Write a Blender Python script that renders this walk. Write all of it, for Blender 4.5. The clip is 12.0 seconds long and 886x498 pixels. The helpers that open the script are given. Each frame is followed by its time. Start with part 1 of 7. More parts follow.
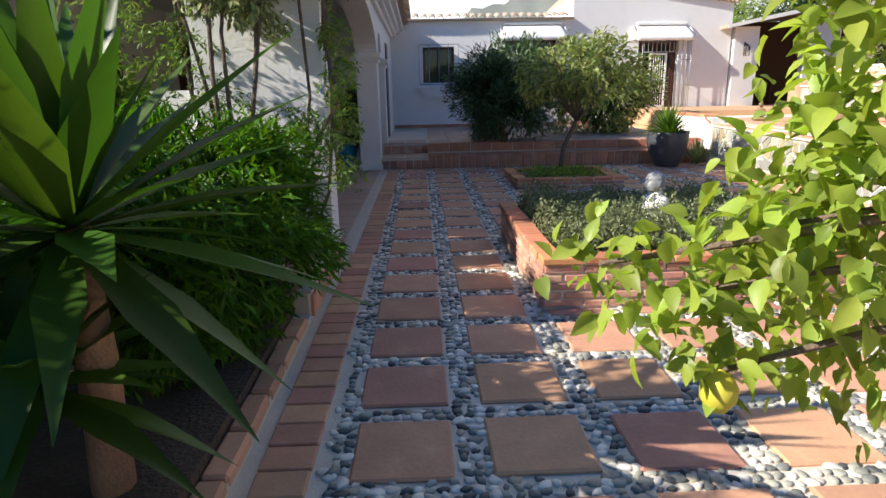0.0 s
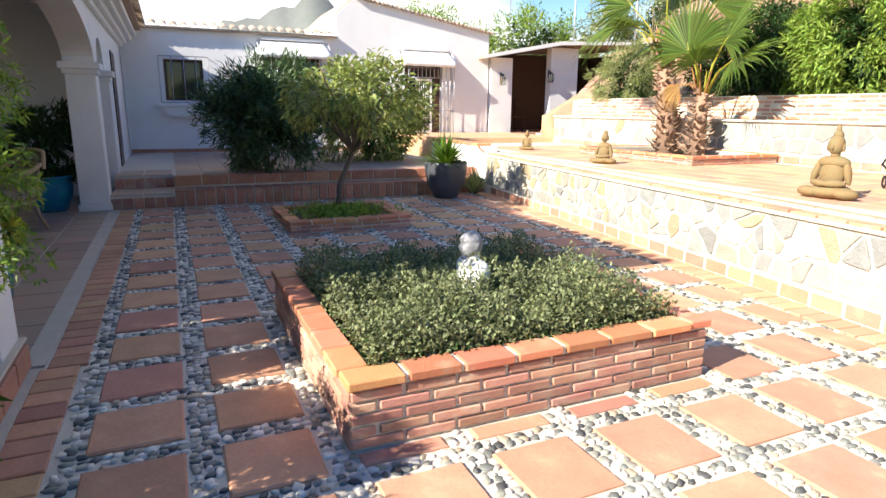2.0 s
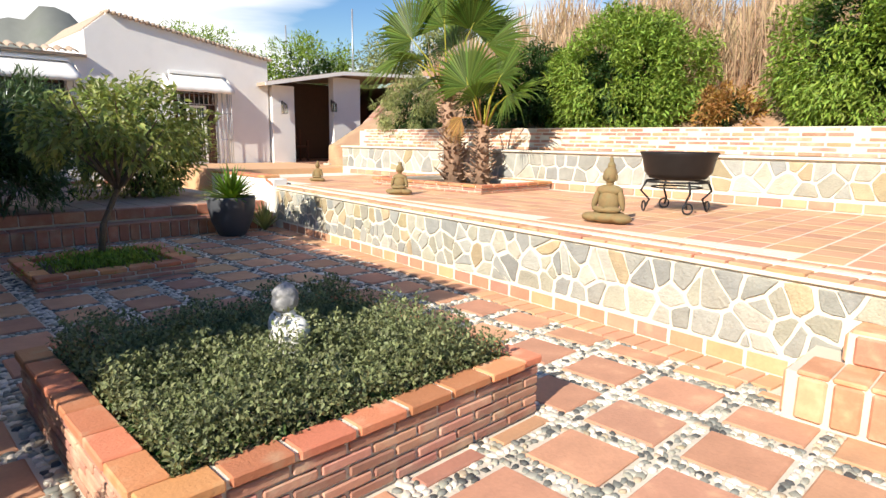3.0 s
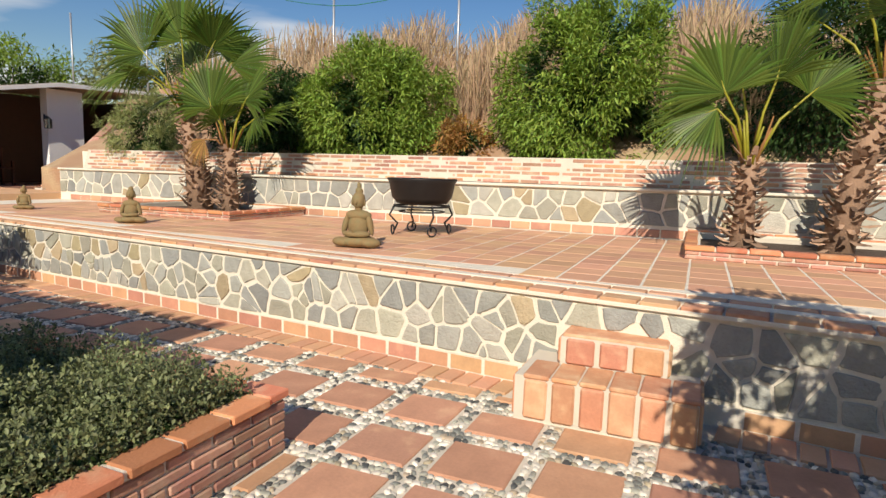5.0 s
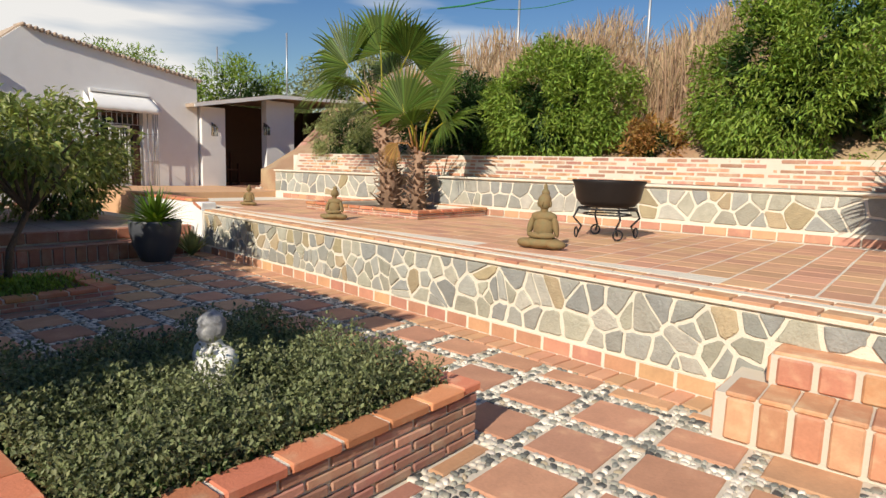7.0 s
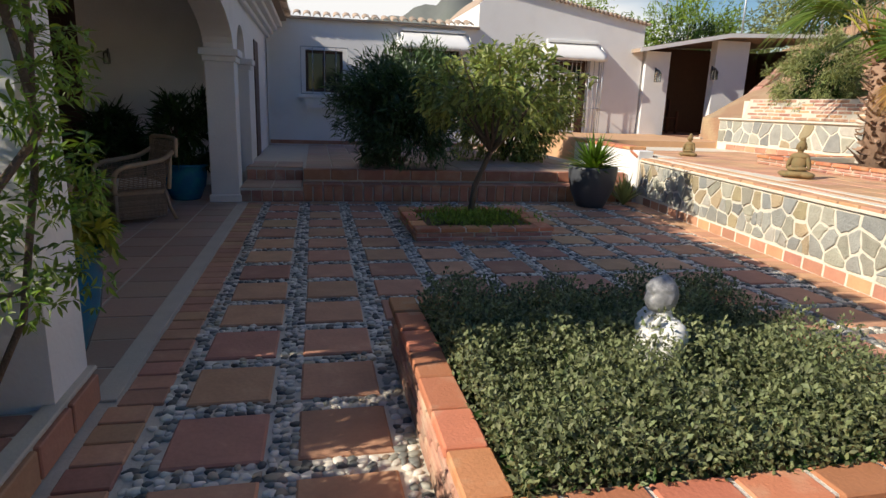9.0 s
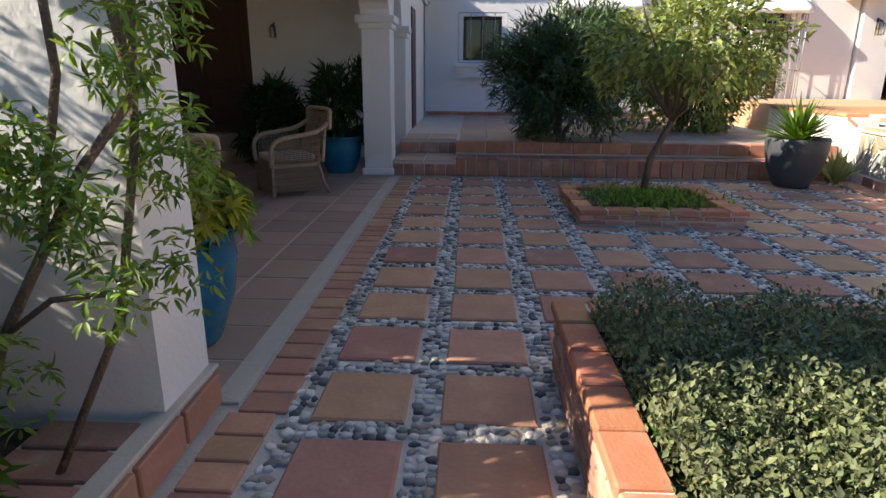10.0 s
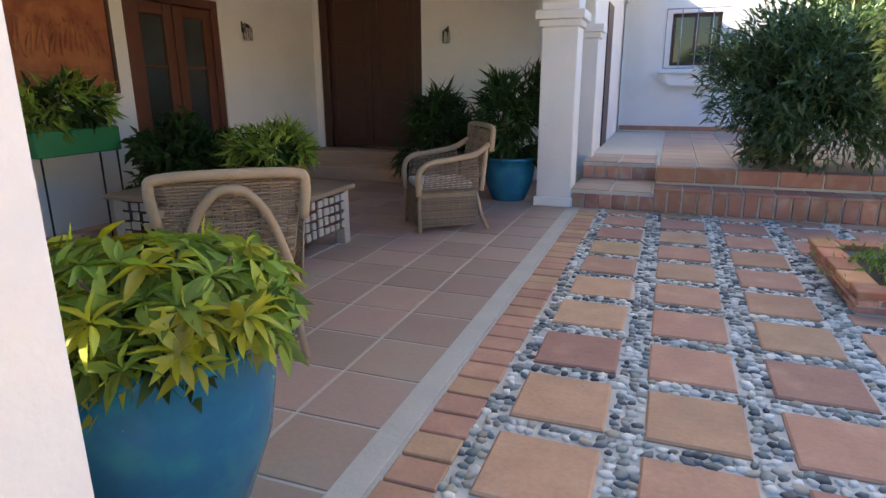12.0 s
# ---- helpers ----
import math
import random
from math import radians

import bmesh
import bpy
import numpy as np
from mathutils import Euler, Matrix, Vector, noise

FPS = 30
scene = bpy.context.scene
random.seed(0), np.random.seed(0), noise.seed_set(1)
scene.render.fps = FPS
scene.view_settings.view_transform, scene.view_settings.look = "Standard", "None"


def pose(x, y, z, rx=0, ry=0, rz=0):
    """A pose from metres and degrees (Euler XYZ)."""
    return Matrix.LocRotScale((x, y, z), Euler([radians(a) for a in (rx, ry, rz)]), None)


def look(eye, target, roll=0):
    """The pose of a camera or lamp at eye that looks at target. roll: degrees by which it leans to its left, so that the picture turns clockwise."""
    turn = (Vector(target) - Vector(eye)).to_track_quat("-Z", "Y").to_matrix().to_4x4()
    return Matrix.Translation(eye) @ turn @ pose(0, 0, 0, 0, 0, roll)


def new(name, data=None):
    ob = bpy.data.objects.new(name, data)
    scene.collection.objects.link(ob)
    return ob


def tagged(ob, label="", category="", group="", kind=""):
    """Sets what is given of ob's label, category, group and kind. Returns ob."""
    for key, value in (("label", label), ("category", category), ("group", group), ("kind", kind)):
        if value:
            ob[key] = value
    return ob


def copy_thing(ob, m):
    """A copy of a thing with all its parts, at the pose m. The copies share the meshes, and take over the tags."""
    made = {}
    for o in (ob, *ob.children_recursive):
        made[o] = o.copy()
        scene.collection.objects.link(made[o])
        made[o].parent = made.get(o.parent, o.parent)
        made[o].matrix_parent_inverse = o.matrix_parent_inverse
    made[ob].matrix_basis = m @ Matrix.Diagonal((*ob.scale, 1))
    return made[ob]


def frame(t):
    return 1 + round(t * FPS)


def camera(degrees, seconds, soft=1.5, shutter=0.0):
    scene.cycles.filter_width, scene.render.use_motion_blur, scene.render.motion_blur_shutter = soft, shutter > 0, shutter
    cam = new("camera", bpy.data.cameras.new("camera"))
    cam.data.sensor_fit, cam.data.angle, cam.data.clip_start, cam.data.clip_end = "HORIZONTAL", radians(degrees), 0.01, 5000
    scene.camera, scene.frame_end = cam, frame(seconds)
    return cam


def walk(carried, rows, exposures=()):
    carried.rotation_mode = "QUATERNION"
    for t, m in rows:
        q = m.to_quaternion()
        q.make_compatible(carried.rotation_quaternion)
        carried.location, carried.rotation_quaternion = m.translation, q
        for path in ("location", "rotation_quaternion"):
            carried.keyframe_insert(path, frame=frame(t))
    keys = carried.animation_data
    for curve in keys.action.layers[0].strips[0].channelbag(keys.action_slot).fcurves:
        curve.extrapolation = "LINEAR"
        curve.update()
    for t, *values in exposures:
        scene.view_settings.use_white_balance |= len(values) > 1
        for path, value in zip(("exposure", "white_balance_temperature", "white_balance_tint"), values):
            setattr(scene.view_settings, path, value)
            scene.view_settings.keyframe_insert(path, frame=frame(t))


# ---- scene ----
cam = camera(72.8, 12.0)
PATH = [
    (0, (0.295, -4.469, 1.323), (0.36, -2.534, 0.821), -1.1),
    (0.5, (0.309, -4.004, 1.296), (0.434, -2.069, 0.806), -0.3),
    (1, (0.285, -3.843, 1.419), (0.549, -1.921, 0.934), 0.3),
    (1.5, (0.309, -3.437, 1.412), (0.844, -1.57, 0.937), 0.7),
    (2, (0.44, -3.2, 1.435), (1.237, -1.422, 0.986), 0.6),
    (2.5, (0.488, -2.963, 1.469), (1.57, -1.329, 1.071), 1.5),
    (3, (0.485, -2.79, 1.475), (1.867, -1.388, 1.122), 0.8),
    (3.5, (0.532, -2.766, 1.485), (2.087, -1.553, 1.152), 1.0),
    (5.5, (0.609, -2.848, 1.459), (2.456, -2.12, 1.217), 1.7),
    (6, (0.592, -2.824, 1.45), (2.382, -1.964, 1.21), 1.7),
    (6.5, (0.569, -2.786, 1.463), (2.255, -1.739, 1.216), 1.2),
    (6.7, (0.535, -2.766, 1.458), (2.166, -1.636, 1.211), 1.5),
    (8.3, (0.496, -2.542, 1.484), (1.424, -0.813, 1.098), 1.6),
    (8.5, (0.492, -2.47, 1.45), (1.292, -0.68, 1.054), 2.1),
    (9, (0.616, -2.215, 1.403), (1.026, -0.314, 0.937), 2.0),
    (9.5, (0.645, -1.931, 1.386), (0.775, -0.01, 0.845), 2.3),
    (10, (0.626, -1.566, 1.327), (0.541, 0.352, 0.765), 0.4),
    (10.5, (0.571, -1.208, 1.322), (0.331, 0.689, 0.736), -0.5),
    (11, (0.554, -0.942, 1.316), (0.166, 0.93, 0.728), 1.5),
    (11.5, (0.414, -0.491, 1.338), (-0.063, 1.366, 0.767), 2.5),
    (12, (0.523, -0.07, 1.312), (-0.147, 1.738, 0.779), -0.3),
]
EXPOSURES = [(0, 0.8, 6500, 10), (0.5, 1.0, 6500, 10), (1.5, 1.3, 6600, 10), (2.5, 1.05, 6700, 10), (3.0, 0.7, 6800, 10), (3.5, 0.45, 6900, 10), (5.5, 0.05, 7000, 10), (6.5, 0.05, 7000, 10), (8.5, 0.05, 6900, 10), (9.5, 0.6, 6900, 10), (10.5, 1.6, 7100, 10), (11.1, 2.15, 7300, 10), (11.5, 2.2, 7350, 10), (12.0, 2.55, 7400, 10)]
walk(cam, [(t, look(eye, target, roll)) for t, eye, target, roll in PATH], EXPOSURES)


# ---- light ----
SUN_AZ, SUN_EL = radians(193.0), radians(33.0)


def make_world():
    w = bpy.data.worlds.new("sky")
    scene.world = w
    w.use_nodes = True
    nt = w.node_tree
    nt.nodes.clear()
    out = nt.nodes.new("ShaderNodeOutputWorld")
    bg = nt.nodes.new("ShaderNodeBackground")
    sky = nt.nodes.new("ShaderNodeTexSky")
    sky.sky_type, sky.sun_disc = "NISHITA", False
    sky.sun_elevation, sky.sun_rotation = SUN_EL, math.pi / 2 - SUN_AZ
    sky.air_density, sky.dust_density, sky.ozone_density = 1.3, 0.0, 4.0
    bg.inputs["Strength"].default_value = 0.085
    tc = nt.nodes.new("ShaderNodeTexCoord")
    mp = nt.nodes.new("ShaderNodeMapping")
    mp.inputs["Scale"].default_value = (1.0, 1.0, 6.5)
    mp.inputs["Location"].default_value = (0.35, 0.1, 0.3)
    no = nt.nodes.new("ShaderNodeTexNoise")
    no.inputs["Scale"].default_value, no.inputs["Detail"].default_value = 1.5, 6
    no.inputs["Roughness"].default_value = 0.42
    ramp = nt.nodes.new("ShaderNodeValToRGB")
    ramp.color_ramp.elements[0].position, ramp.color_ramp.elements[1].position = 0.46, 0.57
    shade = nt.nodes.new("ShaderNodeValToRGB")
    shade.color_ramp.elements[0].position, shade.color_ramp.elements[1].position = 0.5, 0.68
    shade.color_ramp.elements[0].color, shade.color_ramp.elements[1].color = (9.5, 9.7, 10.0, 1), (4.5, 5.0, 6.0, 1)
    mix = nt.nodes.new("ShaderNodeMix")
    mix.data_type = "RGBA"
    deep = nt.nodes.new("ShaderNodeHueSaturation")
    deep.inputs["Hue"].default_value, deep.inputs["Saturation"].default_value, deep.inputs["Value"].default_value = 0.515, 1.3, 0.98
    ln = nt.links.new
    ln(tc.outputs["Generated"], mp.inputs["Vector"])
    ln(mp.outputs[0], no.inputs["Vector"])
    sep = nt.nodes.new("ShaderNodeSeparateXYZ")
    ln(tc.outputs["Generated"], sep.inputs[0])
    north = nt.nodes.new("ShaderNodeMath")
    north.operation = "MULTIPLY_ADD"
    ln(sep.outputs["Y"], north.inputs[0])
    north.inputs[1].default_value, north.inputs[2].default_value = 0.42, -0.21
    total = nt.nodes.new("ShaderNodeMath")
    ln(no.outputs["Fac"], total.inputs[0])
    ln(north.outputs[0], total.inputs[1])
    ln(total.outputs[0], ramp.inputs[0])
    ln(no.outputs["Fac"], shade.inputs[0])
    ln(ramp.outputs[0], mix.inputs[0])
    ln(sky.outputs[0], deep.inputs["Color"])
    ln(deep.outputs[0], mix.inputs[6])
    ln(shade.outputs[0], mix.inputs[7])
    ln(mix.outputs[2], bg.inputs[0])
    ln(bg.outputs[0], out.inputs[0])


make_world()
sun_data = bpy.data.lights.new("sun", "SUN")
sun_data.energy, sun_data.angle, sun_data.color = 5.0, radians(0.5), (1.0, 0.94, 0.84)
sun = new("sun", sun_data)
sun.matrix_world = look((0, 0, 0), (-math.cos(SUN_AZ) * math.cos(SUN_EL), -math.sin(SUN_AZ) * math.cos(SUN_EL), -math.sin(SUN_EL)))


# ---- materials ----
def material(name, color, rough=0.8, vary=0.25, scale=6.0, grain=60.0, bump=0.3, metal=0.0, rand=0.0, island=0.0, second=None, second_at=0.6, translucent=0.0, hue=0.0, spec=0.5, dist=0.004, palette=None):
    m = bpy.data.materials.new(name)
    m.use_nodes = True
    nt = m.node_tree
    ln = nt.links.new
    b = nt.nodes["Principled BSDF"]
    b.inputs["Roughness"].default_value = rough
    b.inputs["Metallic"].default_value = metal
    b.inputs["Specular IOR Level"].default_value = spec
    tc = nt.nodes.new("ShaderNodeTexCoord")
    geo = nt.nodes.new("ShaderNodeNewGeometry")
    big = nt.nodes.new("ShaderNodeTexNoise")
    big.inputs["Scale"].default_value, big.inputs["Detail"].default_value = scale, 5
    ln(geo.outputs["Position"], big.inputs["Vector"])
    fine = nt.nodes.new("ShaderNodeTexNoise")
    fine.inputs["Scale"].default_value, fine.inputs["Detail"].default_value = grain, 4
    ln(geo.outputs["Position"], fine.inputs["Vector"])
    col = nt.nodes.new("ShaderNodeMix")
    col.data_type = "RGBA"
    ramp = nt.nodes.new("ShaderNodeMapRange")
    ramp.inputs["From Min"].default_value, ramp.inputs["From Max"].default_value = second_at - 0.12, second_at + 0.12
    ln(big.outputs["Fac"], ramp.inputs["Value"])
    ln(ramp.outputs[0], col.inputs[0])
    col.inputs[6].default_value = (*color, 1)
    col.inputs[7].default_value = (*(second or color), 1)
    hsv = nt.nodes.new("ShaderNodeHueSaturation")
    ln(col.outputs[2], hsv.inputs["Color"])
    # value = 1 + vary*(big-.5)*2 + fine part + random part
    a = nt.nodes.new("ShaderNodeMath")
    a.operation = "MULTIPLY_ADD"
    ln(big.outputs["Fac"], a.inputs[0])
    a.inputs[1].default_value, a.inputs[2].default_value = 2 * vary, 1 - vary
    c = nt.nodes.new("ShaderNodeMath")
    c.operation = "MULTIPLY_ADD"
    ln(fine.outputs["Fac"], c.inputs[0])
    c.inputs[1].default_value = vary
    ln(a.outputs[0], c.inputs[2])
    last = c.outputs[0]
    source, amount = None, 0
    if rand:
        info = nt.nodes.new("ShaderNodeObjectInfo")
        source, amount = info.outputs["Random"], rand
    if island:
        source, amount = geo.outputs["Random Per Island"], island
    if palette:
        pick = nt.nodes.new("ShaderNodeTexWhiteNoise")
        pick.noise_dimensions = "1D"
        more = nt.nodes.new("ShaderNodeMath")
        ln(source, more.inputs[0])
        more.inputs[1].default_value = 3.7
        ln(more.outputs[0], pick.inputs["W"])
        steps = nt.nodes.new("ShaderNodeValToRGB")
        steps.color_ramp.interpolation = "CONSTANT"
        total_share = sum(q[0] for q in palette)
        start = 0.0
        for i, (share, tone) in enumerate(palette):
            e = steps.color_ramp.elements[i] if i < 2 else steps.color_ramp.elements.new(start)
            e.position, e.color = start, (*tone, 1)
            start += share / total_share
        ln(pick.outputs["Value"], steps.inputs[0])
        ln(steps.outputs[0], col.inputs[6])
        if not second:
            ln(steps.outputs[0], col.inputs[7])
    if source:
        d = nt.nodes.new("ShaderNodeMath")
        d.operation = "MULTIPLY_ADD"
        ln(source, d.inputs[0])
        d.inputs[1].default_value, = (2 * amount,)
        d.inputs[2].default_value = 1 - amount - vary / 2
        e = nt.nodes.new("ShaderNodeMath")
        e.operation = "MULTIPLY"
        ln(d.outputs[0], e.inputs[0])
        ln(last, e.inputs[1])
        last = e.outputs[0]
        if hue:
            wn = nt.nodes.new("ShaderNodeTexWhiteNoise")
            wn.noise_dimensions = "1D"
            ln(source, wn.inputs["W"])
            h = nt.nodes.new("ShaderNodeMath")
            h.operation = "MULTIPLY_ADD"
            ln(wn.outputs["Value"], h.inputs[0])
            h.inputs[1].default_value, h.inputs[2].default_value = hue * 2, 0.5 - hue
            ln(h.outputs[0], hsv.inputs["Hue"])
    ln(last, hsv.inputs["Value"])
    ln(hsv.outputs[0], b.inputs["Base Color"])
    if bump:
        bp = nt.nodes.new("ShaderNodeBump")
        bp.inputs["Strength"].default_value, bp.inputs["Distance"].default_value = bump, dist
        ln(fine.outputs["Fac"], bp.inputs["Height"])
        ln(bp.outputs[0], b.inputs["Normal"])
    if translucent:
        tr = nt.nodes.new("ShaderNodeBsdfTranslucent")
        br = nt.nodes.new("ShaderNodeHueSaturation")
        br.inputs["Value"].default_value, br.inputs["Saturation"].default_value = 1.5, 1.1
        ln(hsv.outputs[0], br.inputs["Color"])
        ln(br.outputs[0], tr.inputs["Color"])
        mx = nt.nodes.new("ShaderNodeMixShader")
        mx.inputs[0].default_value = translucent
        ln(b.outputs[0], mx.inputs[1])
        ln(tr.outputs[0], mx.inputs[2])
        ln(mx.outputs[0], nt.nodes["Material Output"].inputs["Surface"])
    return m


M = {
    "terracotta": material("terracotta", (0.54, 0.285, 0.185), 0.85, 0.3, 5.0, 45, 0.5, rand=0.12, hue=0.008, palette=[(4, (0.53, 0.27, 0.170)), (3, (0.57, 0.305, 0.180)), (1, (0.58, 0.345, 0.19)), (2, (0.48, 0.235, 0.160))], second=(0.58, 0.34, 0.21), second_at=0.70),
    "floor_tile": material("floor_tile", (0.45, 0.30, 0.225), 0.6, 0.2, 2.5, 40, 0.3, rand=0.14, hue=0.012, second=(0.38, 0.29, 0.22)),
    "terrace_tile": material("terrace_tile", (0.60, 0.335, 0.20), 0.8, 0.2, 2.5, 50, 0.3, rand=0.12, hue=0.012),
    "brick": material("brick", (0.60, 0.24, 0.115), 0.85, 0.2, 8.0, 70, 0.7, rand=0.25, hue=0.015, second=(0.56, 0.34, 0.20), second_at=0.64),
    "brick_tile": material("brick_tile", (0.58, 0.30, 0.17), 0.85, 0.25, 9.0, 60, 0.6, rand=0.12, hue=0.01, palette=[(3, (0.60, 0.29, 0.16)), (2, (0.61, 0.33, 0.19)), (1, (0.53, 0.25, 0.15))], second=(0.60, 0.38, 0.23), second_at=0.60),
    "old_brick": material("old_brick", (0.48, 0.24, 0.17), 0.85, 0.22, 8.0, 70, 0.8, rand=0.25, hue=0.012, second=(0.50, 0.35, 0.25), second_at=0.6),
    "step_brick": material("step_brick", (0.44, 0.20, 0.125), 0.85, 0.25, 8.0, 70, 0.7, rand=0.14, hue=0.008, second=(0.46, 0.28, 0.19), second_at=0.62),
    "mortar": material("mortar", (0.58, 0.52, 0.43), 0.95, 0.12, 5.0, 90, 0.8),
    "pale_mortar": material("pale_mortar", (0.70, 0.64, 0.53), 0.95, 0.1, 5.0, 90, 0.8, dist=0.008),
    "bed_mortar": material("bed_mortar", (0.56, 0.50, 0.41), 0.95, 0.2, 5.0, 60, 0.8),
    "stone": material("stone", (0.34, 0.33, 0.28), 0.8, 0.3, 9.0, 50, 0.9, rand=0.16, hue=0.012, dist=0.012, palette=[(4, (0.345, 0.345, 0.305)), (3, (0.38, 0.365, 0.29)), (1.1, (0.42, 0.34, 0.21)), (2.2, (0.28, 0.285, 0.265)), (1.5, (0.43, 0.41, 0.35))]),
    "pebble": material("pebble", (0.60, 0.52, 0.40), 0.6, 0.2, 14.0, 80, 0.25, island=0.2, hue=0.012, palette=[(5, (0.72, 0.66, 0.56)), (2.5, (0.35, 0.34, 0.28)), (2.2, (0.18, 0.185, 0.165)), (1.2, (0.08, 0.083, 0.08)), (1, (0.42, 0.34, 0.24))]),
    "concrete": material("concrete", (0.52, 0.46, 0.38), 0.9, 0.15, 5.0, 60, 0.5),
    "white_wall": material("white_wall", (0.80, 0.79, 0.77), 0.9, 0.04, 2.0, 35, 0.5, dist=0.006, second=(0.74, 0.73, 0.71)),
    "white_paint": material("white_paint", (0.80, 0.79, 0.76), 0.6, 0.05, 3.0, 30, 0.2),
    "roof_tile": material("roof_tile", (0.46, 0.34, 0.25), 0.9, 0.25, 6.0, 40, 0.6, island=0.25, second=(0.30, 0.27, 0.22)),
    "dark_wood": material("dark_wood", (0.055, 0.02, 0.012), 0.45, 0.25, 9.0, 60, 0.3),
    "red_wood": material("red_wood", (0.10, 0.030, 0.016), 0.5, 0.25, 9.0, 60, 0.3),
    "iron": material("iron", (0.03, 0.03, 0.032), 0.5, 0.2, 20, 60, 0.2, metal=0.6),
    "grey_metal": material("grey_metal", (0.4, 0.42, 0.44), 0.45, 0.1, 20, 60, 0.1, metal=0.7),
    "awning": material("awning", (0.82, 0.81, 0.78), 0.85, 0.05, 6, 200, 0.3),
    "soil": material("soil", (0.075, 0.05, 0.035), 0.95, 0.35, 9, 40, 1.0, dist=0.02),
    "dry_ground": material("dry_ground", (0.33, 0.20, 0.12), 0.95, 0.3, 1.2, 20, 1.0, dist=0.03, second=(0.38, 0.30, 0.18)),
    "far_ground": material("far_ground", (0.20, 0.17, 0.10), 0.95, 0.3, 0.05, 2, 0.3, second=(0.08, 0.11, 0.04)),
    "mountain": material("mountain", (0.16, 0.17, 0.15), 0.95, 0.25, 0.02, 0.3, 0.2, second=(0.10, 0.13, 0.08)),
    "statue_ochre": material("statue_ochre", (0.21, 0.14, 0.06), 0.85, 0.35, 18, 60, 0.8, second=(0.16, 0.13, 0.06), second_at=0.55),
    "statue_white": material("statue_white", (0.72, 0.71, 0.68), 0.8, 0.2, 15, 70, 0.6, second=(0.42, 0.42, 0.41), second_at=0.6),
    # grey of the bust's head, darkened further to stand in for shade on it
    "statue_grey_shaded": material("statue_grey_shaded", (0.22, 0.22, 0.225), 0.8, 0.35, 26, 70, 0.8, second=(0.34, 0.34, 0.33), second_at=0.62),
    "grey_pot": material("grey_pot", (0.06, 0.065, 0.075), 0.45, 0.15, 6, 60, 0.15),
    "blue_glaze": material("blue_glaze", (0.008, 0.13, 0.25), 0.22, 0.25, 7, 50, 0.12, second=(0.01, 0.17, 0.22)),
    "clay_pot": material("clay_pot", (0.42, 0.18, 0.09), 0.85, 0.15, 8, 60, 0.3),
    "black_iron_pan": material("black_iron_pan", (0.022, 0.02, 0.02), 0.5, 0.3, 9, 60, 0.3, metal=0.5),
    "wicker": material("wicker", (0.33, 0.24, 0.16), 0.6, 0.2, 12, 120, 0.4, island=0.25),
    "cane": material("cane", (0.40, 0.29, 0.18), 0.55, 0.2, 14, 90, 0.3),
    "cushion": material("cushion", (0.72, 0.69, 0.62), 0.95, 0.05, 8, 200, 0.4),
    "carved": material("carved", (0.34, 0.31, 0.27), 0.8, 0.3, 15, 60, 0.7),
    "table_top": material("table_top", (0.24, 0.17, 0.11), 0.6, 0.2, 6, 60, 0.3),
    "painting": material("painting", (0.22, 0.06, 0.025), 0.6, 0.5, 5, 25, 0.4, second=(0.27, 0.095, 0.035), second_at=0.5),
    "green_plastic": material("green_plastic", (0.01, 0.16, 0.05), 0.5, 0.1, 6, 60, 0.1),
    "bark": material("bark", (0.14, 0.10, 0.07), 0.95, 0.3, 15, 60, 1.0, dist=0.02),
    "palm_bark": material("palm_bark", (0.32, 0.20, 0.13), 0.95, 0.3, 12, 60, 1.0, island=0.45, dist=0.01),
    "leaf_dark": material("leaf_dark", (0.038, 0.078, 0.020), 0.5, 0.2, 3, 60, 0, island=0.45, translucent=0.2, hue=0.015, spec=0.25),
    "leaf_oleander": material("leaf_oleander", (0.075, 0.125, 0.045), 0.45, 0.2, 3, 60, 0, island=0.4, translucent=0.2, hue=0.015),
    "leaf_hedge": material("leaf_hedge", (0.075, 0.170, 0.016), 0.55, 0.2, 3, 60, 0, island=0.4, translucent=0.3, hue=0.02, spec=0.12),
    "leaf_mid": material("leaf_mid", (0.21, 0.30, 0.055), 0.5, 0.2, 3, 60, 0, island=0.45, translucent=0.28, hue=0.02, spec=0.25),
    "leaf_bright": material("leaf_bright", (0.13, 0.21, 0.030), 0.45, 0.2, 3, 60, 0, island=0.4, translucent=0.35, hue=0.02),
    "leaf_vine": material("leaf_vine", (0.17, 0.26, 0.045), 0.5, 0.25, 3, 60, 0, island=0.45, translucent=0.35, hue=0.02),
    "leaf_orange_tree": material("leaf_orange_tree", (0.23, 0.27, 0.08), 0.45, 0.2, 3, 60, 0, island=0.5, translucent=0.4, hue=0.03),
    "leaf_ground": material("leaf_ground", (0.17, 0.195, 0.085), 0.6, 0.2, 3, 60, 0, island=0.5, translucent=0.2, hue=0.02),
    "leaf_grey": material("leaf_grey", (0.26, 0.29, 0.11), 0.6, 0.2, 3, 60, 0, island=0.4, translucent=0.25, hue=0.02),
    "leaf_palm": material("leaf_palm", (0.100, 0.155, 0.028), 0.4, 0.2, 3, 40, 0, island=0.35, translucent=0.4, hue=0.02, spec=0.25),
    "leaf_yucca": material("leaf_yucca", (0.055, 0.115, 0.016), 0.38, 0.2, 3, 30, 0.1, island=0.35, translucent=0.3, hue=0.02, spec=0.25),
    "leaf_lemon": material("leaf_lemon", (0.30, 0.38, 0.06), 0.45, 0.2, 3, 60, 0, island=0.35, translucent=0.45, hue=0.015),
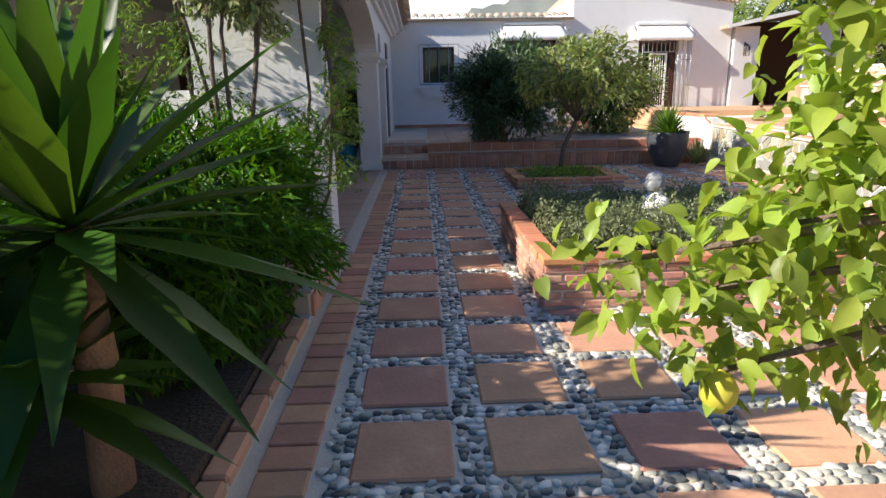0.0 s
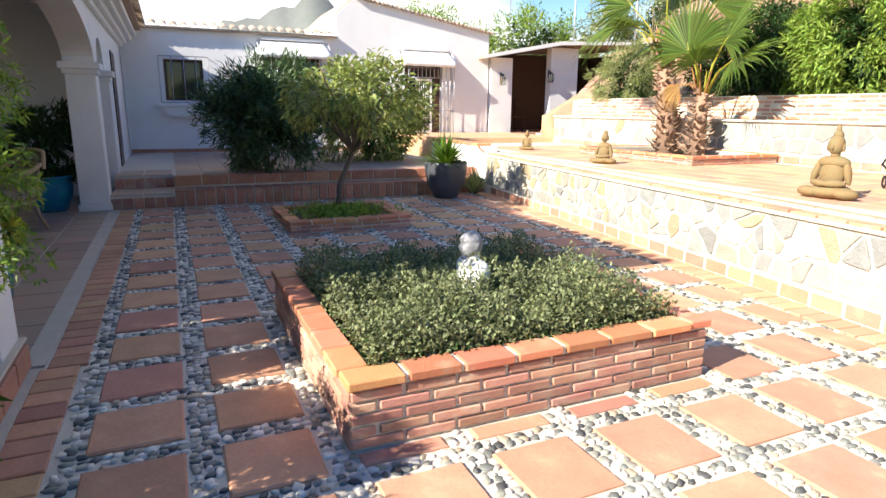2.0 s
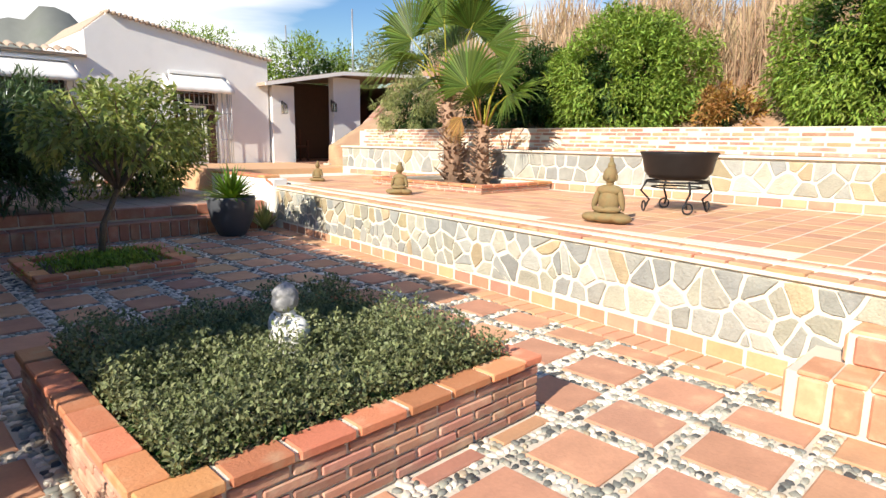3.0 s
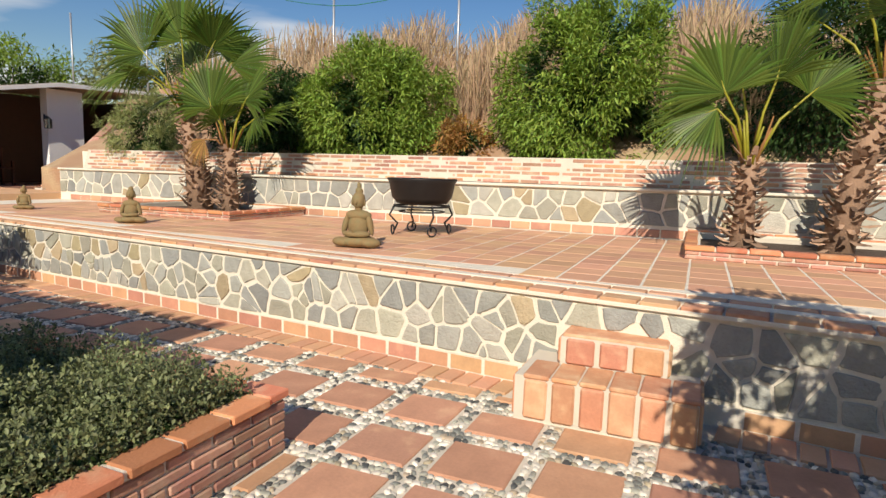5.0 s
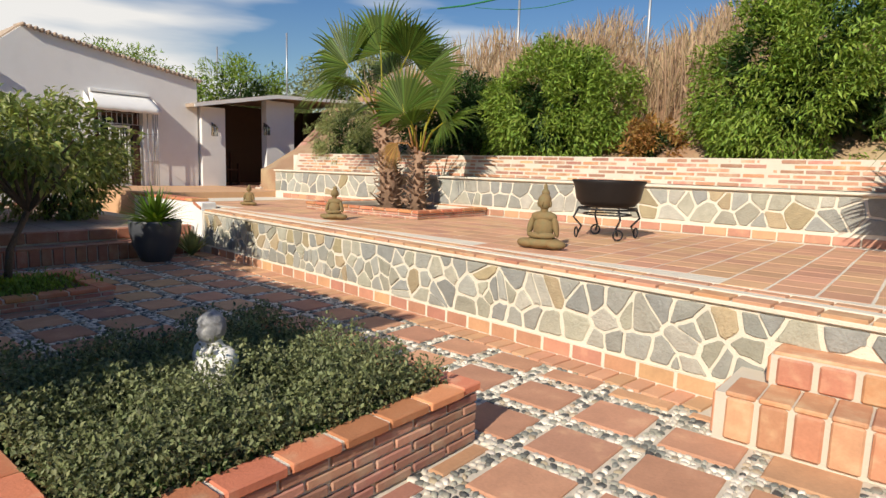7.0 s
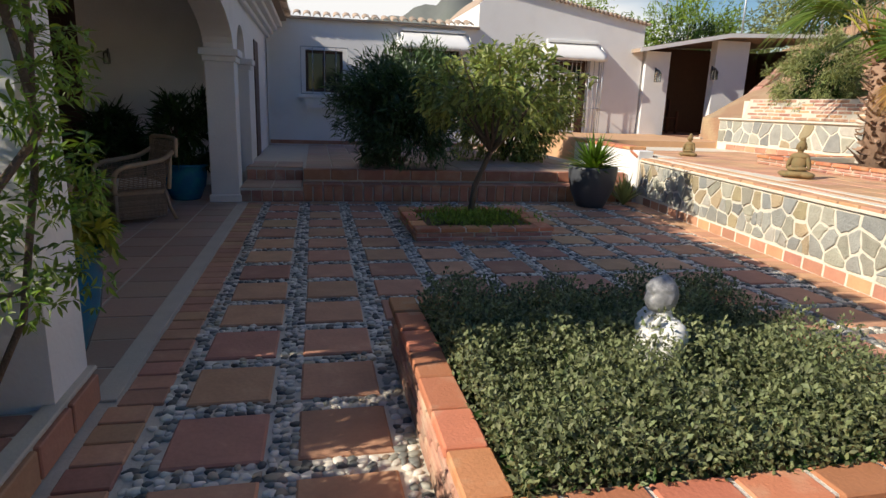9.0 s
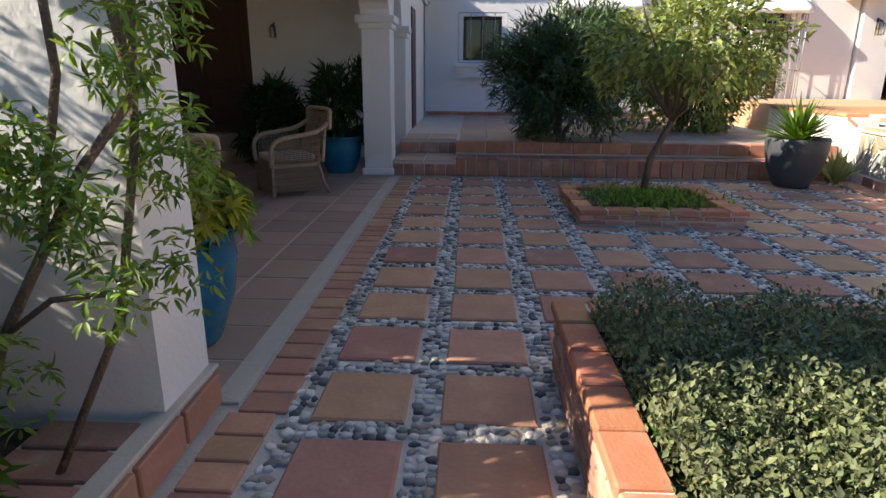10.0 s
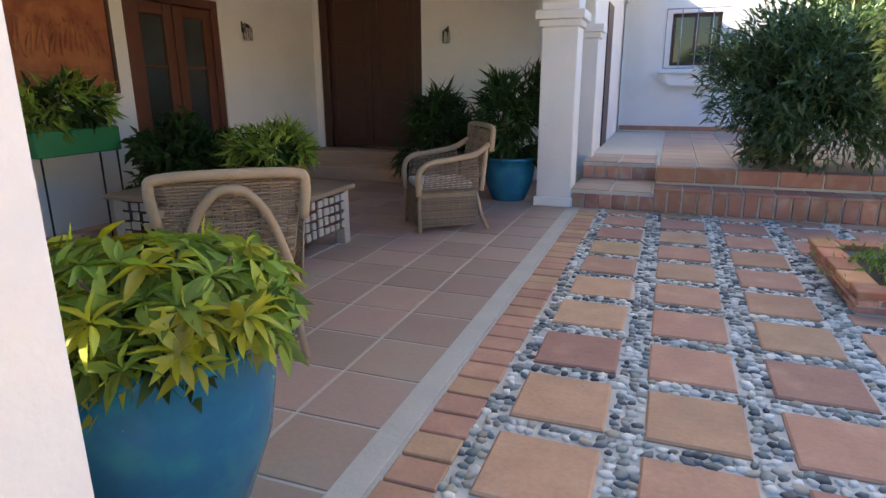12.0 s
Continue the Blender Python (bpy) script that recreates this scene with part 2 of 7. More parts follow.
    "leaf_yellow": material("leaf_yellow", (0.36, 0.36, 0.035), 0.45, 0.25, 10, 60, 0, island=0.4, translucent=0.3, hue=0.02),
    "leaf_dry": material("leaf_dry", (0.36, 0.20, 0.06), 0.8, 0.2, 6, 60, 0, island=0.4, translucent=0.3, hue=0.02),
    "reed": material("reed", (0.44, 0.32, 0.20), 0.9, 0.25, 1.5, 30, 0, island=0.4, translucent=0.25, hue=0.02),
    "lemon": material("lemon", (0.50, 0.44, 0.05), 0.5, 0.1, 10, 60, 0.2),
    "flower_white": material("flower_white", (0.8, 0.78, 0.74), 0.7, 0.05, 10, 60, 0, translucent=0.2),
}


def pane_material(name, color, rough, alpha):
    m = bpy.data.materials.new(name)
    m.use_nodes = True
    b = m.node_tree.nodes["Principled BSDF"]
    b.inputs["Base Color"].default_value = (*color, 1)
    b.inputs["Roughness"].default_value = rough
    b.inputs["Specular IOR Level"].default_value = 0.5
    b.inputs["Transmission Weight"].default_value = alpha
    return m


M["glass"] = pane_material("glass", (0.03, 0.035, 0.035), 0.04, 0.0)
M["clear_glass"] = pane_material("clear_glass", (0.85, 0.9, 0.9), 0.03, 1.0)


# ---- mesh helpers ----
def mesh_of(name, verts, faces, mat, smooth=False):
    me = bpy.data.meshes.new(name)
    me.from_pydata([tuple(v) for v in verts], [], [tuple(f) for f in faces])
    if mat:
        me.materials.append(M[mat])
    if smooth:
        me.polygons.foreach_set("use_smooth", [True] * len(me.polygons))
    me.update()
    return me


def fast_mesh(name, verts, faces, mat, smooth=False):
    """verts (n,3) array, faces (m,k) array with one k."""
    verts, faces = np.asarray(verts, dtype=np.float32), np.asarray(faces, dtype=np.int32)
    me = bpy.data.meshes.new(name)
    me.vertices.add(len(verts))
    me.vertices.foreach_set("co", verts.ravel())
    k = faces.shape[1]
    me.loops.add(faces.size)
    me.loops.foreach_set("vertex_index", faces.ravel())
    me.polygons.add(len(faces))
    me.polygons.foreach_set("loop_start", np.arange(0, faces.size, k, dtype=np.int32))
    me.polygons.foreach_set("loop_total", np.full(len(faces), k, dtype=np.int32))
    if smooth:
        me.polygons.foreach_set("use_smooth", np.ones(len(faces), dtype=bool))
    me.materials.append(M[mat])
    me.update(calc_edges=True)
    return me


def put(name, me, parent=None, at=None, label="", category="", group="", kind=""):
    ob = new(name, me)
    if at is not None:
        ob.matrix_basis = at if isinstance(at, Matrix) else Matrix.Translation(at)
    if parent:
        ob.parent = parent
    return tagged(ob, label, category, group, kind)


def thing(name, at, label, category, group="", kind=""):
    ob = new(name)
    ob.matrix_basis = at if isinstance(at, Matrix) else Matrix.Translation(at)
    ob.empty_display_size = 0.1
    return tagged(ob, label, category, group, kind)


def box_bm(bm, x0, x1, y0, y1, z0, z1):
    v = [bm.verts.new((x, y, z)) for z in (z0, z1) for y in (y0, y1) for x in (x0, x1)]
    for f in ((0, 2, 3, 1), (4, 5, 7, 6), (0, 1, 5, 4), (2, 6, 7, 3), (0, 4, 6, 2), (1, 3, 7, 5)):
        bm.faces.new([v[i] for i in f])


def finish(bm, name, mat, bevel=0.0, smooth=False):
    if bevel:
        bmesh.ops.bevel(bm, geom=bm.edges[:], offset=bevel, segments=2 if bevel > 0.02 else 1, affect="EDGES", profile=0.6)
    bmesh.ops.recalc_face_normals(bm, faces=bm.faces[:])
    me = bpy.data.meshes.new(name)
    bm.to_mesh(me)
    bm.free()
    me.materials.append(M[mat])
    if smooth:
        me.polygons.foreach_set("use_smooth", [True] * len(me.polygons))
    return me


def box_mesh(name, x0, x1, y0, y1, z0, z1, mat, bevel=0.0):
    bm = bmesh.new()
    box_bm(bm, x0, x1, y0, y1, z0, z1)
    return finish(bm, name, mat, bevel)


def boxes_mesh(name, boxes, mat, bevel=0.0):
    bm = bmesh.new()
    for b in boxes:
        box_bm(bm, *b)
    return finish(bm, name, mat, bevel)


def prism_mesh(name, outline, lo, hi, mat, axis="x", bevel=0.0):
    """An outline in the plane across the axis, drawn out from lo to hi."""
    def at(a, b, c):
        return {"x": (c, a, b), "y": (a, c, b), "z": (a, b, c)}[axis]
    bm = bmesh.new()
    low = [bm.verts.new(at(a, b, lo)) for a, b in outline]
    high = [bm.verts.new(at(a, b, hi)) for a, b in outline]
    n = len(outline)
    bm.faces.new(low)
    bm.faces.new(high[::-1])
    for i in range(n):
        bm.faces.new((low[i], high[i], high[(i + 1) % n], low[(i + 1) % n]))
    return finish(bm, name, mat, bevel)


def lathe_mesh(name, profile, mat, seg=32, smooth=True):
    """Profile of (radius, z) turned about z."""
    verts, faces = [], []
    for r, z in profile:
        for k in range(seg):
            a = 2 * math.pi * k / seg
            verts.append((r * math.cos(a), r * math.sin(a), z))
    for i in range(len(profile) - 1):
        for k in range(seg):
            faces.append((i * seg + k, i * seg + (k + 1) % seg, (i + 1) * seg + (k + 1) % seg, (i + 1) * seg + k))
    faces.append(tuple(range(seg))[::-1])
    faces.append(tuple((len(profile) - 1) * seg + k for k in range(seg)))
    return mesh_of(name, verts, faces, mat, smooth)


def tube_data(points, radii, sides=8):
    """Verts and quads of a tube along points."""
    verts, faces = [], []
    pts = [Vector(p) for p in points]
    for i, p in enumerate(pts):
        d = (pts[min(i + 1, len(pts) - 1)] - pts[max(i - 1, 0)]).normalized()
        if i == 0:
            u = d.cross(Vector((0.3, 0.9, 0.2)) if abs(d.z) > 0.9 else Vector((0, 0, 1))).normalized()
        else:
            u = (u - d * u.dot(d)).normalized()
        v = d.cross(u)
        r = radii[i] if hasattr(radii, "__len__") else radii
        for k in range(sides):
            a = 2 * math.pi * k / sides
            verts.append(p + (u * math.cos(a) + v * math.sin(a)) * r)
    for i in range(len(pts) - 1):
        for k in range(sides):
            faces.append((i * sides + k, i * sides + (k + 1) % sides, (i + 1) * sides + (k + 1) % sides, (i + 1) * sides + k))
    faces.append(tuple(range(sides))[::-1])
    faces.append(tuple((len(pts) - 1) * sides + k for k in range(sides)))
    return verts, faces


def tubes_mesh(name, tubes, mat, sides=8, smooth=True):
    verts, faces = [], []
    for pts, rad in tubes:
        v, f = tube_data(pts, rad, sides)
        n = len(verts)
        verts += v
        faces += [tuple(i + n for i in q) for q in f]
    return mesh_of(name, verts, faces, mat, smooth)


def blobs_mesh(name, blobs, mat, seg=14, lump=0.0):
    """Rounded masses (centre, radii, tilt in degrees about x,y,z) joined into one mesh."""
    bm = bmesh.new()
    for c, r, turn in blobs:
        m = pose(*c, *turn) @ Matrix.Diagonal((*r, 1))
        bmesh.ops.create_uvsphere(bm, u_segments=seg, v_segments=max(6, seg * 2 // 3), radius=1, matrix=m)
    if lump:
        for v in bm.verts:
            v.co += Vector(noise.noise_vector(v.co * 9)) * lump
    return finish(bm, name, mat, smooth=True)


rng = np.random.default_rng(7)


def rings(at, axis, each, reach=0.012):
    """Points and directions of leaves that radiate in a ring from each twig tip."""
    count = len(at)
    axis = axis / (np.linalg.norm(axis, axis=1, keepdims=True) + 1e-9)
    u = np.cross(axis, np.array((0.3, 0.9, 0.2)))
    u /= np.linalg.norm(u, axis=1, keepdims=True) + 1e-9
    w = np.cross(axis, u)
    pts, out = [], []
    for k in range(each):
        a = 2 * math.pi * k / each + rng.normal(0, 0.15, (count, 1))
        o = u * np.cos(a) + w * np.sin(a) + axis * 0.3
        pts.append(at + o * reach)
        out.append(o)
    return np.concatenate(pts), np.concatenate(out)


def leaves(name, centres, size, mat, width=0.3, outward=None, droop=0.2, spread=0.8, bend=0.25, oval=False):
    """Folded leaves at centres (n,3), pointing outward with scatter; oval ones have a rounder, curved outline."""
    n = len(centres)
    d = rng.normal(size=(n, 3)) * spread
    if outward is not None:
        d += outward
    d[:, 2] -= droop
    d /= np.linalg.norm(d, axis=1, keepdims=True) + 1e-9
    up = rng.normal(size=(n, 3)) * 0.5 + np.array([0, 0, 1.0])
    s = np.cross(d, up)
    s /= np.linalg.norm(s, axis=1, keepdims=True) + 1e-9
    u = np.cross(s, d)
    L = (size * rng.uniform(0.65, 1.25, n))[:, None]
    W = L * width
    c = np.asarray(centres)
    base, tip = c - d * L * 0.1, c + d * L - u * L * bend
    mid = c + d * L * 0.45 - u * W * 0.18
    if oval:
        at = lambda k, w, z: c + d * L * (k - 0.1) - u * L * bend * k * k * 0.9 + s * W * w + u * W * z
        rim = [(0.0, 0.0, 0), (0.18, 0.34, 0.2), (0.45, 0.5, 0.26), (0.75, 0.36, 0.16), (1.08, 0.0, 0), (0.75, -0.36, 0.16), (0.45, -0.5, 0.26), (0.18, -0.34, 0.2), (0.2, 0, 0), (0.46, 0, 0), (0.75, 0, 0)]
        v = np.stack([at(*q) for q in rim], axis=1).reshape(-1, 3)
        k = np.arange(n)[:, None] * 11
        f = np.concatenate([k + np.array([q]) for q in ((0, 8, 1), (8, 9, 1), (9, 2, 1), (9, 10, 2), (10, 3, 2), (10, 4, 3), (0, 7, 8), (8, 7, 9), (9, 7, 6), (9, 6, 10), (10, 6, 5), (10, 5, 4))])
        return fast_mesh(name, v, f, mat)
    v = np.stack([base, mid + s * W * 0.5 + u * W * 0.25, tip, mid - s * W * 0.5 + u * W * 0.25, mid], axis=1).reshape(-1, 3)
    k = np.arange(n)[:, None] * 5
    f = np.concatenate([k + np.array([[0, 4, 1]]), k + np.array([[1, 4, 2]]), k + np.array([[0, 3, 4]]), k + np.array([[3, 2, 4]])])
    return fast_mesh(name, v, f, mat)


def clump_points(centre, radii, count, clumps=40, clump_size=0.28, shell=0.75, flat=0.0):
    """Points in clumps over an uneven rounded body; returns points and outward directions."""
    r = np.array(radii)
    d = rng.normal(size=(clumps, 3))
    d[:, 2] = d[:, 2] * (1 - flat)
    d /= np.linalg.norm(d, axis=1, keepdims=True)
    k = rng.uniform(shell, 1.04, clumps)[:, None] * rng.uniform(0.85, 1.08, clumps)[:, None]
    cc = d * k * r
    which = rng.integers(0, clumps, count)
    p = rng.normal(size=(count, 3))
    p /= np.linalg.norm(p, axis=1, keepdims=True)
    p *= (rng.uniform(0, 1, count) ** 0.4)[:, None] * clump_size * np.mean(r)
    pts = cc[which] + p
    out = pts / r
    out /= np.linalg.norm(out, axis=1, keepdims=True) + 1e-9
    return pts + np.array(centre), out


def limbs(base, tips, r0, r1=0.01, wobble=0.05, steps=6):
    """Branches from base to tips, as tubes."""
    made = []
    for t in tips:
        a, b = Vector(base), Vector(t)
        pts = []
        for i in range(steps + 1):
            k = i / steps
            p = a.lerp(b, k)
            p += Vector(noise.noise_vector(p * 3 + Vector((len(made), 0, 0)))) * wobble * math.sin(math.pi * k)
            pts.append(p)
        made.append((pts, [r0 + (r1 - r0) * i / steps for i in range(steps + 1)]))
    return made


# ---- ground and large structure ----
PX, PY, TX, TY = 0.530, 0.5215, 0.385, 0.395
TERRACE = 0.72
PLATFORM = 0.42


def wall_x(y):
    """Foot of the stone retaining wall."""
    return 4.84 + 0.117 * y


def ground():
    n = 60
    bm = bmesh.new()
    # one sheet, fine near the place, rising to the hillside on the right
    xs = [-1500, -400, -120, -40, -12, -6, 0, 4.6, 9.29, 9.3, 9.5, 10.2, 11, 12, 13.5, 15, 18, 24, 40, 120, 400, 1500]
    ys = [-1500, -400, -120, -40, -20, -12, -6, -2, 2, 6, 9.2, 10.36, 10.4, 13, 15.6, 16, 20, 28, 40, 80, 200, 500, 1500]
    grid = {}
    for i, x in enumerate(xs):
        for j, y in enumerate(ys):
            z = -0.06
            if x > 9.295:
                rise = min(1.0, (x - 9.4) / 8.0)
                z = 1.3 + 3.4 * max(0, rise) ** 0.8
                if x > 20:
                    z = 4.7 - min(3.5, (x - 20) * 0.01)
                if y > 13:
                    z = z * max(0.25, 1 - (y - 13) * 0.05)
                z += 0.12 * noise.noise(Vector((x * 0.5, y * 0.5, 0)))
            if 10.39 < y < 15.7 and x < 14.6:
                z = -0.06
            grid[i, j] = bm.verts.new((x, y, z))
    for i in range(len(xs) - 1):
        for j in range(len(ys) - 1):
            bm.faces.new((grid[i, j], grid[i + 1, j], grid[i + 1, j + 1], grid[i, j + 1]))
    put("ground", finish(bm, "ground", "dry_ground"), kind="structure", label="dry earth and hillside ground around the courtyard", category="ground")


ground()

court = put("courtyard_floor", prism_mesh("courtyard_floor", [(-0.42, -7), (4.95, -7), (5.9, 6.6), (-0.42, 6.6)], -0.05, -0.012, "bed_mortar", axis="z"), kind="structure", label="grey mortar bed of the tiled courtyard with set pebbles", category="pavement")
porch = put("porch_floor", box_mesh("porch_floor", -5.2, -0.42, 0.24, 8.4, -0.05, -0.004, "concrete"), kind="structure", label="porch floor of dull square terracotta tiles", category="floor")
# concrete strip between porch and courtyard
put("trim", box_mesh("trim", -0.44, -0.32, 0.62, 6.44, -0.011, 0.004, "concrete", 0.003), kind="structure", label="worn pale concrete strip along the porch edge", category="edging")

# far ground of the terrace
terrace = put("terrace_floor", prism_mesh("terrace_floor", [(wall_x(-9) + 0.36, -9), (9.0, -9), (9.0, 9.2), (wall_x(6.9) + 0.36, 9.2), (wall_x(6.9) + 0.36, 6.9)], 0.2, TERRACE - 0.003, "pale_mortar", axis="z"), kind="structure", label="raised terrace laid with orange terracotta tiles", category="terrace")
platform = put("platform", boxes_mesh("platform", [(0.43, 5.6, 6.48, 6.9, -0.05, 0.236), (0.43, 5.6, 6.80, 12.4, -0.05, PLATFORM - 0.012), (-0.42, 0.43, 6.48, 7.35, -0.05, 0.19), (-0.42, 0.43, 7.35, 12.4, -0.05, 0.385)], "mortar"), kind="structure", label="raised platform before the house paved in terracotta", category="steps")
put("platform", box_mesh("platform", 5.9, 9.3, 9.0, 12.3, 0.0, 0.84, "terrace_tile"), kind="structure", label="upper landing before the outbuilding with a brick edge", category="steps")

# retaining wall cores
retaining = put("retaining_wall", prism_mesh("retaining_wall", [(wall_x(-7) + 0.02, -7), (wall_x(-7) + 0.35, -7), (wall_x(6.5) + 0.35, 6.9), (wall_x(6.5) + 0.02, 6.5)], -0.05, 0.655, "pale_mortar", axis="z"), kind="structure", label="low retaining wall of irregular flagstones in pale mortar", category="wall")
upper_wall = put("upper_retaining_wall", box_mesh("upper_retaining_wall", 8.77, 9.02, -9, 9.0, 0.2, 1.31, "pale_mortar"), kind="structure", label="upper retaining wall of flagstones in pale mortar", category="wall")
brick_wall = put("garden_brick_wall", box_mesh("garden_brick_wall", 9.27, 9.5, -9, 9.0, 0.2, 1.69, "pale_mortar"), kind="structure", label="stepped low garden wall of thin bricks behind the terrace", category="wall")
put("trim", box_mesh("trim", 8.72, 9.22, -9, 9.0, 1.31, 1.345, "pale_mortar", 0.006), kind="structure", label="pale rendered coping on the upper flagstone wall", category="coping")


# ---- the house ----
def wall_with_openings(name, x0, x1, z0, top, openings, y0, y1, label):
    """A wall along x; openings (xa, xb, za, zb); top(x) gives its height."""
    cuts = sorted({x0, x1, *[o[0] for o in openings], *[o[1] for o in openings], *([APEX_X, EAVE_X] if name == "wall_north" else [])})
    bm = bmesh.new()
    for a, b in zip(cuts, cuts[1:]):
        m = (a + b) / 2
        gap = [o for o in openings if o[0] <= m <= o[1]]
        spans = []
        low = z0
        for o in sorted(gap, key=lambda o: o[2]):
            spans.append((low, o[2]))
            low = o[3]
        for s0, s1 in spans:
            if s1 - s0 > 0.01:
                box_bm(bm, a, b, y0, y1, s0, s1)
        ta, tb = top(a + 1e-4), top(b - 1e-4)
        v = [bm.verts.new(p) for p in ((a, y0, low), (b, y0, low), (b, y0, tb), (a, y0, ta), (a, y1, low), (b, y1, low), (b, y1, tb), (a, y1, ta))]
        for f in ((0, 1, 2, 3), (5, 4, 7, 6), (1, 5, 6, 2), (4, 0, 3, 7), (3, 2, 6, 7), (4, 5, 1, 0)):
            bm.faces.new([v[i] for i in f])
    return put(name, finish(bm, name, "white_wall"), kind="structure", label=label, category="wall")


NY = 12.4
EAVE_X, APEX_X, GABLE_X = 4.45, 4.95, 8.77


def north_top(x):
    if x < EAVE_X:
        return 3.20
    if x < APEX_X:
        return 3.75 + (x - EAVE_X) / (APEX_X - EAVE_X) * 0.43
    return 4.18 - (x - APEX_X) / (GABLE_X - APEX_X) * 0.65


W1 = (0.42, 1.26, 1.60, 2.52)
W2 = (2.62, 4.02, 1.40, 2.66)
W3 = (6.25, 7.35, 0.82, 2.66)
wall_north = wall_with_openings("wall_north", -0.42, GABLE_X, 0.0, north_top, [W1, W2, W3], NY, NY + 0.35, "rough white rendered house wall")
put("wall_back", boxes_mesh("wall_back", [(-0.42, GABLE_X, 16.0, 16.2, 0, 3.2), (GABLE_X - 0.3, GABLE_X, NY + 0.35, 16.0, 0, 3.4), (-0.42, GABLE_X, NY + 0.35, 16.0, 0, 0.35), (-0.42, GABLE_X, NY + 0.35, 16.0, 3.14, 3.2)], "white_wall"), kind="structure", label="inner white walls of the house wing", category="wall")
put("roof", prism_mesh("roof", [(-0.42, 3.2), (4.45, 3.2), (4.45, 3.22), (-0.42, 3.22)], NY + 0.0, 16.2, "roof_tile", axis="y"), kind="structure", label="old clay tile roof of the house wing", category="roof")


def barrel_row(name, x0, x1, y, z, pitch, radius, mat, along="x"):
    """Ends of barrel roof tiles along an eave, joined."""
    verts, faces = [], []
    n = int((x1 - x0) / pitch)
    for i in range(n):
        cx = x0 + (i + 0.5) * pitch
        k0 = len(verts)
        seg = 7
        for d in (0, 0.45):
            for q in range(seg):
                a = math.pi * q / (seg - 1)
                for rr in (radius, radius * 0.78):
                    p = (cx + rr * math.cos(a), d, z + rr * math.sin(a) * 0.8 + d * 0.25 + 0.008 * math.sin(i * 7.3))
                    verts.append((p[0], y + p[1], p[2]) if along == "x" else (y - p[1], p[0], p[2]))
        w = seg * 2
        for q in range(seg - 1):
            a, b = k0 + q * 2, k0 + q * 2 + 2
            faces += [(a, b, b + w, a + w), (a + 1, a + 1 + w, b + 1 + w, b + 1), (a, a + 1, b + 1, b), (a + w, b + w, b + w + 1, a + w + 1)]
    return mesh_of(name, verts, faces, mat)


north_roof = thing("roof_edge", (0, 0, 0), "weathered barrel clay tiles along the white house eave", "roof tiles")
put("eave_tile", barrel_row("eave_tile", -0.3, 4.5, NY - 0.16, 3.22, 0.22, 0.085, "roof_tile"), north_roof)
put("gutter_tiles", box_mesh("gutter_tiles", -0.3, 4.45, NY - 0.12, NY + 0.3, 3.16, 3.215, "roof_tile", 0.005), north_roof)
gable_edge = thing("roof_edge", (0, 0, 0), "thin line of clay tiles capping the white gable", "roof tiles")
g = []
for i in range(34):
    k = i / 33
    x = APEX_X + (GABLE_X + 0.05 - APEX_X) * k
    z = 4.18 - k * 0.66
    g.append(([(x, NY - 0.10, z + 0.01), (x, NY + 0.4, z + 0.03)], 0.045))
put("eave_tile", tubes_mesh("eave_tile", g, "roof_tile", 7), gable_edge)
put("gable_roof", prism_mesh("gable_roof", [(APEX_X, 4.18), (GABLE_X + 0.1, 3.51), (GABLE_X + 0.1, 3.55), (APEX_X, 4.23), (EAVE_X, 3.78), (EAVE_X, 3.74)], NY + 0.1, 16.2, "roof_tile", axis="y"), kind="structure", label="clay tile roof over the gable end", category="roof")
put("wall_gable_side", box_mesh("wall_gable_side", EAVE_X, EAVE_X + 0.2, NY + 0.35, 16.2, 3.2, 3.74, "white_wall"), kind="structure", label="white side of the raised gable", category="wall")

# west wing: porch arcade along y with its end wall
ARCH0, ARCH1, SPRING = 0.60, 6.44, 2.02
RISE = 0.62
TOPW = 3.05


def arcade():
    outline = []
    n = 28
    bm = bmesh.new()
    x0, x1 = -0.79, -0.42

    def slab(ya, yb, za0, zb0, z1):
        v = [bm.verts.new(p) for p in ((x0, ya, za0), (x0, yb, zb0), (x0, yb, z1), (x0, ya, z1), (x1, ya, za0), (x1, yb, zb0), (x1, yb, z1), (x1, ya, z1))]
        for f in ((0, 1, 2, 3), (5, 4, 7, 6), (1, 5, 6, 2), (4, 0, 3, 7), (3, 2, 6, 7), (4, 5, 1, 0)):
            bm.faces.new([v[i] for i in f])

    def arch(a, b, rise):
        c, h = (a + b) / 2, (b - a) / 2
        for i in range(n):
            ta, tb = math.pi * (1 - i / n), math.pi * (1 - (i + 1) / n)
            slab(c + h * math.cos(ta), c + h * math.cos(tb), SPRING + rise * math.sin(ta), SPRING + rise * math.sin(tb), TOPW)
    slab(0.24, ARCH0, 0.0, 0.0, TOPW)
    arch(ARCH0, ARCH1, RISE)
    slab(ARCH1, 6.84, SPRING, SPRING, TOPW)
    arch(6.84, 7.80, 0.40)
    slab(7.80, NY, 0.0, 0.0, TOPW)
    bmesh.ops.remove_doubles(bm, verts=bm.verts[:], dist=1e-5)
    put("wall_arcade", finish(bm, "wall_arcade", "white_wall"), kind="structure", label="white rendered arcade wall with wide low arches", category="wall")


arcade()
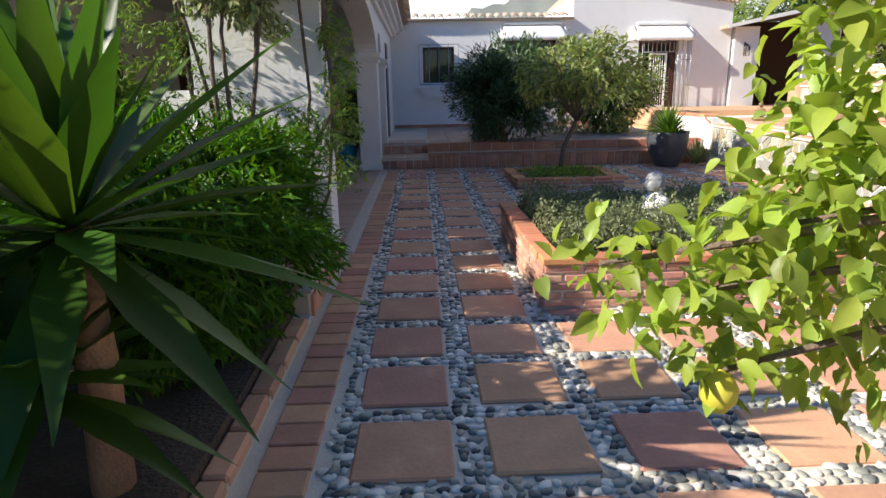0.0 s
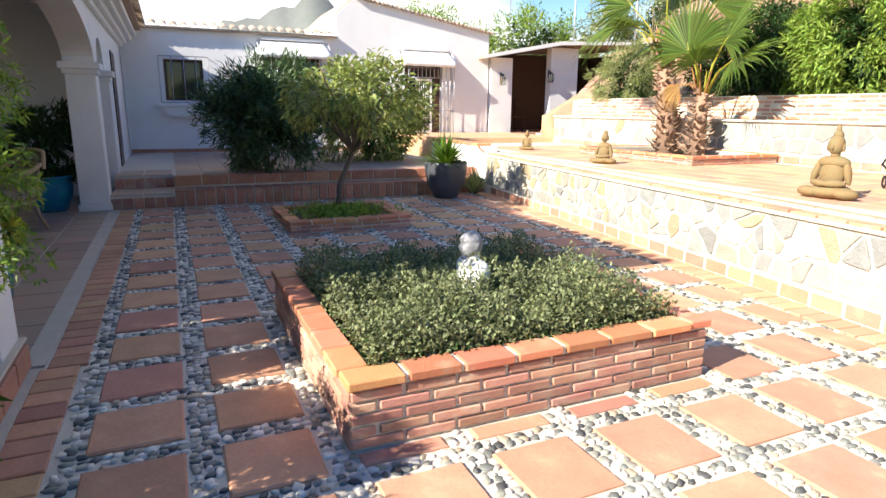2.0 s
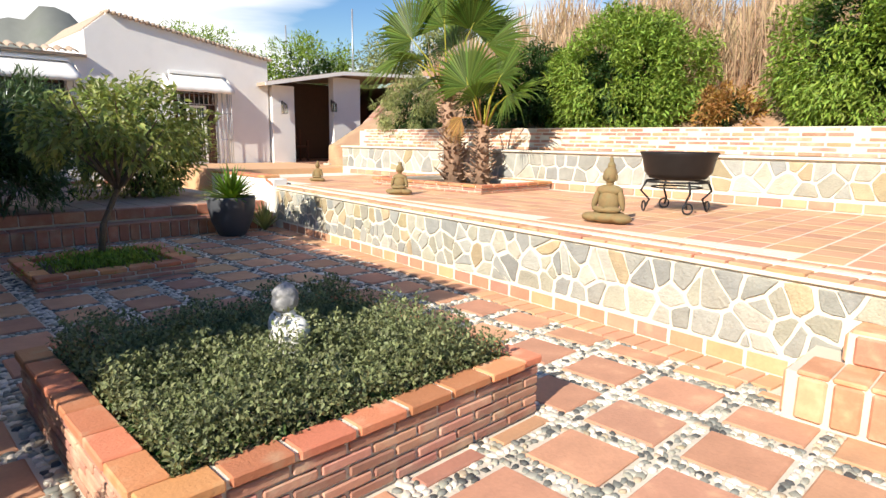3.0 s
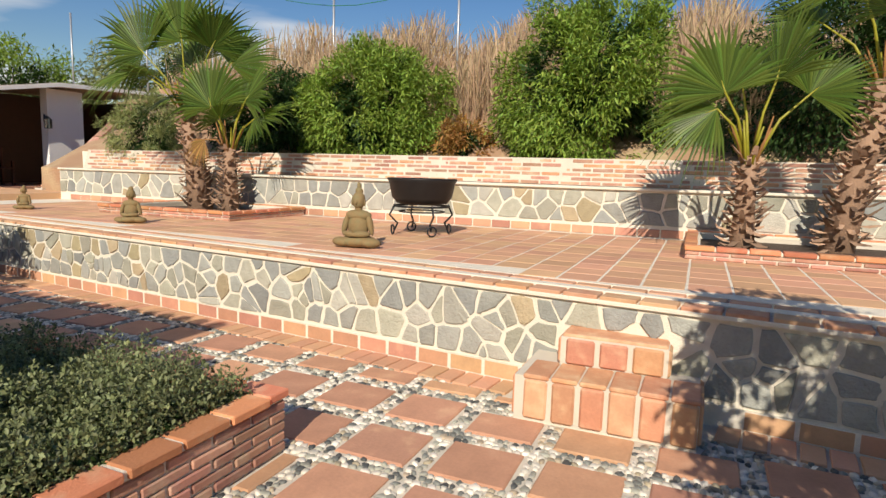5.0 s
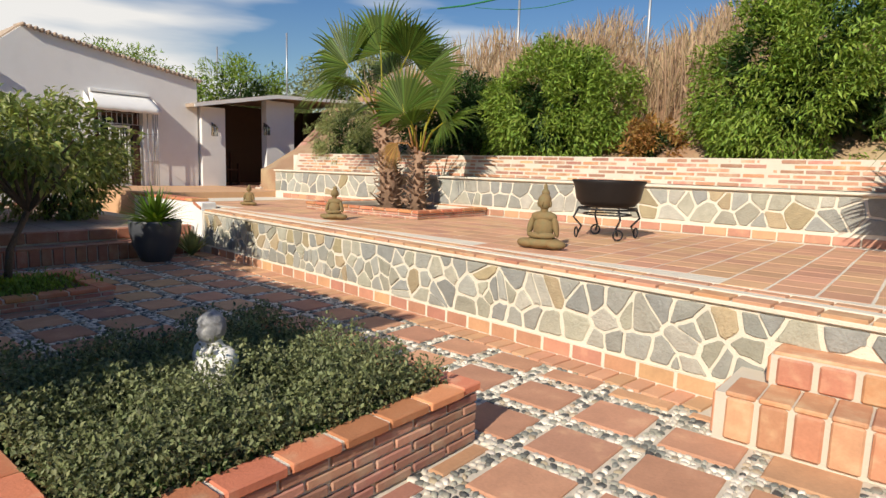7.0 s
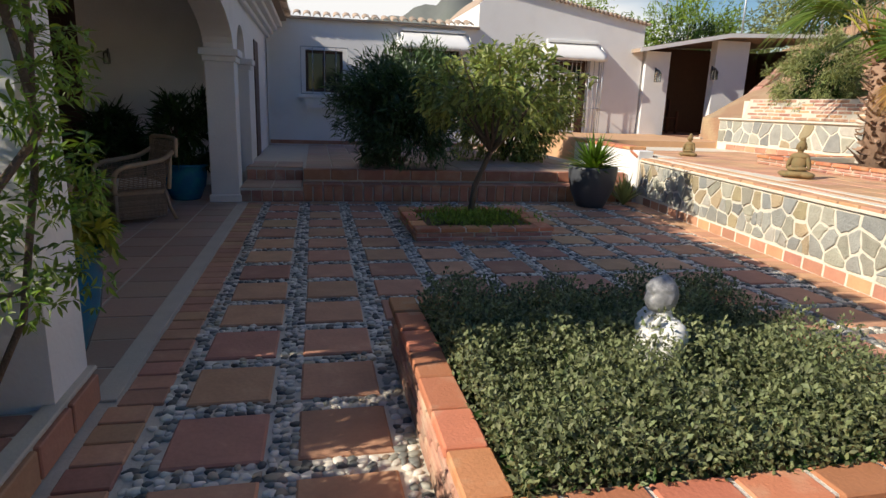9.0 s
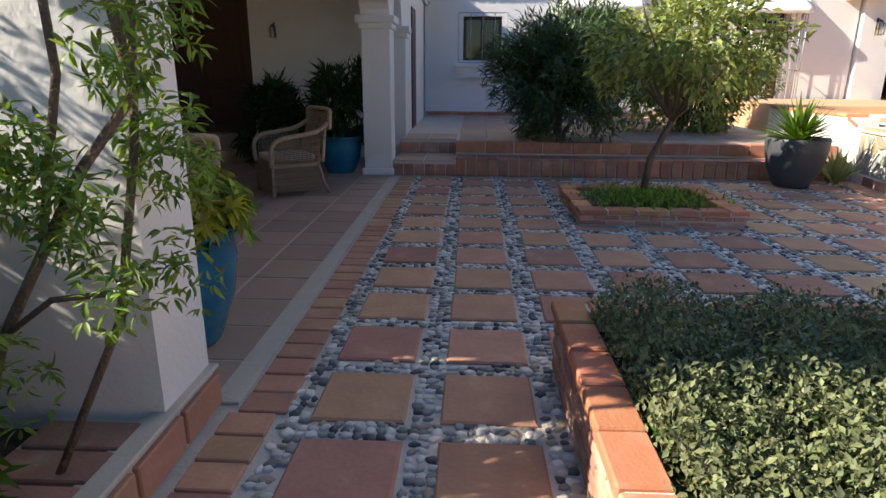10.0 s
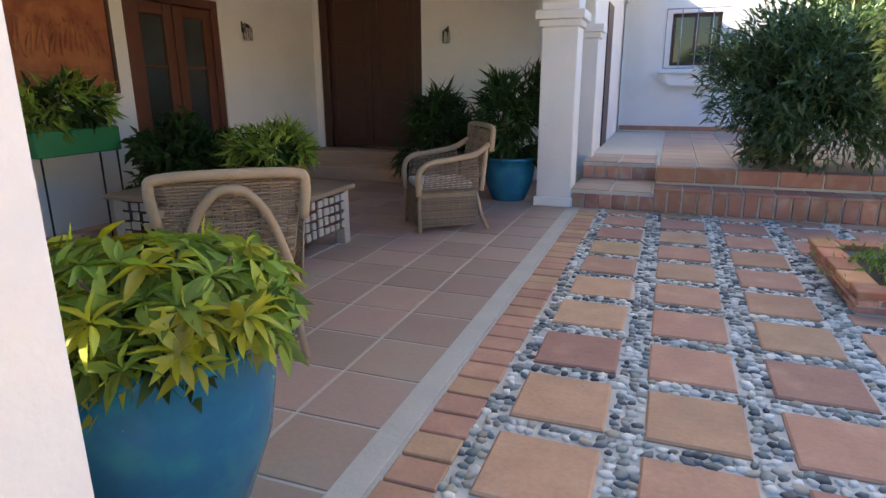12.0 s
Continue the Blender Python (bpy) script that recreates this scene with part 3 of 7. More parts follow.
# the low parapet is added unseen; its height trims the sun streak indoors and out
put("wall_end", boxes_mesh("wall_end", [(-5.2, -4.4, 0.24, 0.60, 0, 2.45), (-1.38, -0.79, 0.24, 0.60, 0, 2.42), (-4.4, -1.38, 0.36, 0.58, 0, 1.38), (-5.2, -0.79, 0.24, 0.60, 2.42, TOPW)], "white_wall"), kind="structure", label="white rendered end wall of the porch under a climbing vine", category="wall")
# porch interior
BX, BY = -4.6, 8.2
put("wall_porch", boxes_mesh("wall_porch", [(BX - 0.3, BX, 0.6, 4.75, 0, 3.0), (BX - 0.3, BX, 6.15, 8.5, 0, 3.0), (BX - 0.3, BX, 4.75, 6.15, 2.25, 3.0)], "white_wall"), kind="structure", label="white back wall of the covered porch", category="wall")
put("wall_porch", boxes_mesh("wall_porch", [(BX - 0.3, -4.50, BY, BY + 0.3, 0, 3.0), (-2.85, -0.79, BY, BY + 0.3, 0, 3.0), (-4.50, -2.85, BY, BY + 0.3, 2.75, 3.0)], "white_wall"), kind="structure", label="white inner wall of the porch beside the dark doorway", category="wall")
put("ceiling", box_mesh("ceiling", -5.2, -0.79, 0.6, 8.5, 2.95, 3.05, "white_wall"), kind="structure", label="plain white porch ceiling", category="ceiling")
put("wall_room", boxes_mesh("wall_room", [(-5.2, -0.42, 12.0, 12.3, 0, 3.0), (-5.2, -4.95, 8.5, 12.0, 0, 3.0), (-5.2, -0.79, 8.5, 12.0, 0.0, 0.36), (-5.6, -5.4, 0.2, 8.4, 0, 3.0), (-5.6, -5.2, 8.3, 8.5, 0, 3.0)], "white_wall"), kind="structure", label="plain inner walls behind the porch doors", category="wall")
put("roof", prism_mesh("roof", [(0.02, 3.10), (-0.42, 3.07), (-5.6, 3.07), (-5.6, 3.4), (-4, 4.2), (0.02, 3.16)], 0.05, 16.2, "roof_tile", axis="y"), kind="structure", label="clay tile roof of the porch wing", category="roof")
cornice = thing("cornice", (0, 0, 0), "white stepped plaster cornice under the porch eave", "cornice")
for k, (dx, z0, z1) in enumerate(((0.07, 2.72, 2.80), (0.15, 2.80, 2.88), (0.24, 2.88, 2.96), (0.34, 2.96, 3.05))):
    put("moulding", box_mesh("moulding", -0.425, -0.42 + dx, 0.2, NY, z0, z1, "white_wall", 0.012), cornice)
eave = thing("roof_edge", (0, 0, 0), "dark barrel clay tiles projecting over the porch cornice", "roof tiles")
put("eave_tile", barrel_row("eave_tile", 0.0, NY - 0.2, 0.14, 3.12, 0.22, 0.09, "roof_tile", along="y"), eave)


def column(name, x0, x1, y0, y1, zc, base=0.0):
    c = thing(name, ((x0 + x1) / 2, (y0 + y1) / 2, base), "square white rendered porch column with moulded cap", "column")
    cx, cy = (x0 + x1) / 2, (y0 + y1) / 2

    def b(n, ex, za, zb, bev=0.008):
        put(n, box_mesh(n, x0 - cx - ex, x1 - cx + ex, y0 - cy - ex, y1 - cy + ex, za - base, zb - base, "white_wall", bev), c)
    b("shaft", 0.0, base + 0.10, zc - 0.16)
    b("base", 0.025, base, base + 0.10)
    b("cap", 0.03, zc - 0.16, zc - 0.09)
    b("capital", 0.065, zc - 0.09, zc)
    return c


column("column", -0.79, -0.42, 6.44, 6.82, SPRING)
column("column", -0.62, -0.36, 7.72, 7.98, SPRING - 0.04, 0.19)

# buttress foot and kerb of the planting bed
put("planting_soil", prism_mesh("planting_soil", [(-6, -8), (-0.50, -8), (-0.50, 0.24), (-6, 0.24)], -0.05, 0.10, "soil", axis="z"), kind="structure", label="dark soil of the planting bed beside the path", category="soil")


# ---- windows and doors ----
def window(number, o, y, label, grille_label, bars=6, depth=0.20, rails=2):
    xa, xb, za, zb = o
    w = put("window_%d" % number, boxes_mesh("window", [(xa, xb, y + 0.20, y + 0.22, za, za + 0.05), (xa, xb, y + 0.20, y + 0.22, zb - 0.05, zb)], "dark_wood"), kind="structure", label=label, category="window")
    m = (xa + xb) / 2
    put("window_frame", boxes_mesh("window_frame", [(xa, xa + 0.06, y + 0.14, y + 0.22, za, zb), (xb - 0.06, xb, y + 0.14, y + 0.22, za, zb), (xa + 0.06, xb - 0.06, y + 0.14, y + 0.195, za, za + 0.06), (xa + 0.06, xb - 0.06, y + 0.14, y + 0.195, zb - 0.06, zb), (m - 0.035, m + 0.035, y + 0.15, y + 0.195, za + 0.06, zb - 0.06)], "dark_wood", 0.006), w)
    for a, b in ((xa + 0.06, m - 0.035), (m + 0.035, xb - 0.06)):
        put("pane", box_mesh("pane", a, b, y + 0.175, y + 0.183, za + 0.06, zb - 0.06, "glass"), w)
    gr = thing("window_grille", (m, y, za), grille_label, "grille", "window grilles")
    yy = -depth
    hw = (xb - xa) / 2 + 0.10
    h = zb - za + 0.05
    for i in range(bars + 1):
        x = -hw + 2 * hw * i / bars
        put("bar", tubes_mesh("bar", [([(x, yy, -0.05), (x, yy, h)], 0.009)], "grey_metal", 6), gr)
    for i in range(rails):
        z = -0.05 + (h + 0.05) * i / (rails - 1)
        put("rail", tubes_mesh("rail", [([(-hw, 0.0, z), (-hw, yy, z), (hw, yy, z), (hw, 0.0, z)], 0.011)], "grey_metal", 6), gr)
    return w


window(1, W1, NY, "small dark wooden casement window in the white wall", "grey iron box grille over the small window", bars=4, rails=2)
put("sill", box_mesh("sill", W1[0] - 0.18, W1[1] + 0.18, NY - 0.26, NY, W1[2] - 0.14, W1[2] - 0.06, "white_wall", 0.01), kind="structure", label="white plaster sill under the small window", category="sill")
put("sill", prism_mesh("sill", [(W1[0] - 0.1, W1[2] - 0.14), (W1[1] + 0.1, W1[2] - 0.14), (W1[1] - 0.02, W1[2] - 0.36), (W1[0] + 0.02, W1[2] - 0.36)], NY - 0.20, NY, "white_wall", axis="y"), kind="structure", label="white plaster bracket below the window sill", category="sill")
window(2, W2, NY, "wide dark window behind the oleander", "iron box grille over the wide window", bars=12)


def awning(x0, x1, z, drop, out, y):
    a = thing("awning", ((x0 + x1) / 2, y, z), "white fabric awning with a short valance on the white wall", "awning", "awnings")
    w = (x1 - x0) / 2
    v, f = [], []
    for i, (yy, zz) in enumerate(((0.0, drop), (-out * 0.5, drop * 0.62), (-out, 0.06), (-out - 0.01, 0.0), (-out, -0.06))):
        s = w - 0.12 + 0.12 * min(1, i / 2)
        for x in np.linspace(-s, s, 14):
            v.append((x, yy, zz + (0.008 * math.sin(x * 18) if i > 2 else 0)))
    for i in range(4):
        for k in range(13):
            q = i * 14 + k
            f.append((q, q + 1, q + 15, q + 14))
    cloth = put("canopy", mesh_of("canopy", v, f, "awning", True), a)
    sol = cloth.modifiers.new("thickness", "SOLIDIFY")
    sol.thickness = 0.006
    put("cassette", box_mesh("cassette", -w + 0.12, w - 0.12, -0.08, 0.0, drop, drop + 0.07, "white_paint", 0.01), a)
    for s in (-1, 1):
        put("side_panel", prism_mesh("side_panel", [(0.0, drop), (-out * 0.5, drop * 0.6), (-out, 0.05), (-out, 0.0), (0.0, 0.0)], s * (w - 0.02) - 0.004, s * (w - 0.02) + 0.004, "awning"), a)
    return a


awning(2.48, 4.23, 2.68, 0.36, 0.42, NY)
awning(6.05, 7.62, 2.62, 0.36, 0.42, NY)

# tall grille door
d1 = put("door_1", boxes_mesh("door_1", [(6.25, 6.33, NY + 0.15, NY + 0.24, 0.82, 2.66), (7.27, 7.35, NY + 0.15, NY + 0.24, 0.82, 2.66), (6.33, 7.27, NY + 0.15, NY + 0.24, 2.58, 2.66)], "dark_wood", 0.006), kind="structure", label="dark framed glass door with a white grille leaf", category="door")
put("door_leaf", boxes_mesh("door_leaf", [(6.33, 6.41, NY + 0.16, NY + 0.2, 0.84, 2.56), (7.19, 7.27, NY + 0.16, NY + 0.2, 0.84, 2.56), (6.76, 6.84, NY + 0.16, NY + 0.2, 0.84, 2.56), (6.41, 7.19, NY + 0.165, NY + 0.195, 0.84, 1.10), (6.41, 7.19, NY + 0.165, NY + 0.195, 2.48, 2.56)], "dark_wood", 0.005), d1)
put("pane", box_mesh("pane", 6.41, 7.19, NY + 0.178, NY + 0.186, 1.10, 2.48, "glass"), d1)
leaf = thing("gate_leaf", (6.55, NY - 0.06, 0.84), "open white iron grille leaf before the dark door", "grille")
put("frame", boxes_mesh("frame", [(0, 0.05, -0.02, 0.02, 0, 1.42), (0.42, 0.47, -0.02, 0.02, 0, 1.42), (0.05, 0.42, -0.018, 0.018, 0, 0.05), (0.05, 0.42, -0.018, 0.018, 1.37, 1.42)], "white_paint", 0.004), leaf)
put("bar", tubes_mesh("bar", [([(0.05 + 0.062 * i, 0, 0.04), (0.05 + 0.062 * i, 0, 1.38)], 0.008) for i in range(1, 6)] + [([(0.03, 0, z), (0.44, 0, z)], 0.008) for z in (0.4, 0.75, 1.1)], "white_paint", 6), leaf)
side_grille = thing("window_grille", (6.8, NY, 0.8), "tall grey iron box grille around the door", "grille", "window grilles")
tb = [([(x, -0.30, 0.0), (x, -0.30, 1.92)], 0.009) for x in np.linspace(-0.66, 0.78, 13) if x < -0.5 or x > 0.42]
tb += [([(x, -0.30, 1.48), (x, -0.30, 1.92)], 0.009) for x in np.linspace(-0.5, 0.42, 9)]
tb += [([(0.78, yy, 0.0), (0.78, yy, 1.92)], 0.009) for yy in (-0.2, -0.1)]
for bar in tb:
    put("bar", tubes_mesh("bar", [bar], "grey_metal", 6), side_grille)
for bar in ([([(-0.66, 0, z), (-0.66, -0.30, z), (-0.5, -0.30, z)], 0.011) for z in (0.0, 0.64, 1.28, 1.92)] + [([(0.42, -0.30, z), (0.78, -0.30, z), (0.78, 0, z)], 0.011) for z in (0.0, 0.64, 1.28, 1.92)] + [([(-0.66, -0.3, 1.92), (0.78, -0.3, 1.92)], 0.011), ([(-0.5, -0.3, 1.48), (0.42, -0.3, 1.48)], 0.011)]):
    put("rail", tubes_mesh("rail", [bar], "grey_metal", 6), side_grille)

put("baseboard", boxes_mesh("baseboard", [(-0.40, 6.1, NY - 0.02, NY, PLATFORM - 0.01, PLATFORM + 0.075)], "step_brick", 0.004), kind="structure", label="low brown clay skirting at the foot of the white house wall", category="baseboard")

# porch doors and the dark doorway
d2 = put("door_2", boxes_mesh("door_2", [(BX - 0.12, BX - 0.02, 4.75, 4.85, 0, 2.25), (BX - 0.12, BX - 0.02, 6.05, 6.15, 0, 2.25), (BX - 0.12, BX - 0.02, 4.85, 6.05, 2.15, 2.25)], "red_wood", 0.006), kind="structure", label="dark red-brown wooden french doors with glass panes", category="door")
for y0 in (4.86, 5.46):
    lf = put("door_leaf", boxes_mesh("door_leaf", [(BX - 0.1, BX - 0.04, y0, y0 + 0.13, 0.02, 2.14), (BX - 0.1, BX - 0.04, y0 + 0.45, y0 + 0.58, 0.02, 2.14), (BX - 0.095, BX - 0.045, y0 + 0.13, y0 + 0.45, 0.02, 0.55), (BX - 0.095, BX - 0.045, y0 + 0.13, y0 + 0.45, 2.02, 2.14), (BX - 0.09, BX - 0.05, y0 + 0.13, y0 + 0.45, 1.48, 1.51)], "red_wood", 0.005), d2)
    put("pane", box_mesh("pane", BX - 0.075, BX - 0.067, y0 + 0.13, y0 + 0.45, 0.55, 2.02, "glass"), d2)
d3 = put("door_3", boxes_mesh("door_3", [(-4.50, -4.38, BY + 0.02, BY + 0.16, 0.36, 2.75), (-2.97, -2.85, BY + 0.02, BY + 0.16, 0.36, 2.75), (-4.38, -2.97, BY + 0.02, BY + 0.16, 2.62, 2.75)], "dark_wood", 0.01), kind="structure", label="very dark heavy wooden entrance door", category="door")
for x0 in (-4.37, -3.67):
    lf = put("door_leaf", box_mesh("door_leaf", x0, x0 + 0.69, BY + 0.08, BY + 0.14, 0.38, 2.61, "dark_wood", 0.006), d3)
    for z0 in (0.5, 1.2, 1.9):
        put("panel", box_mesh("panel", x0 + 0.1, x0 + 0.59, BY + 0.06, BY + 0.08, z0, z0 + 0.58, "dark_wood", 0.012), d3)
put("threshold_step", boxes_mesh("threshold_step", [(-4.6, -2.7, 7.35, BY, 0.0, 0.18), (-4.6, -2.7, 7.75, BY, 0.18, 0.36)], "floor_tile", 0.01), kind="structure", label="two low tiled steps up to the dark door", category="steps")
put("door_4", boxes_mesh("door_4", [(-0.418, -0.40, 9.2, 9.9, 0.385, 2.4)], "dark_wood", 0.004), kind="structure", label="dark narrow side door in the white wall", category="door")

# ---- outbuilding ----
SZ = 0.83
shed_y = 12.3
put("outbuilding_wall", boxes_mesh("outbuilding_wall", [(8.83, 9.50, shed_y, shed_y + 0.25, 0.4, 2.90), (10.80, 11.75, shed_y, shed_y + 0.25, 0.4, 3.26)], "white_wall"), kind="structure", label="white rendered piers of the open outbuilding", category="wall")
put("outbuilding_wall", boxes_mesh("outbuilding_wall", [(8.6, 14.5, 15.2, 15.4, 0.2, 3.3), (8.78, 8.95, shed_y + 0.25, 15.2, 0.2, 2.85), (14.3, 14.5, shed_y, 15.2, 0.2, 3.3)], "dark_wood"), kind="structure", label="dark red-brown inner walls of the outbuilding", category="wall")
put("outbuilding_floor", box_mesh("outbuilding_floor", 8.8, 14.3, shed_y, 15.2, 0.3, SZ, "terrace_tile"), kind="structure", label="dusty tiled floor of the outbuilding", category="floor")
put("outbuilding_roof", prism_mesh("outbuilding_roof", [(8.45, 2.84), (10.9, 3.30), (14.6, 3.48), (14.6, 3.56), (10.9, 3.40), (8.45, 2.93)], shed_y - 0.35, 15.5, "roof_tile", axis="y"), kind="structure", label="low sloping dark-edged roof of the outbuilding", category="roof")
put("trim", prism_mesh("trim", [(8.45, 2.835), (10.9, 3.295), (14.6, 3.475), (14.6, 3.555), (10.9, 3.395), (8.45, 2.925)], shed_y - 0.375, shed_y - 0.352, "white_paint", axis="y"), kind="structure", label="pale front edge of the outbuilding roof", category="trim")



put("side_wall", box_mesh("side_wall", 5.62, 5.88, 6.55, 9.0, -0.05, 0.80, "white_wall", 0.01), kind="structure", label="low white wall between the platform and the terrace", category="wall")
# sloping pale flank wall with a brick coping beside the outbuilding
flank = put("flank_wall", prism_mesh("flank_wall", [(9.22, 0.3), (13.5, 0.3), (13.5, 2.95), (11.62, 2.86), (9.35, 0.88), (9.22, 0.88)], 10.25, 10.5, "concrete", axis="y"), kind="structure", label="sloping pale rendered garden wall with brick coping", category="wall")
wicker_bench = thing("bench", (10.1, 13.6, 0.83), "dark wooden bench with a slatted back inside the outbuilding", "bench")
put("seat", box_mesh("seat", -0.5, 0.5, -0.25, 0.25, 0.40, 0.45, "red_wood", 0.01), wicker_bench)
for k in range(4):
    put("slat", box_mesh("slat", -0.5, 0.5, 0.22, 0.25, 0.55 + 0.1 * k, 0.61 + 0.1 * k, "red_wood", 0.005), wicker_bench)
for a in (-0.46, 0.46):
    put("leg", box_mesh("leg", a - 0.03, a + 0.03, -0.25, -0.19, 0, 0.62, "red_wood", 0.005), wicker_bench)
    put("leg", box_mesh("leg", a - 0.03, a + 0.03, 0.19, 0.25, 0, 0.95, "red_wood", 0.005), wicker_bench)


# ---- pieces: tiles, pebbles, bricks, stones ----
def tile_mesh(name, w, d, h, mat, worn=0.006):
    """A slab about its centre, top at h, with worn edges; 20 triangles or so."""
    bm = bmesh.new()
    a, b = w / 2, d / 2
    low = [bm.verts.new(p) for p in ((-a, -b, -0.012), (a, -b, -0.012), (a, b, -0.012), (-a, b, -0.012))]
    mid = [bm.verts.new(p) for p in ((-a, -b, h - worn), (a, -b, h - worn), (a, b, h - worn), (-a, b, h - worn))]
    e = worn * 1.2
    top = [bm.verts.new(p) for p in ((-a + e, -b + e, h), (a - e, -b + e, h), (a - e, b - e, h), (-a + e, b - e, h))]
    for i in range(4):
        j = (i + 1) % 4
        bm.faces.new((low[i], low[j], mid[j], mid[i]))
        bm.faces.new((mid[i], mid[j], top[j], top[i]))
    bm.faces.new(top)
    return finish(bm, name, mat)


BED = (1.03, 3.07, -0.93, 1.04)
SQUARE = (1.63, 3.14, 3.84, 5.14)
STEP = (4.03, 4.75, -2.94, -1.87)


LAID = []


def courtyard_tiles():
    full = [tile_mesh("tile", TX * k, TY * q, 0.004, "terracotta", 0.008) for k, q in ((1, 1), (0.985, 1.01), (1.015, 0.985))]
    r = random.Random(3)
    for i in range(0, 11):
        for j in range(-10, 13):
            x0, y0 = i * PX, j * PY
            x1, y1 = x0 + TX, y0 + TY
            if j == 12:
                y1 = 6.43
            x1 = min(x1, wall_x(y0) - 0.27)
            for bx0, bx1, by0, by1 in ((BED[0], BED[1], BED[2], BED[3]), (SQUARE[0], SQUARE[1], SQUARE[2], SQUARE[3]), (STEP[0], 9, STEP[2], STEP[3])):
                g = 0.02
                if x0 < bx1 + g and x1 > bx0 - g and y0 < by1 + g and y1 > by0 - g:
                    cuts = [(bx0 - g - x0, "x1", bx0 - g), (x1 - bx1 - g, "x0", bx1 + g), (by0 - g - y0, "y1", by0 - g), (y1 - by1 - g, "y0", by1 + g)]
                    keep, side, value = max(cuts)
                    if side == "x1":
                        x1 = value
                    elif side == "x0":
                        x0 = value
                    elif side == "y1":
                        y1 = value
                    else:
                        y0 = value
            if x1 - x0 < 0.07 or y1 - y0 < 0.07:
                continue
            whole = abs(x1 - x0 - TX) < 0.001 and abs(y1 - y0 - TY) < 0.001
            me = r.choice(full) if whole else tile_mesh("tile", x1 - x0, y1 - y0, 0.004, "terracotta", 0.008)
            LAID.append((x0, x1, y0, y1))
            put("tile", me, court, pose((x0 + x1) / 2 + r.uniform(-0.005, 0.005), (y0 + y1) / 2 + r.uniform(-0.005, 0.005), r.uniform(-0.002, 0.002), r.uniform(-0.25, 0.25), r.uniform(-0.25, 0.25), r.uniform(-0.7, 0.7)))


def pebbles():
    r = np.random.default_rng(5)
    cell = 0.044
    gx, gy = np.meshgrid(np.arange(-0.10, 5.4, cell), np.arange(-5.3, 6.46, cell))
    x, y = (gx + r.uniform(-0.010, 0.010, gx.shape)).ravel(), (gy + r.uniform(-0.010, 0.010, gx.shape)).ravel()
    ok = (x < 4.84 + 0.117 * y - 0.265) & (x > -0.098)
    for x0, x1, y0, y1 in LAID + [BED, SQUARE, (STEP[0], 9, STEP[2], STEP[3])]:
        ok &= ~((x > x0 - 0.010) & (x < x1 + 0.010) & (y > y0 - 0.010) & (y < y1 + 0.010))
    pts = np.stack([x[ok], y[ok]], 1)
    n = len(pts)
    ang = r.uniform(0, math.pi, n)
    a = r.uniform(0.019, 0.026, n) + 0.014 * r.uniform(0, 1, n) ** 3
    b, h = a * r.uniform(0.6, 0.9, n), r.uniform(0.001, 0.007, n)
    ang = np.where(r.uniform(0, 1, n) < 0.5, r.normal(0, 0.5, n), ang)
    verts = []
    for ring, (rad, zz) in enumerate(((1.0, -0.012), (0.96, 0.62), (0.72, 0.97))):
        for k in range(7):
            t = 2 * math.pi * k / 7 + 0.35 * math.sin(k * 5.0)
            lop = 1 + 0.18 * np.sin(k * 2.3 + ang * 9)
            ex, ey = a * rad * lop * math.cos(t), b * rad * lop * math.sin(t)
            z = -0.014 + (h + 0.010) * max(zz, 0)
            verts.append(np.stack([pts[:, 0] + ex * np.cos(ang) - ey * np.sin(ang), pts[:, 1] + ex * np.sin(ang) + ey * np.cos(ang), z + np.zeros(n)], 1))
    verts.append(np.stack([pts[:, 0], pts[:, 1], -0.014 + h + 0.010], 1))
    v = np.stack(verts, 1).reshape(-1, 3)
    f = []
    for ring in range(2):
        for k in range(7):
            p, q = ring * 7 + k, ring * 7 + (k + 1) % 7
            f += [(p, q, q + 7), (p, q + 7, p + 7)]
    f += [(14 + k, 14 + (k + 1) % 7, 21) for k in range(7)]
    f = (np.array(f)[None] + (np.arange(n) * 22)[:, None, None]).reshape(-1, 3)
    put("pebbles", fast_mesh("pebbles", v, f, "pebble"), None, label="grey, black and white river pebbles set between the tiles", category="pebbles", kind="stuff")


def run_bricks(parent, start, along, out, length, depth, height, pitch, z, mat, count, r, off=0.0, jitter=0.004, shared=None, name="brick"):
    """Bricks in a row. start: (x, y); along and out: unit vectors in plan; the faces stand proud along out."""
    ax, ay = along
    ox, oy = out
    turn = math.degrees(math.atan2(ay, ax))
    me = shared or [brick_mesh(length * k, depth, height, mat) for k in (1.0, 0.96, 1.03)]
    for i in range(count):
        s = off + (i + 0.5) * pitch
        d = r.uniform(0, jitter)
        put(name, r.choice(me), parent, pose(start[0] + ax * s + ox * (d - depth / 2), start[1] + ay * s + oy * (d - depth / 2), z + height / 2 + r.uniform(-0.0015, 0.0015), 0, r.uniform(-0.5, 0.5), turn + r.uniform(-0.6, 0.6)))
    return me


def brick_mesh(w, d, h, mat, worn=0.006):
    bm = bmesh.new()
    box_bm(bm, -w / 2, w / 2, -d / 2, d / 2, -h / 2, h / 2)
    return finish(bm, "brick", mat, worn)


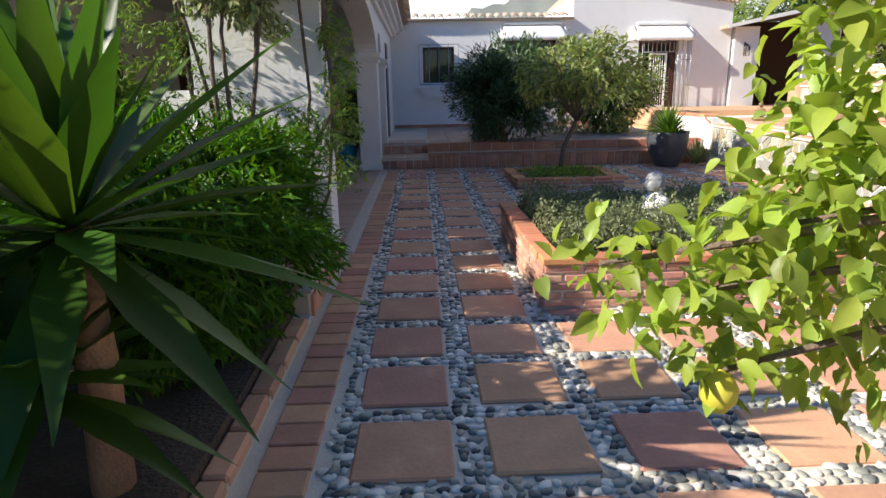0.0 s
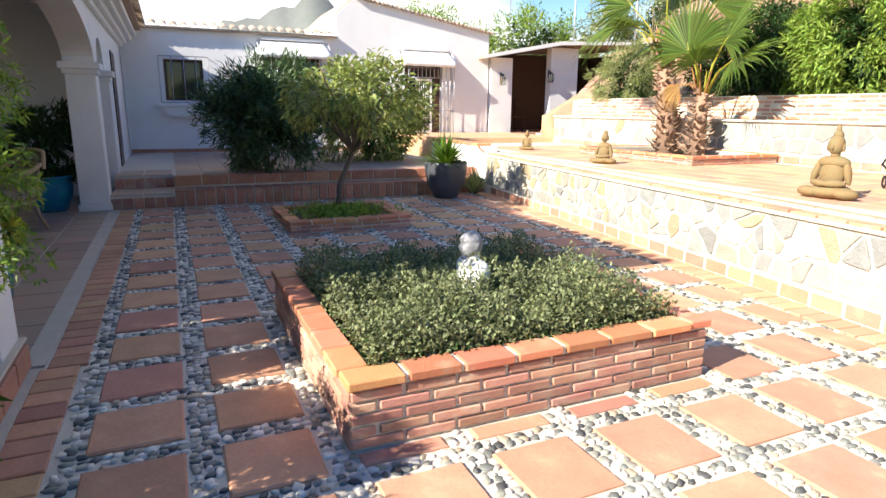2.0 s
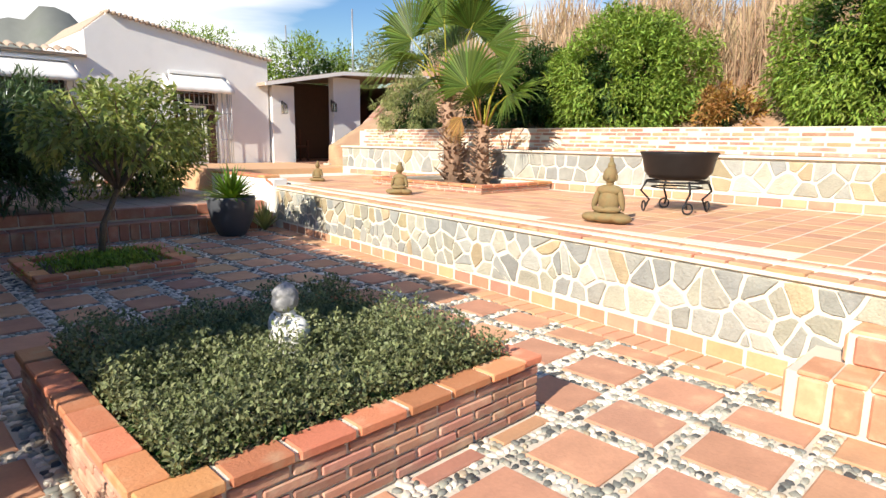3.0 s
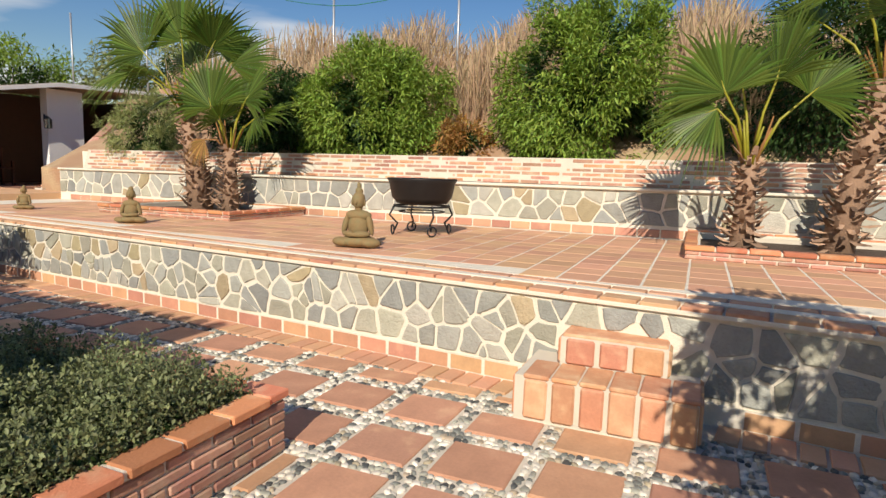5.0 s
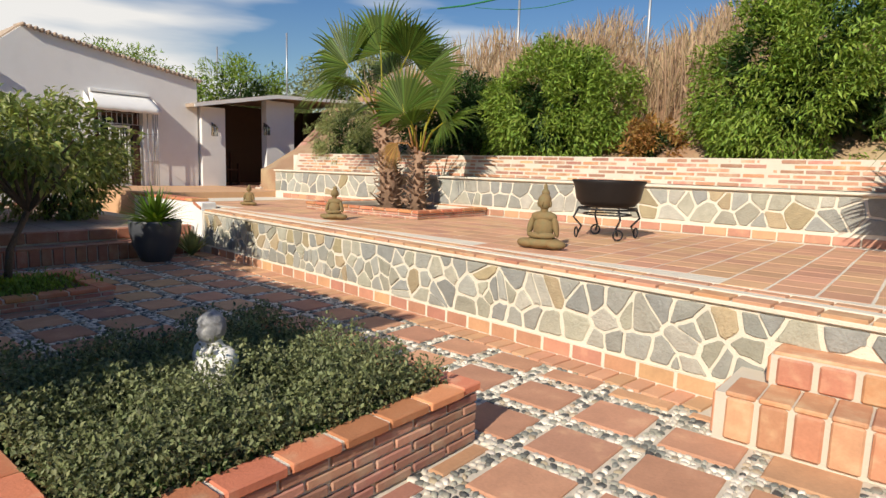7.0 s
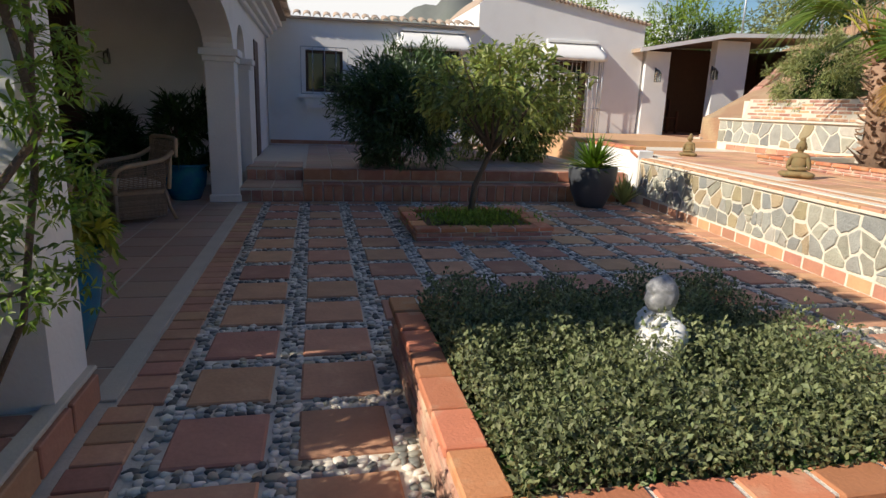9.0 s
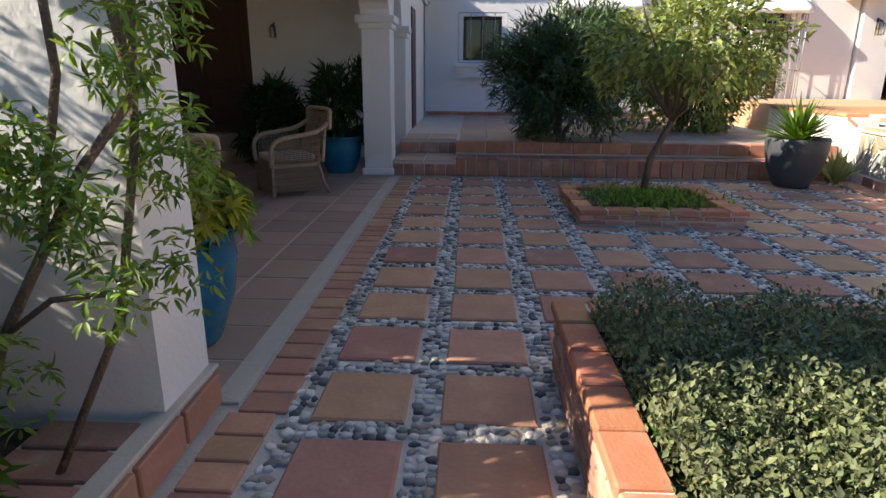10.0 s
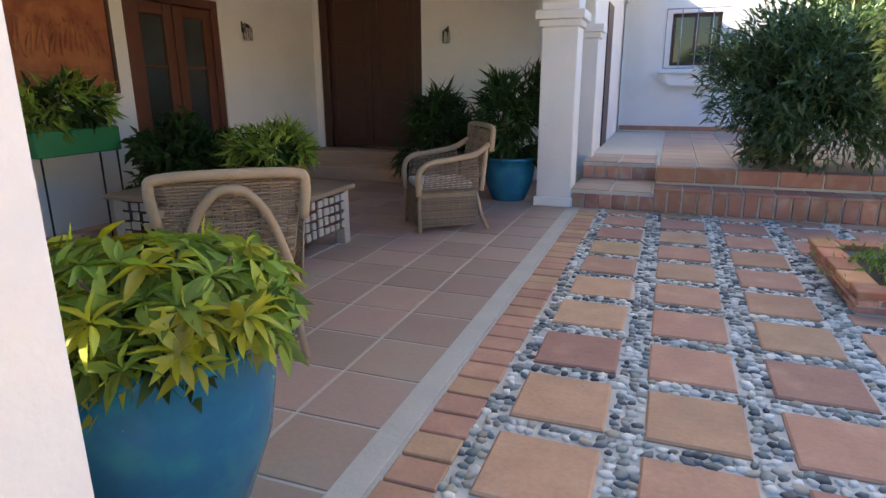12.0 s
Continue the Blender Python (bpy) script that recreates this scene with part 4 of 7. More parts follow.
def brick_bed(x0, x1, y0, y1, courses, top, label, cap_w=0.15, cap=True):
    r = random.Random(int(x0 * 100 + courses))
    b = thing("raised_bed", ((x0 + x1) / 2, (y0 + y1) / 2, 0), label, "raised bed")
    cx, cy = (x0 + x1) / 2, (y0 + y1) / 2
    t = 0.13
    hcap = 0.045
    core_top = top - hcap
    e = 0.012
    put("mortar", boxes_mesh("mortar", [(x0 - cx + e, x1 - cx - e, y0 - cy + e, y0 - cy + t, -0.05, core_top), (x0 - cx + e, x1 - cx - e, y1 - cy - t, y1 - cy - e, -0.05, core_top), (x0 - cx + e, x0 - cx + t, y0 - cy + t, y1 - cy - t, -0.05, core_top), (x1 - cx - t, x1 - cx - e, y0 - cy + t, y1 - cy - t, -0.05, core_top)], "mortar"), b)
    put("soil", box_mesh("soil", x0 - cx + t - 0.02, x1 - cx - t + 0.02, y0 - cy + t - 0.02, y1 - cy - t + 0.02, -0.05, top - 0.09, "soil"), b)
    pitch_z = core_top / courses
    bl = 0.245
    sides = [((x0, y0), (1, 0), (0, -1), x1 - x0), ((x1, y0), (0, 1), (1, 0), y1 - y0), ((x1, y1), (-1, 0), (0, 1), x1 - x0), ((x0, y1), (0, -1), (-1, 0), y1 - y0)]
    for (sx, sy), al, ou, ln in sides:
        n = max(1, round(ln / (bl + 0.014)))
        p = ln / n
        me = [brick_mesh((p - 0.014) * k, 0.03, pitch_z - 0.012, "old_brick") for k in (1.0, 0.96, 1.0)]
        half = [brick_mesh(p / 2 - 0.014, 0.03, pitch_z - 0.012, "old_brick")]
        for c in range(courses):
            z = c * pitch_z + 0.004
            if c % 2 == 0:
                run_bricks(b, (sx - cx, sy - cy), al, ou, 0, 0.03, pitch_z - 0.012, p, z, "old_brick", n, r, shared=me)
            else:
                run_bricks(b, (sx - cx, sy - cy), al, ou, 0, 0.03, pitch_z - 0.012, p, z, "old_brick", n - 1, r, off=p / 2, shared=me)
                run_bricks(b, (sx - cx, sy - cy), al, ou, 0, 0.03, pitch_z - 0.012, p / 2, z, "old_brick", 1, r, shared=half)
                run_bricks(b, (sx - cx, sy - cy), al, ou, 0, 0.03, pitch_z - 0.012, p / 2, z, "old_brick", 1, r, off=ln - p / 2, shared=half)
    if cap:
        o = 0.015
        for (sx, sy), al, ou, ln in sides:
            ln2 = ln + 2 * o - cap_w
            n = max(1, round(ln2 / 0.27))
            p = ln2 / n
            me = [brick_mesh((p - 0.016) * k, cap_w, hcap, "brick", 0.007) for k in (1.0, 0.97)]
            stx, sty = sx - cx - al[0] * o + ou[0] * o, sy - cy - al[1] * o + ou[1] * o
            run_bricks(b, (stx, sty), al, ou, 0, cap_w, hcap, p, core_top + 0.004, "brick", n, r, shared=me, jitter=0.006)
        put("cap_mortar", boxes_mesh("cap_mortar", [(x0 - cx - 0.0, x1 - cx + 0.0, y0 - cy - 0.0, y0 - cy + t, core_top, top - 0.006), (x0 - cx, x1 - cx, y1 - cy - t, y1 - cy, core_top, top - 0.012), (x0 - cx, x0 - cx + t, y0 - cy + t, y1 - cy - t, core_top, top - 0.012), (x1 - cx - t, x1 - cx, y0 - cy + t, y1 - cy - t, core_top, top - 0.012)], "pale_mortar", 0.004), b)
    return b


def clip_poly(poly, nx, ny, c):
    """Keep the part of a polygon where nx*x + ny*y <= c."""
    out = []
    for i in range(len(poly)):
        p, q = poly[i], poly[(i + 1) % len(poly)]
        dp, dq = nx * p[0] + ny * p[1] - c, nx * q[0] + ny * q[1] - c
        if dp <= 0:
            out.append(p)
        if dp * dq < 0:
            k = dp / (dp - dq)
            out.append((p[0] + (q[0] - p[0]) * k, p[1] + (q[1] - p[1]) * k))
    return out


def stone_cells(width, height, size, seed):
    r = random.Random(seed)
    seeds = []
    rows = max(2, round(height / size))
    cols = round(width / size)
    for j in range(rows):
        for i in range(cols):
            if r.random() < 0.10:
                continue
            seeds.append(((i + 0.5 + r.uniform(-0.5, 0.5) + 0.25 * (j % 2)) * width / cols, (j + 0.5 + r.uniform(-0.42, 0.42)) * height / rows))
            if r.random() < 0.14:
                seeds.append((seeds[-1][0] + r.uniform(0.3, 0.45) * width / cols, seeds[-1][1] + r.uniform(-0.3, 0.3) * height / rows))
    cells = []
    for i, s in enumerate(seeds):
        poly = [(0, 0), (width, 0), (width, height), (0, height)]
        for k, o in enumerate(seeds):
            if k == i or abs(o[0] - s[0]) > size * 4:
                continue
            nx, ny = o[0] - s[0], o[1] - s[1]
            ln = math.hypot(nx, ny)
            c = (o[0] ** 2 + o[1] ** 2 - s[0] ** 2 - s[1] ** 2) / 2
            poly = clip_poly(poly, nx / ln, ny / ln, c / ln)
            if len(poly) < 3:
                break
        if len(poly) >= 3:
            cells.append((s, poly))
    return cells


def flagstones(parent, origin, along, normal, width, height, z0, size, seed, gap=0.010, skip=None):
    """Flat irregular stones on a wall face."""
    r = random.Random(seed)
    ax, ay = along
    nx, ny = normal
    turn = Matrix(((ax, 0, nx, 0), (ay, 0, ny, 0), (0, 1, 0, 0), (0, 0, 0, 1)))
    for s, poly in stone_cells(width, height, size, seed):
        cx, cy = sum(p[0] for p in poly) / len(poly), sum(p[1] for p in poly) / len(poly)
        # shrink by the joint, cut corners and roughen
        ring = []
        m = len(poly)
        for i in range(m):
            p, q = poly[i], poly[(i + 1) % m]
            if math.hypot(q[0] - p[0], q[1] - p[1]) < 0.02:
                ring.append(((p[0] + q[0]) / 2, (p[1] + q[1]) / 2))
                continue
            ring += [(p[0] * 0.93 + q[0] * 0.07, p[1] * 0.93 + q[1] * 0.07), ((p[0] + q[0]) / 2 + r.uniform(-0.006, 0.006), (p[1] + q[1]) / 2 + r.uniform(-0.006, 0.006)), (p[0] * 0.07 + q[0] * 0.93, p[1] * 0.07 + q[1] * 0.93)]
        rad = sum(math.hypot(p[0] - cx, p[1] - cy) for p in ring) / len(ring)
        if rad < 0.035:
            continue
        k = max(0.5, 1 - gap / rad) * r.uniform(0.90, 1.0)
        pts = [((p[0] - cx) * k + r.uniform(-0.005, 0.005), (p[1] - cy) * k + r.uniform(-0.005, 0.005)) for p in ring]
        proud = r.uniform(0.008, 0.020)
        n = len(pts)
        verts = [(x, y, -0.02) for x, y in pts] + [(x * 0.98, y * 0.98, proud - 0.005) for x, y in pts] + [(x * 0.90, y * 0.90, proud + r.uniform(-0.002, 0.002)) for x, y in pts] + [(0, 0, proud + r.uniform(0, 0.004))]
        faces = []
        for i in range(n):
            j = (i + 1) % n
            faces += [(i, j, n + j, n + i), (n + i, n + j, 2 * n + j, 2 * n + i), (2 * n + i, 2 * n + j, 3 * n)]
        me = mesh_of("stone", verts, faces, "stone")
        px, py = origin[0] + ax * cx, origin[1] + ay * cx
        if skip and skip(px, py, z0 + cy):
            continue
        put("stone", me, parent, Matrix.Translation((px, py, z0 + cy)) @ turn)


def wall_pieces():
    r = random.Random(11)
    y0, y1 = -6.0, 6.45
    dx, dy = wall_x(y1) - wall_x(y0), y1 - y0
    ln = math.hypot(dx, dy)
    al, no = (dx / ln, dy / ln), (-dy / ln, dx / ln)
    flagstones(retaining, (wall_x(y0) + 0.02, y0), al, no, ln, 0.51, 0.130, 0.185, 17, gap=0.012, skip=lambda x, y, z: STEP[2] + 0.2 < y < STEP[3] - 0.2 and z < 0.42)
    # skirting of upright tiles and paving strip at the foot
    n = int(ln / 0.285)
    me = [brick_mesh(0.265, 0.03, 0.115, "terracotta", 0.005), brick_mesh(0.262, 0.03, 0.115, "terracotta", 0.005)]
    strip = [brick_mesh(0.245, 0.125, 0.03, "terrace_tile", 0.004), brick_mesh(0.24, 0.122, 0.03, "terrace_tile", 0.004)]
    cap = [brick_mesh(0.232, 0.16, 0.035, "brick_tile", 0.005), brick_mesh(0.226, 0.16, 0.035, "terrace_tile", 0.005)]
    turn = math.degrees(math.atan2(al[1], al[0]))
    for i in range(n):
        s = (i + 0.5) * 0.285
        x, y = wall_x(y0) + al[0] * s, y0 + al[1] * s
        if STEP[2] - 0.1 < y < STEP[3] + 0.1:
            continue
        put("tile", r.choice(me), retaining, pose(x + 0.008, y, 0.062 + r.uniform(-0.002, 0.002), 0, 0, turn))
    for i in range(int(ln / 0.142)):
        s = (i + 0.5) * 0.142
        x, y = wall_x(y0) + al[0] * s + no[0] * 0.135, y0 + al[1] * s + no[1] * 0.135
        if STEP[2] - 0.1 < y < STEP[3] + 0.1:
            continue
        put("brick", r.choice(strip), court, pose(x, y, -0.008 + r.uniform(-0.002, 0.002), 0, 0, turn + 90 + r.uniform(-1, 1)))
    for i in range(int(ln / 0.25)):
        s = (i + 0.5) * 0.25
        x, y = wall_x(y0) + al[0] * s - no[0] * 0.077, y0 + al[1] * s - no[1] * 0.077
        put("brick", r.choice(cap), retaining, pose(x, y, 0.682 + r.uniform(-0.002, 0.002), 0, 0, turn + r.uniform(-0.6, 0.6)))
    put("coping", prism_mesh("coping", [(wall_x(-6) - 0.01, -6), (wall_x(-6) + 0.36, -6), (wall_x(6.45) + 0.36, 6.45), (wall_x(6.45) - 0.01, 6.45)], 0.645, 0.675, "pale_mortar", axis="z", bevel=0.004), retaining)
    put("plinth", prism_mesh("plinth", [(wall_x(-6) - 0.005, -6), (wall_x(-6) + 0.05, -6), (wall_x(6.45) + 0.05, 6.45), (wall_x(6.45) - 0.005, 6.45)], -0.02, 0.122, "pale_mortar", axis="z"), retaining)
    put("coping", prism_mesh("coping", [(wall_x(-6) + 0.155, -6), (wall_x(-6) + 0.255, -6), (wall_x(6.45) + 0.255, 6.45), (wall_x(6.45) + 0.155, 6.45)], 0.66, 0.708, "pale_mortar", axis="z", bevel=0.005), retaining)
    behind = [brick_mesh(0.236, 0.13, 0.03, "terrace_tile", 0.005)]
    for i in range(int(ln / 0.25)):
        s = (i + 0.5) * 0.25
        put("brick", behind[0], retaining, pose(wall_x(y0) + al[0] * s - no[0] * 0.325, y0 + al[1] * s - no[1] * 0.325, 0.698, 0, 0, turn + r.uniform(-0.6, 0.6)))
    # upper wall
    flagstones(upper_wall, (8.77, -5.5), (0, 1), (-1, 0), 14.5, 0.44, 0.86, 0.25, 8)
    me = [brick_mesh(0.265, 0.02, 0.10, "terracotta", 0.005)]
    for i in range(50):
        put("tile", me[0], upper_wall, pose(8.765, -5.4 + i * 0.285, 0.775, 0, 0, 90))
    cb = brick_mesh(0.23, 0.26, 0.05, "old_brick", 0.006)
    for i in range(12):
        k = (i + 0.5) / 12
        put("brick", cb, flank, pose(9.35 + 2.27 * k, 10.36, 0.905 + 1.98 * k, 0, -math.degrees(math.atan2(1.98, 2.27)), 0))
    side = brick_mesh(0.30, 0.25, 0.045, "brick", 0.007)
    for i in range(9):
        put("brick", side, retaining, pose(5.75, 6.68 + i * 0.265, 0.825 - (0.08 if i == 0 else 0), 0 if i else 20, 0, 0))
    # stepped garden wall of thin bricks
    put("bedding", boxes_mesh("bedding", [(9.138 + 0.022 * c, 9.3, -5.4, 8.8, 1.352 + c * 0.062, 1.414 + c * 0.062) for c in range(6)], "mortar"), brick_wall)
    me = [brick_mesh(0.268, 0.10, 0.046, "old_brick", 0.006), brick_mesh(0.255, 0.10, 0.045, "brick_tile", 0.006), brick_mesh(0.272, 0.10, 0.047, "old_brick", 0.006)]
    for c in range(6):
        for i in range(48):
            put("brick", r.choice(me), brick_wall, pose(9.18 + 0.022 * c + r.uniform(0, 0.01), -5.2 + (i + (c % 2) * 0.5) * 0.29, 1.375 + c * 0.062, 0, r.uniform(-0.5, 0.5), 90 + r.uniform(-0.7, 0.7)))


def terrace_tiles():
    r = random.Random(21)
    me = [tile_mesh("tile", 0.285, 0.285, 0.0, "terrace_tile", 0.004), tile_mesh("tile", 0.28, 0.287, 0.001, "terrace_tile", 0.004)]
    k = 0
    for i in range(13):
        for j in range(44):
            x, y = 5.0 + (i + 0.5) * 0.30, -5.2 + (j + 0.5) * 0.30
            if x < wall_x(y) + 0.50 or x > 8.6 or y > 7.9:
                continue
            put("tile", r.choice(me), terrace, pose(x, y, TERRACE + r.uniform(-0.001, 0.001), 0, 0, r.choice((0, 90, 180, 270)) + r.uniform(-0.4, 0.4)))
            k += 1


def porch_tiles():
    r = random.Random(31)
    me = [tile_mesh("tile", 0.385, 0.385, 0.0, "floor_tile", 0.003)]
    for i in range(11):
        for j in range(19):
            x, y = -0.62 - i * 0.40, 0.80 + j * 0.40
            put("tile", me[0], porch, pose(x, y, 0.0 + r.uniform(-0.001, 0.001), 0, 0, r.choice((0, 90, 180, 270))))
    brick = [brick_mesh(0.20, 0.15, 0.03, "terracotta", 0.005), brick_mesh(0.195, 0.148, 0.03, "terracotta", 0.005)]
    for j in range(72):
        y = -5.2 + j * 0.162
        put("brick", r.choice(brick), court, pose(-0.20 if y > 0.6 else -0.235, y, -0.011 + r.uniform(-0.002, 0.002), 0, 0, r.uniform(-1, 1)))
    plat = [tile_mesh("tile", 0.385, 0.385, 0.0, "floor_tile", 0.003)]
    for i in range(13):
        for j in range(14):
            x, y = 0.66 + i * 0.40, 7.0 + j * 0.40 + 0.06
            if y < NY - 0.2 and x < 5.4:
                put("tile", plat[0], platform, pose(x, y, PLATFORM, 0, 0, 0))


def step_bricks():
    r = random.Random(41)
    up = [brick_mesh(0.125, 0.04, 0.215, "step_brick", 0.006), brick_mesh(0.12, 0.04, 0.215, "step_brick", 0.006)]
    for i in range(36):
        put("brick", r.choice(up), platform, pose(0.50 + i * 0.142, 6.475, 0.112, 0, 0, 0))
    flat = [brick_mesh(0.27, 0.34, 0.03, "step_brick", 0.006)]
    for i in range(18):
        put("brick", flat[0], platform, pose(0.57 + i * 0.285, 6.63, 0.232, 0, 0, 0))
    nose = [brick_mesh(0.38, 0.16, 0.15, "step_brick", 0.008), brick_mesh(0.375, 0.16, 0.15, "step_brick", 0.008)]
    for i in range(13):
        put("brick", r.choice(nose), platform, pose(0.63 + i * 0.395, 6.86, 0.35, 0, 0, 0))
    low = [brick_mesh(0.13, 0.04, 0.15, "old_brick", 0.006)]
    for i in range(6):
        put("brick", low[0], platform, pose(-0.34 + i * 0.142, 6.475, 0.08, 0, 0, 0))
        put("brick", low[0], platform, pose(-0.34 + i * 0.142, 7.345, 0.275, 0, 0, 0))
    for i in range(2):
        for j in range(2):
            put("tile", tile_mesh("tile", 0.40, 0.41, 0.0, "floor_tile", 0.004), platform, pose(-0.21 + i * 0.42, 6.69 + j * 0.43, 0.203, 0, 0, 0))
            put("tile", tile_mesh("tile", 0.40, 0.41, 0.0, "floor_tile", 0.004), platform, pose(-0.21 + i * 0.42, 7.56 + j * 0.43, 0.398, 0, 0, 0))


def kerb():
    r = random.Random(51)
    k = thing("kerb", (0, 0, 0), "low brick kerb with a worn concrete edge beside the white pier", "kerb")
    put("core", box_mesh("core", -0.52, -0.40, -1.0, 0.60, -0.05, 0.165, "concrete", 0.01), k)
    put("edge", box_mesh("edge", -0.47, -0.385, -1.0, 0.62, 0.165, 0.185, "concrete", 0.006), k)
    me = brick_mesh(0.30, 0.03, 0.135, "terracotta", 0.005)
    for i in range(5):
        put("brick", me, k, pose(-0.392, -0.83 + i * 0.32, 0.082, 0, 0, 90))
    top = [brick_mesh(0.32, 0.15, 0.03, "terracotta", 0.006), brick_mesh(0.32, 0.15, 0.03, "old_brick", 0.006)]
    for i in range(7):
        put("brick", r.choice(top), k, pose(-0.64, -0.88 + i * 0.166, 0.16, 0, 0, r.uniform(-1, 1)))
    put("bedding", box_mesh("bedding", -0.82, -0.52, -1.0, 0.24, -0.05, 0.155, "mortar"), k)
    low = thing("kerb", (0, 0, 0), "very low kerb of orange clay blocks along the planting bed", "kerb")
    put("bedding", box_mesh("bedding", -0.50, -0.40, -6.0, -1.0, -0.05, 0.035, "mortar"), low)
    edge = [brick_mesh(0.29, 0.10, 0.06, "terrace_tile", 0.012), brick_mesh(0.28, 0.10, 0.06, "terracotta", 0.012)]
    for i in range(16):
        put("brick", r.choice(edge), low, pose(-0.445, -5.85 + i * 0.305, 0.035, 0, 0, 90 + r.uniform(-1, 1)))


def wall_steps():
    s = thing("garden_steps", ((STEP[0] + STEP[1]) / 2, (STEP[2] + STEP[3]) / 2, 0), "terracotta brick steps up to the terrace with wide pale joints", "steps")
    ox, oy = (STEP[0] + STEP[1]) / 2, (STEP[2] + STEP[3]) / 2
    put("core", boxes_mesh("core", [(STEP[0] + 0.015 - ox, 4.70 - ox, STEP[2] + 0.015 - oy, STEP[3] - 0.015 - oy, -0.05, 0.268), (4.36 - ox, 4.78 - ox, STEP[2] + 0.20 - oy, STEP[3] - 0.22 - oy, 0.27, 0.455)], "mortar"), s)
    r = random.Random(61)
    up = [brick_mesh(0.145, 0.04, 0.25, "brick_tile", 0.010), brick_mesh(0.134, 0.04, 0.245, "brick_tile", 0.012), brick_mesh(0.140, 0.038, 0.24, "brick_tile", 0.012)]
    for i in range(6):
        put("brick", r.choice(up), s, pose(STEP[0] + 0.012 - ox, STEP[2] + 0.085 + i * 0.168 - oy, 0.13, 0, r.uniform(-1, 1), 90 + r.uniform(-1, 1)))
    for i in range(3):
        put("brick", r.choice(up), s, pose(STEP[0] + 0.12 + i * 0.2 - ox, STEP[3] - 0.012 - oy, 0.13, 0, 0, 0))
        put("brick", r.choice(up), s, pose(STEP[0] + 0.12 + i * 0.2 - ox, STEP[2] + 0.012 - oy, 0.13, 0, 0, 0))
    flat = [brick_mesh(0.32, 0.155, 0.03, "brick_tile", 0.008)]
    for i in range(6):
        put("brick", flat[0], s, pose(STEP[0] + 0.165 - ox, STEP[2] + 0.085 + i * 0.168 - oy, 0.268, 0, 0, r.uniform(-0.6, 0.6)))
    up2 = [brick_mesh(0.178, 0.04, 0.165, "brick_tile", 0.012), brick_mesh(0.168, 0.04, 0.16, "brick_tile", 0.012)]
    for i in range(3):
        y = STEP[2] + 0.315 + i * 0.205 - oy
        put("brick", r.choice(up2), s, pose(4.362 - ox, y, 0.365, 0, 0, 90 + r.uniform(-1, 1)))
    for i in range(2):
        put("brick", up2[0], s, pose(4.45 + i * 0.19 - ox, STEP[3] - 0.222 - oy, 0.365, 0, 0, 0))
        put("brick", up2[0], s, pose(4.45 + i * 0.19 - ox, STEP[2] + 0.202 - oy, 0.365, 0, 0, 0))
    put("brick", brick_mesh(0.40, 0.64, 0.03, "brick_tile", 0.012), s, pose(4.57 - ox, (STEP[2] + STEP[3]) / 2 - 0.01 - oy, 0.458, 0, 0, 0))
    return s


main_bed = brick_bed(*BED, 5, 0.325, "raised planting bed of thin old bricks with an orange brick cap")
square_bed = brick_bed(*SQUARE, 2, 0.14, "low brick surround of the orange tree", cap_w=0.17)
step_wall = wall_steps()
kerb()


# ---- plants ----
def bush(name, at, radii, count, size, mat, label, category="bush", clumps=60, clump_size=0.3, stems=7, width=0.3, group="", low=0.0, spread=0.8, shell=0.7, droop=0.2, bark="bark"):
    b = thing(name, at, label, category, group)
    pts, out = clump_points((0, 0, radii[2] * (0.92 - low)), radii, count, clumps, clump_size, shell)
    keep = pts[:, 2] > 0.02
    put("crown", leaves("crown", pts[keep], size, mat, width=width, outward=out[keep] * 1.0, spread=spread, droop=droop), b)
    # inner leaves always dark: the crown's inner shade is put into their colour
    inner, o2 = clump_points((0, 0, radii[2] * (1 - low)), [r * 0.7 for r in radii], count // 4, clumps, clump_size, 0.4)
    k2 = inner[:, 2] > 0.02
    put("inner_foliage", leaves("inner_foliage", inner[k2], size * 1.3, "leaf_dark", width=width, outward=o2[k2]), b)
    r = random.Random(count)
    tips = [(r.uniform(-0.6, 0.6) * radii[0], r.uniform(-0.6, 0.6) * radii[1], r.uniform(0.8, 1.6) * radii[2]) for i in range(stems)]
    put("branchwork", tubes_mesh("branchwork", limbs((0, 0, -0.05), tips, 0.02 + radii[0] * 0.015, 0.006), bark, 6), b)
    return b


def small_tree(name, at, height, fork, radii, count, size, mat, label, lean=(0, 0)):
    t = thing(name, at, label, "tree")
    top = (lean[0], lean[1], fork)
    trunk = [((0, 0, -0.05), (lean[0] * 0.2, lean[1] * 0.3, fork * 0.5), top)]
    r = random.Random(9)
    tips = [(lean[0] + math.cos(a) * radii[0] * r.uniform(0.5, 0.85), lean[1] + math.sin(a) * radii[1] * r.uniform(0.5, 0.85), fork + (height - fork) * r.uniform(0.3, 0.9)) for a in np.linspace(0, 5.6, 11)]
    put("trunk", tubes_mesh("trunk", [([Vector(p) for p in trunk[0]], [0.042, 0.034, 0.03])], "bark", 10), t)
    put("branchwork", tubes_mesh("branchwork", limbs(top, tips, 0.022, 0.005, 0.09), "bark", 6), t)
    c = (lean[0], lean[1], fork + (height - fork) * 0.5)
    pts, out = clump_points(c, radii, count, 42, 0.27, 0.5)
    put("crown", leaves("crown", pts, size, mat, width=0.42, outward=out * 0.8), t)
    return t


